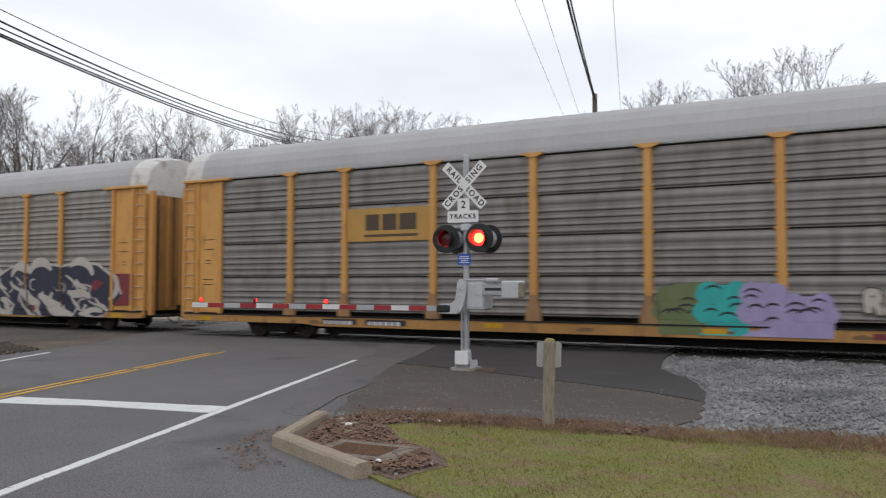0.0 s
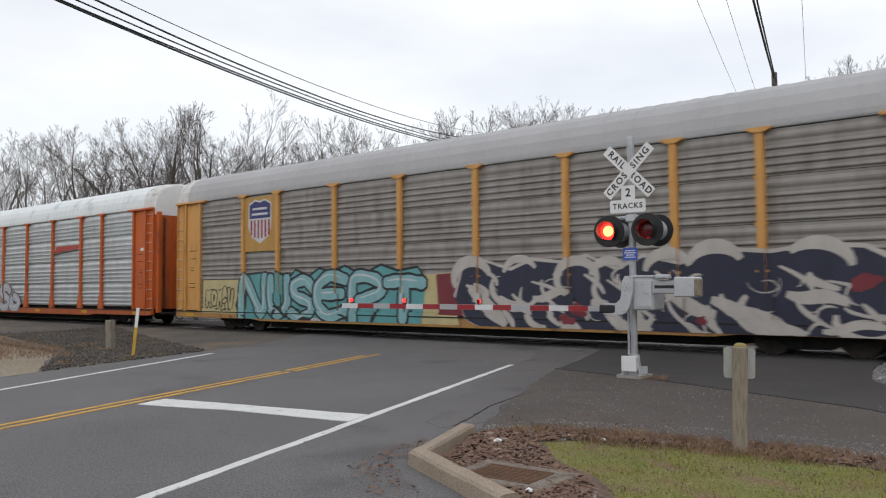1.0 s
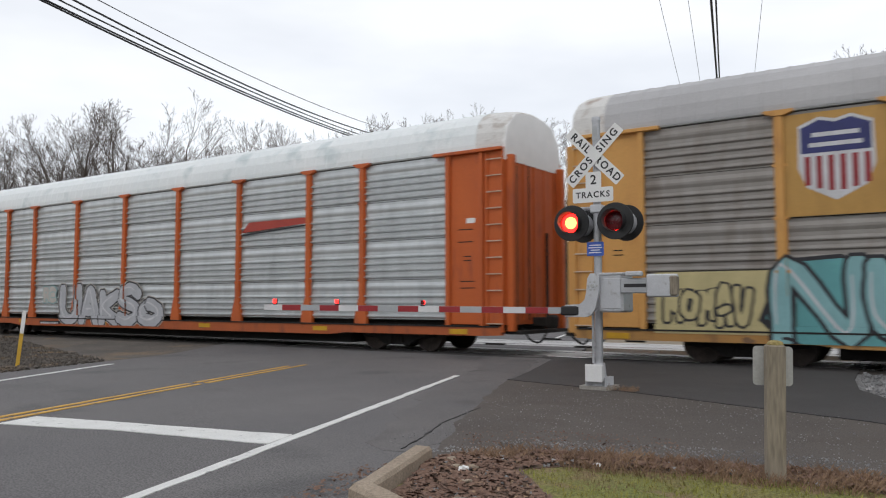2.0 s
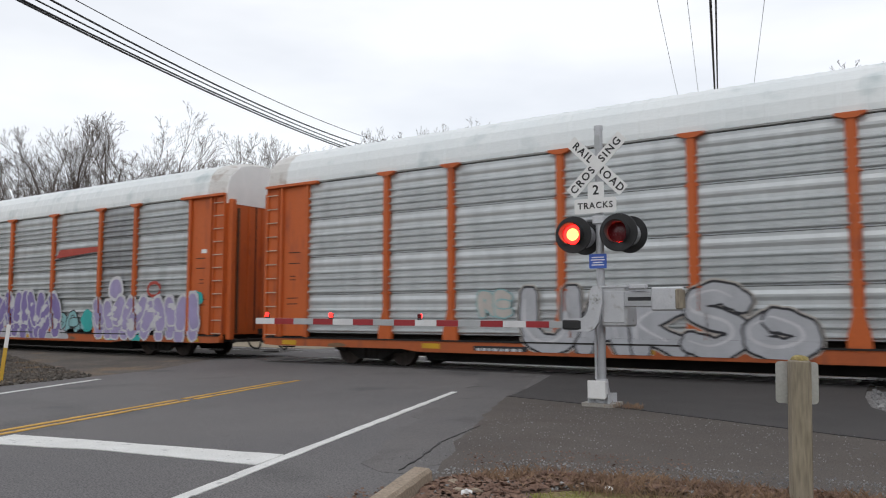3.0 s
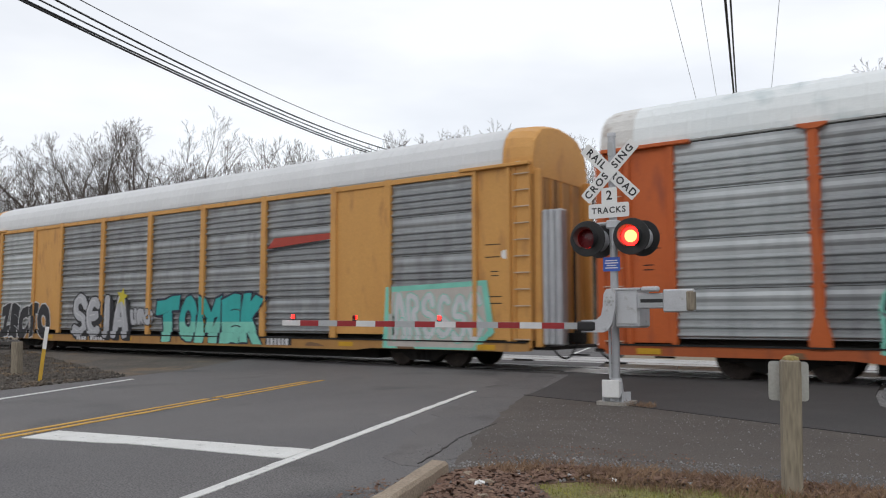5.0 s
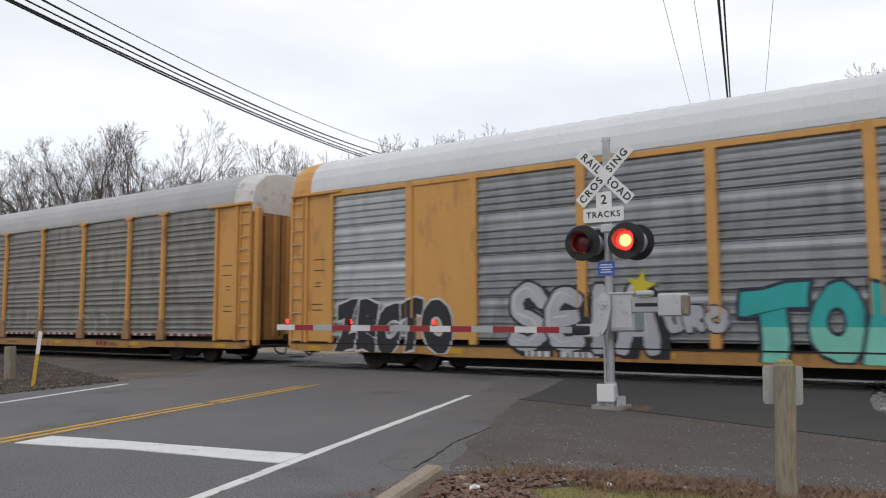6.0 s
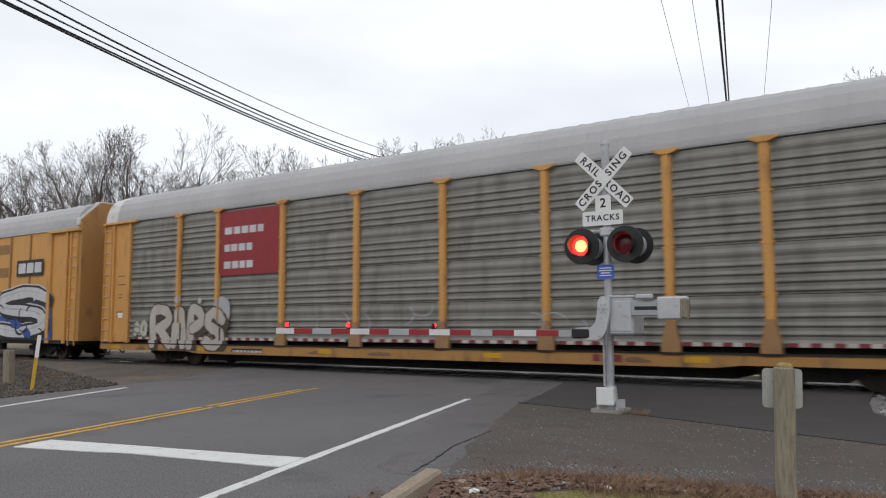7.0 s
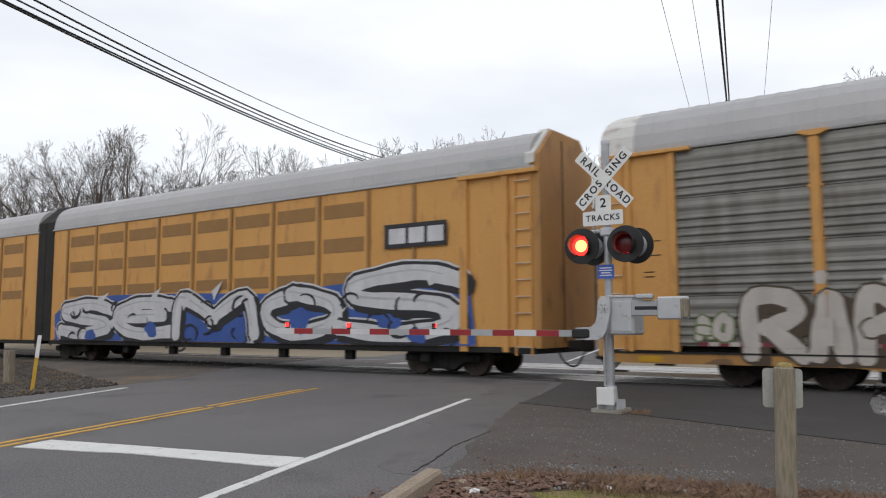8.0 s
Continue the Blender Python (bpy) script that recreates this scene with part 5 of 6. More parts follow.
def swirl(rnd, x, z, size):
    a0, turn = rnd.uniform(0, 6.28), rnd.choice((-1, 1)) * rnd.uniform(1.4, 3.6)
    return [(x + size * rnd.uniform(0.95, 1.05) * (0.5 + 0.6 * i / 9) * math.cos(a0 + turn * i / 9) * 1.25, z + size * (0.5 + 0.5 * i / 9) * math.sin(a0 + turn * i / 9)) for i in range(10)]


STROKES = [
    [[(0.9, 0.82), (0.55, 1.0), (0.12, 0.8), (0.3, 0.56), (0.75, 0.44), (0.9, 0.2), (0.5, 0.0), (0.08, 0.15)]],
    [[(0.05, 0.0), (0.3, 0.7), (0.5, 1.0), (0.7, 0.7), (0.95, 0.0)], [(0.25, 0.35), (0.78, 0.36)]],
    [[(0.92, 0.92), (0.15, 0.95), (0.08, 0.5), (0.12, 0.05), (0.92, 0.06)], [(0.12, 0.52), (0.78, 0.5)]],
    [[(0.12, 0.0), (0.1, 0.95), (0.7, 0.95), (0.85, 0.7), (0.5, 0.5), (0.95, 0.02)]],
    [[(0.05, 0.0), (0.15, 0.98), (0.5, 0.4), (0.85, 0.98), (0.95, 0.0)]],
    [[(0.5, 1.0), (0.1, 0.75), (0.1, 0.25), (0.5, 0.0), (0.9, 0.25), (0.9, 0.75), (0.5, 1.0), (0.3, 0.95)]],
    [[(0.12, 1.0), (0.1, 0.3), (0.5, 0.0), (0.9, 0.3), (0.9, 1.0)]],
]


def bubble_row(car, x0, x1, z0, z1, n, fill, rim, seed, lift=0.0, rim_w=0.07, posts=POSTS, label="", line=None, lay=None, fat=0.40):
    """A row of swollen sprayed strokes like illegible letters: rim colour under the fill, a thin line over it."""
    rnd = random.Random(seed)
    w = (x1 - x0) / n
    for i in range(n):
        shape = rnd.choice(STROKES)
        top, bot = z1 - rnd.uniform(0, 0.12) * (z1 - z0), z0 + rnd.uniform(0, 0.08) * (z1 - z0)
        thick = min(w, (top - bot)) * fat
        ax, bx = x0 + w * i + thick * 0.3, x0 + w * (i + 1) - thick * 0.3
        lean = rnd.uniform(-0.12, 0.12)
        for s, stroke in enumerate(shape):
            pts = [(ax + (px + lean * (pz - 0.5) + rnd.uniform(-0.1, 0.1)) * (bx - ax), bot + thick / 2 + (pz + rnd.uniform(-0.09, 0.09)) * (top - bot - thick)) for px, pz in stroke]
            path = smooth_path(pts)
            k = lift + 0.005 * (i % 2) + 0.0022 * s
            draw = (lambda bm, m, l: lay(bm, m, l, label)) if lay else (lambda bm, m, l: paint_on(car, bm, m, label, l, posts))
            draw(stroke_shape(path, thick + 2 * rim_w), rim, k)
            draw(stroke_shape(path, thick), fill, k + 0.0012)
            if line and line != rim or s == 0 and thick > 0.2:
                draw(ribbon(path[2:-2], max(thick * 0.14, 0.03)), line or rim, k + 0.0026)


def stroke_shape(path, w):
    """A thick stroke with rounded ends."""
    a, b = Vector(path[0]), Vector(path[-1])
    da, db = (a - Vector(path[1])).normalized(), (b - Vector(path[-2])).normalized()
    bm = bmesh.new()
    pts = [tuple(a + da * w * 0.45), tuple(a + da * w * 0.25), *path, tuple(b + db * w * 0.25), tuple(b + db * w * 0.45)]
    n, prev = len(pts), None
    for i, (x, z) in enumerate(pts):
        p, q = pts[max(i - 1, 0)], pts[min(i + 1, n - 1)]
        t = Vector((q[0] - p[0], q[1] - p[1]))
        t = t.normalized() if t.length > 1e-6 else Vector((1, 0))
        k = w / 2 * (0.5 if i in (0, n - 1) else 0.85 if i in (1, n - 2) else 1.0 + 0.08 * math.sin(i * 1.7))
        y = -0.0008 * i / n
        cur = (bm.verts.new((x - t.y * k, y, z + t.x * k)), bm.verts.new((x + t.y * k, y, z - t.x * k)))
        if prev:
            bm.faces.new((prev[0], prev[1], cur[1], cur[0]))
        prev = cur
    return bm


def big_letter(car, ch, x0, x1, z0, z1, fill, rim, fat, rim_fat, lift, seed=0, lay=None, halo=None, low=None):
    """One swollen sprayed letter fitted between x0..x1 and z0..z1, with a rim and an uneven outline."""
    coats = [(fat + rim_fat, rim, 0.001), (fat, fill, 0.0022)]
    if halo:
        coats.insert(0, (fat + rim_fat * 1.45, halo, 0.0))
    ref = from_words(ch, 1.6, fat + rim_fat, 0, 0)
    ax, bx = min(v.co.x for v in ref.verts), max(v.co.x for v in ref.verts)
    az, bz = min(v.co.z for v in ref.verts), max(v.co.z for v in ref.verts)
    ref.free()
    if low:
        coats.append((fat, low, 0.0032))
    for f, mat, up in coats:
        bm = from_words(ch, 1.6, f, 0, 0)
        bmesh.ops.subdivide_edges(bm, edges=[e for e in bm.edges if e.calc_length() > 0.3], cuts=2)
        for v in bm.verts:
            u, w = (v.co.x - ax) / (bx - ax), (v.co.z - az) / (bz - az)
            u2 = u + 0.045 * math.sin(5.2 * w + seed * 1.9) + 0.10 * (w - 0.5)
            w2 = w + 0.06 * math.sin(4.6 * u + seed * 2.3)
            v.co = Vector((x0 + u2 * (x1 - x0), 0, z0 + w2 * (z1 - z0)))
        if mat == low:
            bmesh.ops.bisect_plane(bm, geom=bm.verts[:] + bm.edges[:] + bm.faces[:], plane_co=(0, 0, z0 + 0.48 * (z1 - z0)), plane_no=(0, 0, 1), clear_outer=True)
        if lay:
            lay(bm, mat, lift + up, "spray-painted letter")
        else:
            paint_on(car, bm, mat, "spray-painted letter", lift + up)


def number_plate(car, x0, x1, z0, z1, seed):
    """Black stencil plate on the sill with plain bars for its number."""
    paint_on(car, rect(x0, x1, z0, z1), P["black"], "black number plate", 0.004)
    rnd, x = random.Random(seed), x0 + 0.08
    bars = []
    while x < x1 - 0.12:
        w = rnd.uniform(0.07, 0.15)
        bars.append(rect(x, x + w, z0 + 0.05, z1 - 0.05))
        x += w + 0.05
    paint_each(car, bars, P["white"], "", 0.007)


ALPHA = {
    "S": [[(0.98, 0.80), (0.62, 1.0), (0.12, 0.86), (0.18, 0.60), (0.80, 0.44), (0.92, 0.16), (0.5, 0.0), (0.0, 0.12)]],
    "E": [[(0.95, 0.90), (0.45, 1.0), (0.06, 0.70), (0.06, 0.26), (0.45, 0.0), (0.98, 0.10)], [(0.10, 0.52), (0.82, 0.56)]],
    "M": [[(0.05, 0.0), (0.12, 0.98), (0.48, 0.45)], [(0.48, 0.45), (0.84, 1.0), (0.97, 0.0)]],
    "O": [[(0.5, 1.0), (0.08, 0.72), (0.08, 0.26), (0.5, 0.0), (0.92, 0.26), (0.92, 0.72), (0.5, 1.0), (0.36, 0.97)]],
    "N": [[(0.08, 0.0), (0.12, 1.0), (0.86, 0.04), (0.92, 1.0)]],
    "U": [[(0.06, 1.0), (0.10, 0.25), (0.5, 0.0), (0.90, 0.25), (0.94, 1.0)]],
    "P": [[(0.12, 0.0), (0.12, 0.96), (0.80, 0.96), (0.92, 0.66), (0.25, 0.46)]],
    "R": [[(0.10, 0.0), (0.12, 0.96), (0.78, 0.98), (0.90, 0.70), (0.35, 0.50)], [(0.40, 0.50), (0.98, 0.0)]],
    "A": [[(0.04, 0.0), (0.36, 0.92), (0.60, 1.0), (0.96, 0.0)], [(0.24, 0.34), (0.80, 0.36)]],
    "T": [[(0.0, 0.90), (0.5, 0.98), (1.0, 0.90)], [(0.5, 0.95), (0.46, 0.0)]],
    "K": [[(0.10, 1.0), (0.12, 0.0)], [(0.92, 1.0), (0.20, 0.52), (0.98, 0.0)]],
    "I": [[(0.5, 1.0), (0.46, 0.0)]],
}


def piece(car, shapes, thick, fill, rim, lift=0.0, rim_w=0.06, halo=None, shade=None, line=None, seed=0, lay=None, posts=POSTS, label="spray-painted letter"):
    """Painted letters from thick strokes: halo, thrown shade and rim lie under the whole letter's fill. shapes: (kind, x0, x1, z0, z1)."""
    rnd = random.Random(seed)
    put = (lambda bm, m, l: lay(bm, m, l, label)) if lay else (lambda bm, m, l: paint_on(car, bm, m, label, l, posts))
    paths = []
    for kind, x0, x1, z0, z1 in shapes:
        h = thick / 2
        paths.append([smooth_path([(x0 + h + (px + rnd.uniform(-0.03, 0.03)) * (x1 - x0 - thick), z0 + h + (pz + rnd.uniform(-0.03, 0.03)) * (z1 - z0 - thick)) for px, pz in stroke]) for stroke in ALPHA[kind]])
    step, up = 0.0005, lift
    for wide, mat, dx, dz in ((thick + 3.2 * rim_w, halo, 0, 0), (thick + 2 * rim_w, shade, 0.16, -0.12)):
        if mat:
            for letter in paths:
                for path in letter:
                    put(stroke_shape([(x + dx, z + dz) for x, z in path], wide), mat, up)
                    up += step
    for letter in paths:
        for wide, mat in ((thick + 2 * rim_w, rim), (thick, fill)):
            for path in letter:
                put(stroke_shape(path, wide), mat, up)
                up += step
        if line:
            for path in letter:
                put(ribbon([(x - thick * 0.26, z + thick * 0.14) for x, z in path[1:-1]], thick * 0.16), line, up)
                up += step


def fingers(car, x0, x1, z0, z1, n, fill, rim, seed, lift=0.0, thick=0.5, rim_w=0.07, patch=None):
    """Tightly packed swollen uprights in two storeys, rounded above and below, with pale patches between."""
    rnd = random.Random(seed)
    put = lambda bm, m, l: paint_on(car, bm, m, "swollen sprayed bubbles", l)
    up, drawn = lift, []
    for i in range(n):
        c = x0 + (i + 0.5) * (x1 - x0) / n
        top, low, mid = z1 - rnd.uniform(0, 0.28), z0 + rnd.uniform(0, 0.12), z0 + (z1 - z0) * rnd.uniform(0.42, 0.55)
        lean = rnd.uniform(-0.26, 0.26)
        for a, b, k in ((mid - 0.1, top - thick * 0.45, 1.0), (low + thick * 0.45, mid + 0.12, rnd.uniform(0.8, 1.1))):
            drawn.append(([(c - lean + 2 * lean * j / 5 + 0.03 * math.sin(j + i), a + (b - a) * j / 5) for j in range(6)], thick * k))
    for path, w in drawn[1::2] + drawn[::2]:
        for wide, mat in ((2 * rim_w, rim), (0.0, fill)):
            put(stroke_shape(path, w + wide), mat, up)
            up += 0.0005
    marks = [blob(rnd.uniform(x0, x1), z0 + (z1 - z0) * rnd.uniform(0.3, 0.75), rnd.uniform(0.05, 0.20), rnd.uniform(0.05, 0.16), seed + k, 0.6) for k in range(int(n * 1.8))]
    paint_each(car, marks, patch or rim, "", up + 0.001)
    strokes = []
    for path, w in drawn[::2]:
        x, z = path[-1]
        strokes.append(ribbon([(x + w * 0.5 * math.cos(a), z - 0.08 + w * 0.62 * math.sin(a)) for a in [0.3 + 0.36 * k for k in range(8)]], 0.05))
    paint_each(car, strokes, rim, "", up + 0.004)


def stains():
    for car, seed in ((car_a, 1), (car_b, 2), (car_c, 3), (car_d, 4), (car_e, 5), (car_f, 6)):
        for x in (-12.4, -7.7, -2.5, 2.9, 7.7, 12.2):
            paint_on(car, rect(x - 0.26, x + 0.26, 0.49, 0.61), P["safety"], "yellow reflector patch", 0.0025)
        rnd = random.Random(seed)
        for k in range(5):
            x = rnd.uniform(-11, 11)
            paint_on(car, blob(x, 0.5, rnd.uniform(0.1, 0.35), 0.07, seed * 50 + k, 0.3), P["grime"], "", 0.0015)
    # striped tape along the panel foot of the sixth car
    tape = []
    for i in range(58):
        x = -11.4 + i * 0.4
        if all(abs(x + 0.1 - p) > 0.3 for p in POSTS):
            tape.append(rect(x, x + 0.2, 0.82, 0.90))
    paint_each(car_f, tape, P["maroon"], "red reflective tape", 0.003)
    tape = [rect(-11.2 + i * 0.4, -11.0 + i * 0.4, 0.82, 0.90) for i in range(56) if all(abs(-11.1 + i * 0.4 - p) > 0.3 for p in POSTS)]
    paint_each(car_f, tape, P["off_white"], "", 0.003)


def graffiti_a():
    rnd = random.Random(14)
    up = 0.0
    for x0, x1, top, key in ((1.62, 2.72, 1.62, "green"), (2.52, 3.62, 1.66, "aqua"), (3.45, 4.42, 1.66, "lilac"), (4.27, 5.3, 1.42, "lilac")):
        w = x1 - x0
        puffs = [outline([(x0 + 0.05, 0.40), (x0, 0.8), (x0 + 0.12, 1.15), (x1 - 0.12, 1.15), (x1, 0.75), (x1 - 0.03, 0.40)])]
        puffs += [blob(x0 + w * (0.22 + 0.28 * k), top - 0.26 + rnd.uniform(-0.06, 0.06), w * 0.24, 0.27, k + 3, 0.12) for k in range(3)]
        puffs += [blob(x0 + w * (0.15 + 0.35 * k), 0.98, w * 0.24, 0.24, k + 7, 0.12) for k in range(3)]
        paint_each(car_a, puffs, P[key], "swollen sprayed bubbles", up)
        arcs = []
        for k in range(5):
            cx, cz, r = x0 + w * rnd.uniform(0.2, 0.8), rnd.uniform(0.7, top - 0.2), rnd.uniform(0.14, 0.26)
            arcs.append(ribbon([(cx + r * math.cos(0.4 + 0.3 * q), cz + r * 0.7 * math.sin(0.4 + 0.3 * q)) for q in range(9)], 0.05))
        paint_each(car_a, arcs, P["black"], "", up + 0.004)
        up += 0.008
    bubble_row(car_a, 5.85, 7.3, 0.95, 1.52, 4, P["off_white"], P["dark_brown"], 12, 0, 0.03)
    paint_on(car_a, outline([(6.0, 0.42), (8.4, 0.42), (8.4, 0.60), (6.0, 0.60)]), P["maroon"], "", 0.002)
    paint_on(car_a, rect(-7.08, -4.40, 2.80, 3.72), P["sign_yellow"], "yellow sign with dark block shapes", 0.002)
    blocks = [rect(-6.45, -5.98, 3.10, 3.55), rect(-5.90, -5.43, 3.10, 3.55), rect(-5.35, -4.80, 3.10, 3.55)]
    paint_each(car_a, blocks, P["dark_brown"], "", 0.004)
    paint_on(car_a, rect(-6.5, -4.75, 2.92, 2.99), P["dark_brown"], "", 0.004)
    number_plate(car_a, -7.9, -6.7, 0.40, 0.62, 4)
    number_plate(car_a, -6.4, -5.1, 0.40, 0.62, 5)


def graffiti_b():
    c, rnd = car_b, random.Random(31)
    paint_on(c, outline([(-11.6, 0.62), (-9.3, 0.62), (-9.0, 1.30), (-9.2, 1.86), (-11.6, 1.86)]), P["cream"], "cream painted block", 0.001)
    bubble_row(c, -11.4, -9.7, 0.8, 1.6, 5, P["cream"], P["black"], 17, 0.002, 0.05)
    top = [(-9.3, 1.55), (-8.9, 2.0), (-8.1, 2.05), (-7.7, 1.75), (-7.2, 2.1), (-6.6, 1.8), (-6.2, 2.12), (-5.5, 1.9), (-5.0, 2.15), (-4.4, 2.0), (-3.8, 2.2), (-3.0, 1.9), (-2.2, 2.2), (-1.5, 2.0), (-0.7, 2.1), (-0.4, 1.75)]
    low = [(-0.6, 0.32), (-1.8, 0.36), (-2.6, 0.29), (-4.5, 0.30), (-6.4, 0.31), (-7.9, 0.40), (-9.0, 0.40), (-9.5, 0.9)]
    paint_on(c, outline([(x, z + (0.08 if i < len(top) else -0.0)) for i, (x, z) in enumerate(top)] + [(x - 0.08 * (x < -9), z) for x, z in low]), P["black"], "turquoise graffiti with black edges", 0.002)
    paint_on(c, outline(top + [(x + 0.06, z + 0.04) for x, z in low]), P["turquoise"], "", 0.005)
    xs = (-9.35, -7.7, -6.5, -5.2, -3.6, -2.0, -0.45)
    piece(c, [(k, a - 0.1, b + 0.1, 0.36 + 0.12 * (q % 2), 2.12 - 0.08 * (q % 3)) for q, (k, a, b) in enumerate(zip("NUSEPT", xs, xs[1:]))], 0.36, P["pale_turquoise"], P["black"], 0.006, 0.075, line=P["white"], seed=33)
    dark = []
    for k in range(9):
        x, z = rnd.uniform(-9.0, -0.8), rnd.uniform(0.4, 0.9)
        a = rnd.choice((1.2, 1.7, 0.35, -0.5, 2.2))
        ln = rnd.uniform(0.5, 1.1)
        dark.append(ribbon([(x + ln * (i / 5 - 0.5) * math.cos(a), z + ln * (i / 5 - 0.5) * math.sin(a) * 0.8 + 0.06 * math.sin(i)) for i in range(6)], rnd.uniform(0.07, 0.16)))
    paint_each(c, dark, P["black"], "", 0.011)
    number_plate(c, -6.2, -4.6, 0.36, 0.60, 6)
    # maroon and cream patch, then the dark swirling piece
    paint_on(c, outline([(-0.5, 0.34), (-0.45, 1.9), (0.6, 1.95), (0.9, 0.34)]), P["cream"], "", 0.001)
    paint_on(c, outline([(0.1, 0.75), (0.0, 1.9), (2.2, 2.0), (12.9, 1.95), (12.9, 0.9), (2.0, 0.7)]), P["maroon"], "maroon painted ground", 0.0015)
    body = [(0.7, 1.2), (1.0, 2.05), (1.8, 2.2), (2.6, 1.95), (3.3, 2.2), (4.2, 2.1), (4.9, 2.25), (5.7, 1.9), (6.4, 2.2), (7.3, 2.0), (8.1, 2.3), (9.3, 2.2), (10.2, 2.32), (11.1, 2.25), (12.0, 1.75), (12.3, 1.2), (11.6, 0.62), (11.3, 0.40), (8.6, 0.38), (7.9, 0.30), (4.5, 0.30), (2.0, 0.32), (1.2, 0.6)]
    paint_on(c, outline([(x * 1.01 - 0.06, z + (0.09 if z > 1 else 0)) for x, z in body]), P["off_white"], "dark graffiti with pale edges", 0.004)
    paint_on(c, outline(body), P["navy"], "", 0.007)
    pale, gre = [], []
    # broad pale crescents and loops that sweep down across the dark ground
    for x, z, r, a0, turn, w in ((1.3, 1.75, 0.50, 0.2, 3.4, 0.34), (2.9, 1.85, 0.42, 0.4, 2.6, 0.22), (4.6, 1.72, 0.46, -0.4, 4.6, 0.26), (5.5, 1.75, 0.40, 0.6, 2.4, 0.24), (7.0, 1.85, 0.44, 0.3, 2.8, 0.28), (8.1, 1.9, 0.50, 0.4, 2.5, 0.34),
                              (10.2, 1.85, 0.55, 0.1, 2.3, 0.30), (11.5, 1.55, 0.50, -1.2, 2.2, 0.24), (3.6, 0.85, 0.36, 2.0, 3.0, 0.20), (6.2, 0.9, 0.36, 3.4, 2.6, 0.22), (9.2, 1.0, 0.45, 2.4, 2.8, 0.24), (11.1, 0.85, 0.45, 3.0, 2.5, 0.22)):
        pale.append(ribbon([(x + r * 1.25 * math.cos(a0 + turn * k / 11), z + r * math.sin(a0 + turn * k / 11)) for k in range(12)], w))
    for x, z, dx, dz, w in ((1.2, 1.45, 1.3, -1.0, 0.42), (2.2, 1.2, 0.9, -0.35, 0.3), (3.3, 1.25, 1.1, 0.15, 0.24), (5.0, 1.2, 0.9, -0.7, 0.3), (5.8, 1.05, 0.8, -0.55, 0.26), (6.9, 1.3, 1.2, -0.45, 0.34), (8.0, 1.15, 1.5, -0.5, 0.36), (8.6, 0.75, 1.4, -0.3, 0.26), (9.6, 1.35, 1.2, -0.2, 0.3), (10.3, 0.62, 1.2, 0.1, 0.2), (4.2, 0.6, 0.6, -0.2, 0.2), (7.4, 0.6, 0.6, -0.22, 0.2)):
        pale.append(ribbon([(x + dx * k / 8, z + dz * (k / 8) ** 1.3 + 0.06 * math.sin(k * 0.8 + x)) for k in range(9)], w))
    for k in range(4):
        gre.append(blob(rnd.uniform(1.2, 11.5), rnd.uniform(0.5, 1.6), rnd.uniform(0.1, 0.3), rnd.uniform(0.08, 0.18), k + 60, 0.4))
    for k in range(34):
        x, z, ln = 1.1 + 0.31 * k, rnd.uniform(0.75, 2.0), rnd.uniform(0.5, 1.1)
        a, bow = rnd.uniform(-1.2, -0.3), rnd.uniform(-0.25, 0.25)
        pale.append(ribbon([(x + ln * i / 7 * math.cos(a) + bow * math.sin(math.pi * i / 7), z + ln * i / 7 * math.sin(a)) for i in range(8)], rnd.uniform(0.07, 0.19)))
    for k in range(22):
        x, z = rnd.uniform(1.1, 11.7), rnd.uniform(0.42, 1.9)
        pale.append(ribbon(swirl(rnd, x, z, rnd.uniform(0.15, 0.34)), rnd.uniform(0.03, 0.07)))
    paint_each(c, pale, P["off_white"], "", 0.017)
    paint_each(c, gre, P["maroon"], "", 0.020)
    # emblem: shield of blue over white and red stripes on a yellow panel
    paint_on(c, rect(-9.05, -7.24, 2.85, EAVE - 0.14), P["sign_yellow"], "yellow panel with a shield emblem", 0.002)
    sh = [(-8.78, 4.55), (-8.42, 4.70), (-8.15, 4.63), (-7.88, 4.70), (-7.52, 4.55), (-7.50, 3.75), (-7.65, 3.38), (-8.15, 3.12), (-8.65, 3.38), (-8.80, 3.75)]
    paint_on(c, outline(sh), P["white"], "", 0.005)
    paint_on(c, outline([(-8.74, 4.50), (-8.42, 4.64), (-8.15, 4.57), (-7.88, 4.64), (-7.56, 4.50), (-7.56, 4.02), (-8.74, 4.02)]), P["sign_navy"], "", 0.008)
    paint_each(c, [rect(-8.55, -7.75, 4.32, 4.40), rect(-8.6, -7.7, 4.13, 4.21)], P["white"], "", 0.010)
    paint_each(c, [rect(-8.68 + 0.2 * i, -8.58 + 0.2 * i, 3.42 - 0.12 * math.sin(i * 0.62), 3.96) for i in range(6)], P["sign_red"], "", 0.008)


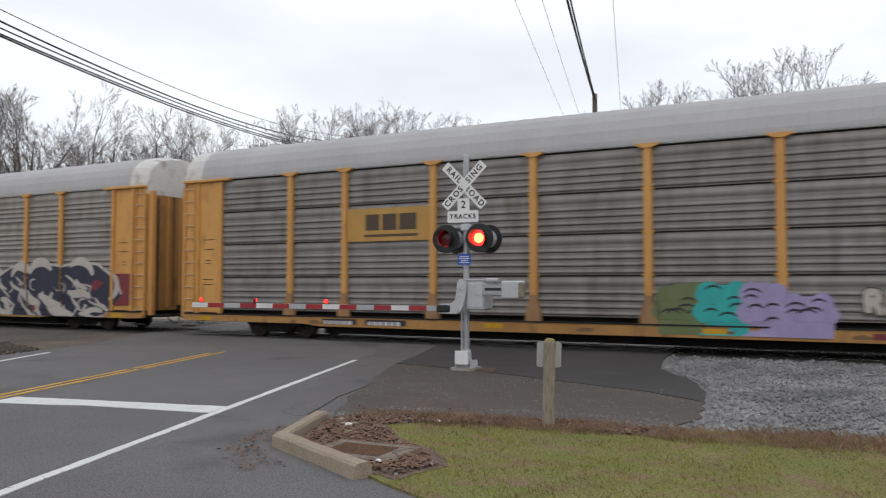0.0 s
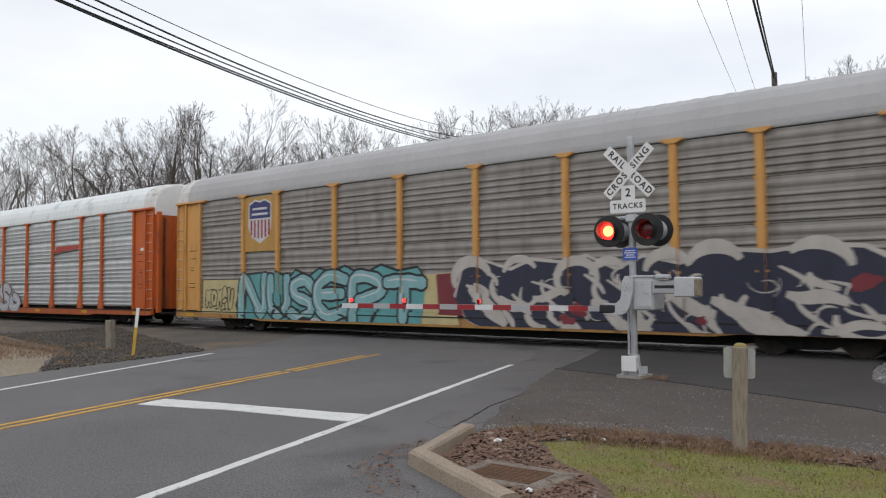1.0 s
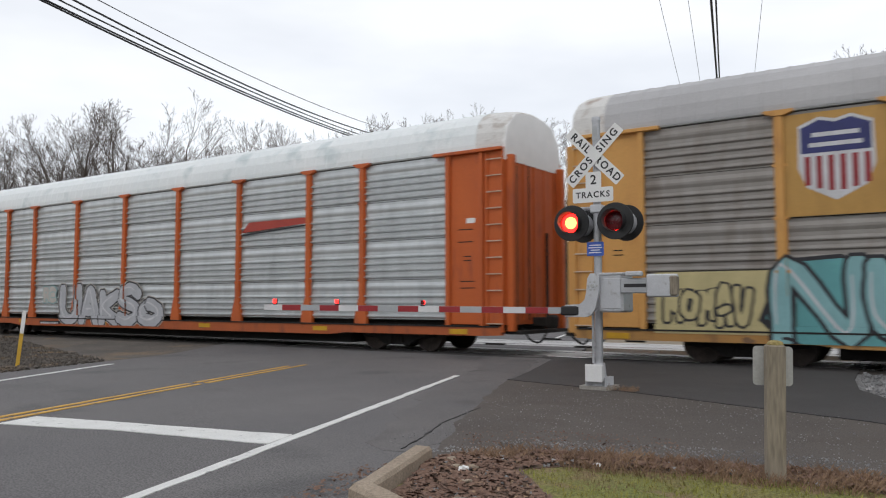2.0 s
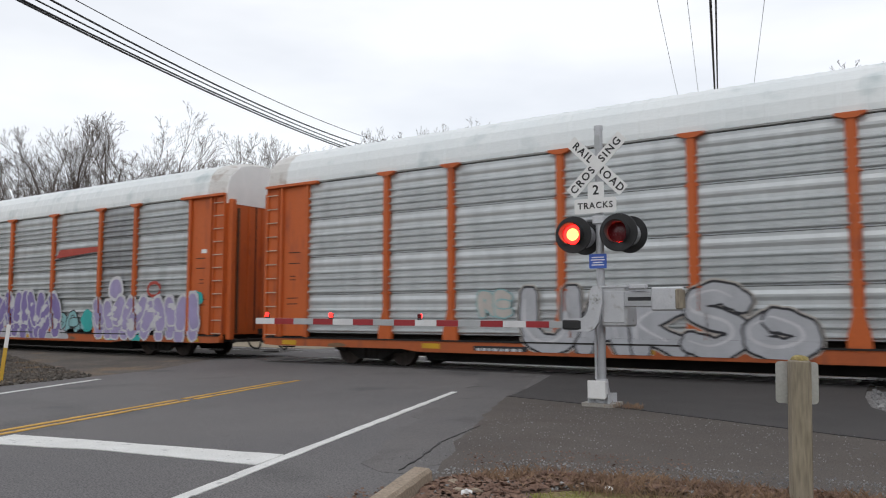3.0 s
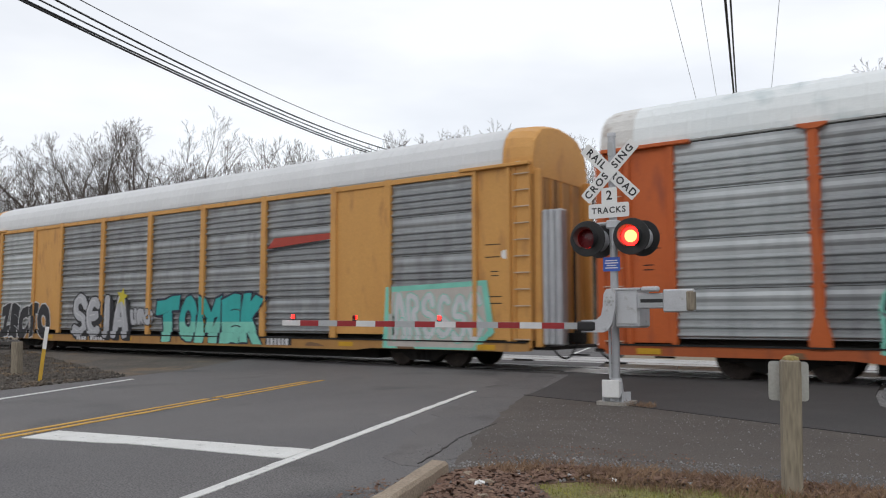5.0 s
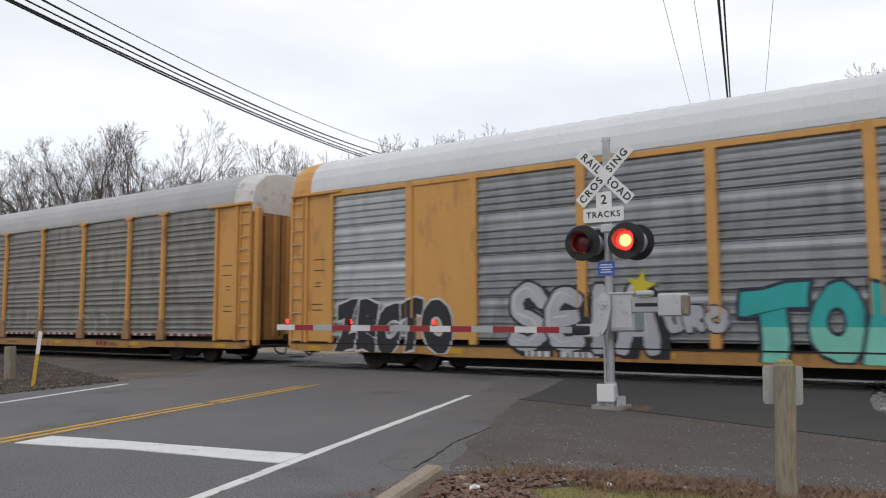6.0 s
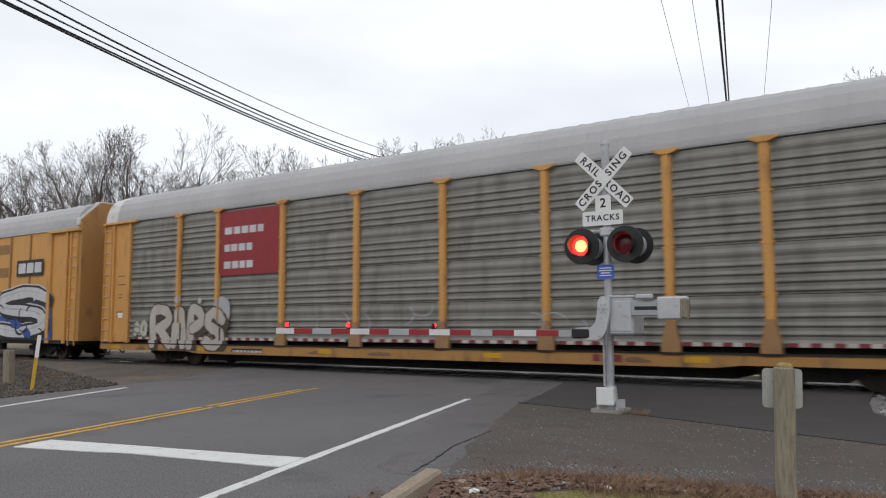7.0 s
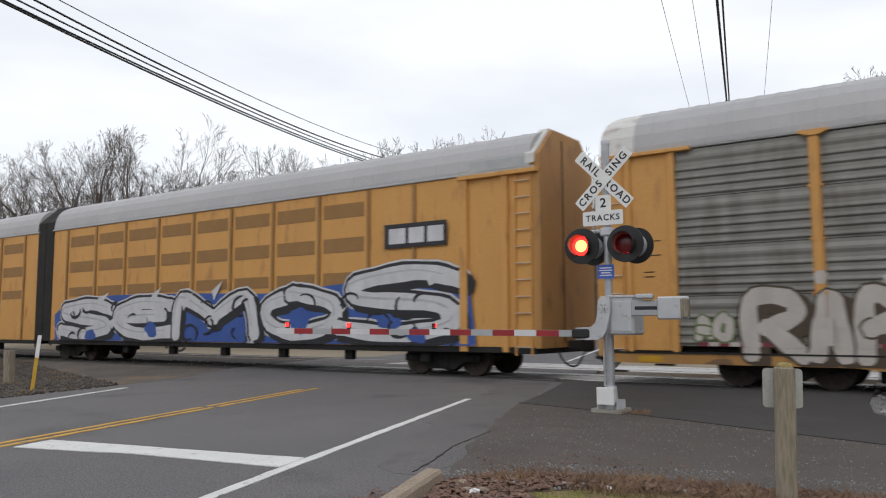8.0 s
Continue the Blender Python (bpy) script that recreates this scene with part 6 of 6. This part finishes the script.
def graffiti_cd():
    c = car_c
    xs = (-5.25, -3.9, -2.75, -1.6, -0.45, 0.75)
    piece(c, [(k, a - 0.10, b + 0.10, 0.42, (1.92 if q < 4 else 1.5) - 0.12 * (q % 3)) for q, (k, a, b) in enumerate(zip("UAKSO", xs, xs[1:]))], 0.40, P["silver"], P["black"], 0.0, 0.05, halo=P["off_white"], line=P["white"], seed=41, label="pale silver graffiti")
    bubble_row(c, -6.4, -5.5, 1.2, 1.85, 2, P["off_white"], P["pale_turquoise"], 44, 0, 0.03)
    for car in (car_c, car_d, car_e):
        paint_on(car, outline([(4.45, 3.30), (7.08, 3.45), (7.08, 3.62), (4.75, 3.60)]), P["red"], "red slash emblem shape", 0.002)
        paint_on(car, outline([(4.45, 3.20), (7.08, 3.38), (7.08, 3.42), (4.45, 3.26)]), P["black"], "", 0.002)
    d = car_d
    wide = ((-8.15, -7.2), (-7.3, -6.35), (-6.45, -5.5), (-5.6, -4.5))
    for k, (ch, (x0, x1)) in enumerate(zip("STAK", wide)):
        big_letter(d, ch, x0, x1, 0.40 if k != 1 else 0.62, 1.85, P["black"], P["mint"], 0.14, 0.07, 0.002 * k, seed=k)
    fingers(d, -1.75, 4.9, 0.42, 2.22, 13, P["purple"], P["white"], 52, 0.002, 0.46, 0.065)
    paint_on(d, outline([(-3.0, 0.33), (-3.1, 0.75), (-2.2, 1.0), (4.6, 0.7), (5.3, 1.0), (5.6, 0.5), (5.0, 0.34)]), P["silver"], "", 0.0005)
    bubble_row(d, 4.5, 7.0, 0.75, 1.5, 3, P["pale_turquoise"], P["black"], 55, 0.0, 0.04)
    paint_each(d, [blob(6.6, 1.1, 0.4, 0.35, 5), blob(9.4, 0.6, 0.3, 0.2, 6), blob(12.3, 1.8, 0.22, 0.25, 7), blob(8.0, 0.55, 0.25, 0.2, 9)], P["aqua"], "", 0.006)
    fingers(d, 7.0, 12.4, 0.45, 1.98, 10, P["lilac"], P["white"], 61, 0.008, 0.46, 0.06)
    paint_on(d, blob(8.15, 2.15, 0.42, 0.45, 3, 0.1), P["white"], "", 0.001)
    paint_on(d, blob(8.15, 2.15, 0.30, 0.33, 3, 0.1), P["lilac"], "", 0.009)
    paint_on(d, ribbon([(10.2 + 0.32 * math.cos(k * 0.55), 2.1 + 0.22 * math.sin(k * 0.55)) for k in range(12)], 0.1, False), P["red"], "", 0.022)
    for car, x in ((car_c, 12.5), (car_d, 12.5)):
        part("notice_plate", one_box(x - 0.12, x + 0.12, -WALL - 0.006, -WALL - 0.001, 3.15, 3.27), "sign_white", car)
    number_plate(c, -6.5, -5.1, 0.36, 0.58, 9)


def graffiti_e():
    c = car_e
    ends = (-11.7, -10.85, -10.2, -9.4, -8.7, -7.75)
    for k, ch in enumerate("ZECTO"):
        big_letter(c, ch, ends[k] - 0.04, ends[k + 1] + 0.06, 0.42, 1.85, P["black"], P["white"], 0.15, 0.06, 0.002 * k, seed=10 + k)
    xs = (-6.15, -5.2, -4.3, -3.5, -2.6)
    piece(c, [(k, a - 0.05, b + 0.08, 0.55, 2.12 - 0.1 * (q % 2)) for q, (k, a, b) in enumerate(zip("SEIA", xs, xs[1:]))], 0.34, P["silver"], P["black"], 0.0, 0.06, shade=P["black"], line=P["white"], seed=71, label="silver graffiti with black edges")
    star = [(-2.95 + (0.36 if i % 2 == 0 else 0.15) * math.sin(i * math.pi / 5 + 0.2), 2.0 + (0.36 if i % 2 == 0 else 0.15) * math.cos(i * math.pi / 5 + 0.2)) for i in range(10)]
    paint_on(c, outline(star), P["star"], "yellow star", 0.022)
    bubble_row(c, -2.5, -1.2, 1.0, 1.6, 3, P["silver"], P["black"], 77, 0, 0.03)
    # heavy turquoise letters, paler below
    ends = (-0.98, 0.32, 1.25, 2.4, 3.35, 4.55)
    for k, ch in enumerate("TOMEK"):
        big_letter(c, ch, ends[k] - 0.03, ends[k + 1] + 0.05, 0.36, 1.98, P["aqua"], P["navy"], 0.15, 0.07, 0.003 + 0.002 * k, seed=40 + k, low=P["mint"])
    paint_on(c, outline([(9.0, 0.45), (9.1, 2.05), (12.2, 2.15), (12.4, 0.9), (11.9, 0.45)]), P["mint"], "pale green and white painted block", 0.001)
    paint_on(c, outline([(9.16, 0.52), (9.25, 1.92), (12.05, 2.02), (12.22, 0.95), (11.8, 0.52)]), P["off_white"], "", 0.002)
    bubble_row(c, 9.3, 12.1, 0.6, 1.95, 6, P["white"], P["mint"], 79, 0.004, 0.025, fat=0.3)
    number_plate(c, -5.8, -5.0, 0.40, 0.64, 14)
    number_plate(c, -4.9, -3.8, 0.40, 0.64, 15)
    number_plate(c, 4.5, 5.6, 0.36, 0.72, 16)
    part("notice_plate", plate(0.22, 0.22, 0.1, -WALL - 0.006, -WALL - 0.001, 12.7, 2.75), "sign_white", c)


def graffiti_f():
    c = car_f
    xs = (-10.6, -9.35, -8.6, -7.75, -6.8)
    piece(c, [(k, a - 0.04, b + 0.06, 0.50, 1.92 - 0.1 * (q % 2)) for q, (k, a, b) in enumerate(zip("RAPS", xs, xs[1:]))], 0.33, P["off_white"], P["dark_brown"], 0.0, 0.045, shade=P["dark_brown"], seed=83, label="white bubble graffiti")
    paint_each(c, [blob(-9.1, 2.12, 0.13, 0.13, 2, 0.1), blob(-8.0, 2.05, 0.09, 0.09, 4, 0.1)], P["off_white"], "", 0.001)
    bubble_row(c, -11.5, -10.7, 0.9, 1.5, 2, P["off_white"], P["green"], 85, 0, 0.04)
    paint_on(c, blob(-6.9, 1.75, 0.4, 0.4, 5, 0.1), P["silver"], "", 0.002)
    paint_on(c, rect(-7.09, -4.38, 2.80, EAVE - 0.14), P["sign_red"], "red sign panel with white bars", 0.002)
    bars = []
    for z, segs in ((4.18, (0.42, 0.36, 0.36, 0.36, 0.3)), (3.65, (0.3, 0.36, 0.36, 0.3)), (3.12, (0.36, 0.36, 0.3, 0.36))):
        x = -6.85
        for w in segs:
            bars.append(rect(x, x + w * 0.8, z - 0.11, z + 0.11))
            x += w
    paint_each(c, bars, P["white"], "", 0.006)
    rnd = random.Random(9)
    paint_each(c, [ribbon(swirl(rnd, x, 1.55 + 0.3 * math.sin(x), 0.35), 0.03) for x in (-2.6, -2.0, -1.3, 0.2, 0.9, 3.9, 4.4, 5.0, 5.6)], P["silver"], "thin pale scribbles", 0.002)
    number_plate(c, -6.35, -5.0, 0.34, 0.58, 21)
    paint_each(c, [rect(5.45, 5.62, 0.36, 0.62), rect(5.68, 5.85, 0.36, 0.62), rect(5.92, 6.12, 0.36, 0.62)], P["maroon"], "", 0.003)
    part("notice_plate", one_box(-12.5, -12.22, -WALL - 0.006, -WALL - 0.001, 1.55, 1.72), "sign_white", c)


def graffiti_g():
    c, rnd = car_g, random.Random(91)
    ground = [(-10.0, 0.76), (-10.1, 1.7), (-9.0, 2.25), (-6.0, 2.35), (-2.0, 2.3), (1.5, 2.2), (4.8, 2.4), (8.7, 2.3), (8.9, 0.76)]
    def lay(bm, mat, lift, label=""):
        ob = paint_on(c, bm, mat, label, lift, ())
        ob.location.y = 0.036 - 0.056
        return ob
    lay(outline(ground), P["blue"], 0.0, "blue graffiti ground")
    spans = (("S", -9.9, -6.1, 2.22), ("E", -6.3, -2.5, 2.25), ("M", -3.0, 1.5, 2.35), ("O", 1.3, 4.6, 2.38), ("S", 4.3, 8.75, 2.85))
    piece(c, [(kd, x0, x1, 0.80, top) for kd, x0, x1, top in spans], 0.42, P["white"], P["black"], 0.003, 0.085, halo=P["white"], shade=P["black"], line=P["silver"], seed=20, lay=lay)
    # spikes and hooks thrown off the letters, and blue hearts inside them
    spikes = []
    for x, z, dx, dz in ((-7.2, 2.1, 0.7, 0.35), (-6.4, 1.3, 0.8, 0.5), (-4.0, 2.15, 0.5, 0.4), (-2.4, 1.9, 0.6, 0.45), (-0.9, 2.2, 0.5, 0.45), (0.9, 0.8, 0.6, -0.3), (3.9, 1.2, 0.9, 0.6), (7.4, 2.4, 0.9, 0.1), (7.8, 1.5, 0.9, 0.3), (-9.6, 0.8, -0.5, 0.5)):
        spikes.append(outline([(x, z + 0.14), (x + dx, z + dz), (x + 0.12, z - 0.16)]))
    paint_each(c, spikes, P["white"], "", 0.022, lay=lay)
    hearts = [blob(-7.6, 0.95, 0.30, 0.22, 3, 0.3), blob(-4.0, 1.15, 0.34, 0.24, 5, 0.3), blob(2.95, 1.4, 0.36, 0.42, 8, 0.2), blob(6.2, 1.35, 0.40, 0.2, 9, 0.3), blob(7.1, 1.0, 0.3, 0.2, 11, 0.3)]
    paint_each(c, hearts, P["blue"], "", 0.024, lay=lay)
    curls = [ribbon(swirl(rnd, rnd.uniform(-9.5, 8.3), rnd.uniform(0.8, 2.0), rnd.uniform(0.2, 0.4)), rnd.uniform(0.05, 0.12)) for k in range(26)]
    paint_each(c, curls, P["black"], "", 0.027, lay=lay)
    lay(rect(6.05, 8.05, 3.25, 3.88), P["black"], 0.001, "black sign with white block shapes")
    paint_each(c, [rect(6.2, 6.75, 3.36, 3.76), rect(6.85, 7.35, 3.36, 3.76), rect(7.45, 7.95, 3.36, 3.76)], P["white"], lift=0.005, lay=lay)
    # white blocks on the second unit
    for k in range(5):
        part("painted_mark", rect(7.6 - k * 1.87 - 1.3, 7.6 - k * 1.87, 2.0, 2.28), P["off_white"], car_h, at=pose(0, -WALL - 0.004, 0))


graffiti_a()
graffiti_b()
graffiti_cd()
graffiti_e()
graffiti_f()
graffiti_g()
stains()


# ---- loose stuff on the ground ----
def inside(x, y, pts):
    hit, j = False, len(pts) - 1
    for i in range(len(pts)):
        (xi, yi), (xj, yj) = pts[i], pts[j]
        if (yi > y) != (yj > y) and x < (xj - xi) * (y - yi) / (yj - yi) + xi:
            hit = not hit
        j = i
    return hit


def scatter_stones(name, region, count, smin, smax, seed, label, lift=0.0, mat="stone"):
    """Crushed stones as one mesh of uneven six-sided lumps."""
    rnd = random.Random(seed)
    xs, ys = [p[0] for p in region], [p[1] for p in region]
    verts, faces = [], []
    lump = [(-1, 0, 0), (1, 0, 0), (0, -1, 0), (0, 1, 0), (0, 0, -1), (0, 0, 1)]
    tri = [(0, 2, 5), (2, 1, 5), (1, 3, 5), (3, 0, 5), (2, 0, 4), (1, 2, 4), (3, 1, 4), (0, 3, 4)]
    made = 0
    while made < count:
        x, y = rnd.uniform(min(xs), max(xs)), rnd.uniform(min(ys), max(ys))
        if not inside(x, y, region):
            continue
        made += 1
        s = rnd.uniform(smin, smax) * (1.6 if rnd.random() < 0.06 else 1)
        q = Euler((rnd.uniform(0, 6), rnd.uniform(0, 6), rnd.uniform(0, 6))).to_matrix()
        b = len(verts)
        for v in lump:
            p = q @ Vector((v[0] * s * rnd.uniform(0.7, 1.2), v[1] * s * rnd.uniform(0.6, 1.1), v[2] * s * rnd.uniform(0.5, 0.9)))
            verts.append((x + p.x, y + p.y, rise(y) + lift + s * 0.2 + p.z))
        faces += [(a + b, c + b, d + b) for a, c, d in tri]
    me = bpy.data.meshes.new(name)
    me.from_pydata(verts, [], faces)
    me.materials.append(M[mat])
    return tagged(new(name, me), label, "stones", kind="stuff")


def scatter_blades(name, region, count, hmin, hmax, seed, mat, label, lean=0.5, wide=0.006):
    rnd = random.Random(seed)
    xs, ys = [p[0] for p in region], [p[1] for p in region]
    verts, faces = [], []
    made = 0
    while made < count:
        x, y = rnd.uniform(min(xs), max(xs)), rnd.uniform(min(ys), max(ys))
        if not inside(x, y, region) or noise.noise((x * 1.7, y * 1.7, seed)) < rnd.uniform(-0.6, 0.25):
            continue
        made += 1
        h, a = rnd.uniform(hmin, hmax), rnd.uniform(0, 6.28)
        dx, dy = math.cos(a), math.sin(a)
        k = rnd.uniform(0.1, lean)
        b = len(verts)
        verts += [(x - dy * wide, y + dx * wide, 0.02), (x + dy * wide, y - dx * wide, 0.02), (x + dx * h * k * 0.5 - dy * wide * 0.7, y + dy * h * k * 0.5 + dx * wide * 0.7, 0.02 + h * 0.65),
                  (x + dx * h * k, y + dy * h * k, 0.02 + h)]
        faces += [(b, b + 1, b + 2), (b + 1, b + 3, b + 2)]
    me = bpy.data.meshes.new(name)
    me.from_pydata(verts, [], faces)
    me.materials.append(M[mat])
    return tagged(new(name, me), label, "grass", kind="stuff")


def scatter_leaves(name, region, count, seed, label, size=(0.02, 0.05), mat="leaf_dead", lift=0.035):
    rnd = random.Random(seed)
    xs, ys = [p[0] for p in region], [p[1] for p in region]
    verts, faces = [], []
    made = 0
    while made < count:
        x, y = rnd.uniform(min(xs), max(xs)), rnd.uniform(min(ys), max(ys))
        if not inside(x, y, region) or abs(x - 2.69) < 0.45 and abs(y + 7.76) < 0.34 and rnd.random() < 0.93:
            continue
        made += 1
        s = rnd.uniform(*size)
        q = Euler((rnd.uniform(-0.7, 0.7), rnd.uniform(-0.7, 0.7), rnd.uniform(0, 6.28))).to_matrix()
        b = len(verts)
        for px, py, pz in ((-1, 0, 0), (-0.2, -0.55, 0.25), (1, 0, 0.1), (-0.1, 0.5, 0.3)):
            p = q @ Vector((px * s, py * s, pz * s))
            verts.append((x + p.x, y + p.y, lift + abs(p.z) + rnd.uniform(0, 0.012)))
        faces += [(b, b + 1, b + 2), (b, b + 2, b + 3)]
    me = bpy.data.meshes.new(name)
    me.from_pydata(verts, [], faces)
    me.materials.append(M[mat])
    return tagged(new(name, me), label, "leaves", kind="stuff")


def build_litter():
    near = [(5.15, -4.9), (5.45, -3.9), (5.25, -2.3), (5.1, -1.2), (4.6, 0.3), (3.7, 1.8), (3.5, 2.9), (3.4, 3.7), (14, 3.7), (14, -3.8), (9, -4.2), (6.5, -4.5)]
    scatter_stones("ballast_stone", near, 9000, 0.022, 0.05, 1, "loose grey and pale crushed ballast stones")
    band = [(3.3, 4.9), (14, 4.9), (14, 7.0), (3.3, 7.0)]
    scatter_stones("ballast_stone", band, 1500, 0.03, 0.05, 2, "grey ballast stones between the rails", -0.03)
    left = [road_xy(11.75, -2.4), road_xy(11.75, 3.2), (-26, 3.6), (-26, -1.0), (-16, -3.0)]
    scatter_stones("ballast_stone", left, 5000, 0.03, 0.06, 3, "brownish ballast stones beside the road", mat="gravel_brown")
    shoulder = [(1.1, -6.1), (1.75, -5.42), (4.1, -5.05), (5.0, -5.1), (5.3, -4.1), (3.0, -4.3), (1.3, -4.9), (0.7, -5.9)]
    scatter_stones("grit", shoulder, 1400, 0.006, 0.016, 4, "loose grit and pebbles on the shoulder", 0.006)
    wide = [(0.3, -5.9), (1.5, -4.9), (5.4, -4.0), (5.3, -1.5), (0.4, -0.3), (-1.2, -0.2)]
    scatter_stones("grit", wide, 1300, 0.004, 0.012, 5, "scattered grit on the old asphalt", 0.006)
    bed = [(1.27, -6.5), (1.82, -7.7), (2.9, -8.25), (3.5, -8.45), (3.65, -7.9), (3.1, -7.3), (2.6, -6.95), (2.0, -6.3), (2.3, -5.9), (3.6, -5.55), (5.0, -5.5), (5.0, -5.1), (4.13, -5.02), (3.0, -5.2), (1.85, -5.5), (1.25, -6.1)]
    scatter_leaves("dead_leaf", bed, 3800, 6, "brown dead leaves lying on bare soil")
    scatter_leaves("pale_leaf", bed, 700, 7, "pale dry leaves and straw on the soil", (0.015, 0.04), "straw")
    scatter_leaves("gutter_leaf", [(1.0, -6.6), (1.5, -8.0), (2.4, -8.6), (2.0, -8.9), (1.2, -8.3), (0.75, -6.9)], 260, 8, "dead leaves along the kerb", (0.015, 0.035), "leaf_dead", 0.012)
    scatter_leaves("leaf_crumb", [(0.6, -4.9), (1.5, -4.2), (2.6, -4.1), (2.9, -4.6), (1.9, -5.2), (1.0, -5.6)], 420, 18, "reddish leaf crumbs on the old asphalt", (0.008, 0.022), "leaf_dead", 0.012)
    scatter_stones("pebble", bed, 240, 0.012, 0.035, 9, "small stones in the soil bed", 0.03)
    lawn = [(2.05, -6.3), (2.4, -5.95), (3.6, -5.5), (5.5, -5.35), (8.5, -4.7), (14, -4.6), (14, -12.3), (8, -10.6), (3.5, -8.7), (3.75, -7.9), (3.2, -7.25), (2.6, -6.9)]
    scatter_blades("grass_blade", lawn, 52000, 0.012, 0.042, 10, "grass_blade", "short patchy green and tan winter grass", 0.9, 0.004)
    edge = [(1.25, -6.1), (1.8, -5.42), (3.0, -5.17), (4.13, -5.0), (5.1, -5.02), (6.5, -4.5), (9.5, -4.2), (9.5, -5.0), (6.0, -5.6), (4.0, -5.75), (2.4, -6.1)]
    scatter_blades("dry_grass", edge, 9000, 0.03, 0.11, 11, "straw", "dry reddish grass along the asphalt edge", 1.2, 0.003)
    scatter_blades("weed", [(0.15, 0.05), (0.75, -0.05), (0.8, -0.35), (0.2, -0.3)], 220, 0.02, 0.09, 12, "straw", "dry weeds at the mast foot", 1.0, 0.003)
    far_left = [(-13, -4.2), (-16, -3.1), (-28, -1.6), (-34, -3.5), (-24, -7), (-14, -6.5)]
    scatter_blades("far_grass", far_left, 7000, 0.05, 0.2, 13, "straw", "dry tan grass beyond the road", 1.0, 0.006)
    # white litter
    rnd = random.Random(3)
    for x, y, r in ((1.72, -6.62, 0.045), (2.55, -5.85, 0.03), (3.1, -8.1, 0.03)):
        bm = bmesh.new()
        bmesh.ops.create_icosphere(bm, subdivisions=2, radius=r, matrix=Matrix.Translation((x, y, 0.035 + r * 0.45)) @ Matrix.Diagonal((1.2, 0.9, 0.6, 1)))
        for v in bm.verts:
            v.co += noise.noise_vector(v.co * 25) * r * 0.5
        tagged(part("crumpled_paper", bm, "sign_white"), "crumpled white paper scrap among dead leaves", "litter")
    for i in range(4):
        x, y = rnd.uniform(1.4, 2.3), rnd.uniform(-7.0, -6.2)
        bm = bmesh.new()
        bmesh.ops.create_icosphere(bm, subdivisions=2, radius=0.045)
        for v in bm.verts:
            v.co = Vector((v.co.x * 1.3, v.co.y, v.co.z * 0.6)) + noise.noise_vector(v.co * 14 + Vector((i, 0, 0))) * 0.025
        ob = part("rock", bm, "concrete", at=pose(x, y, 0.05, 0, 0, 50 * i))
        tagged(ob, "small grey rock in the soil bed", "rock", "rocks in the soil bed")


build_litter()


# ---- what moves: the train rolls past, its wheels turn, the lamps change over ----
def motions():
    steps = [i * 0.5 for i in range(17)]
    for car, centre in CARS:
        walk(car, [(t, pose(centre + SPEED * t - 0.3 * max(0.0, 1 - t / 4.0), TRACK_Y, RAIL_Z)) for t in steps])
    # wheel sets roll without slipping
    turn = math.degrees(SPEED / FPS / 0.42)
    for w in WHEELS:
        p = w.matrix_basis.translation.copy()
        walk(w, [(i / FPS, pose(p.x, p.y, p.z, 0, (turn * i) % 360, 0)) for i in range(241)])
    # lamps: the lit face of each lens turns to the front for its half of the beat
    change = [(0.42, "left"), (1.08, "right"), (1.66, "left"), (2.28, "right"), (2.90, "left"), (3.565, "right"), (4.12, "left"), (4.74, "right"),
              (5.36, "left"), (5.95, "right"), (6.58, "left"), (7.20, "right"), (7.82, "left")]
    for lens, which in LENSES:
        x, y, z = lens.matrix_basis.translation
        turn = 0 if which == "right" else 180
        rows = [(0.0, turn)]
        for t, lit in change:
            rows.append((t - 0.067, turn))
            rows += [(t - 0.034, turn + 60), (t, turn + 120), (t + 0.034, turn + 180)]
            turn += 180
        rows.append((8.0, turn))
        walk(lens, [(t, pose(x, y, z, 0, 0, a)) for t, a in rows])


motions()
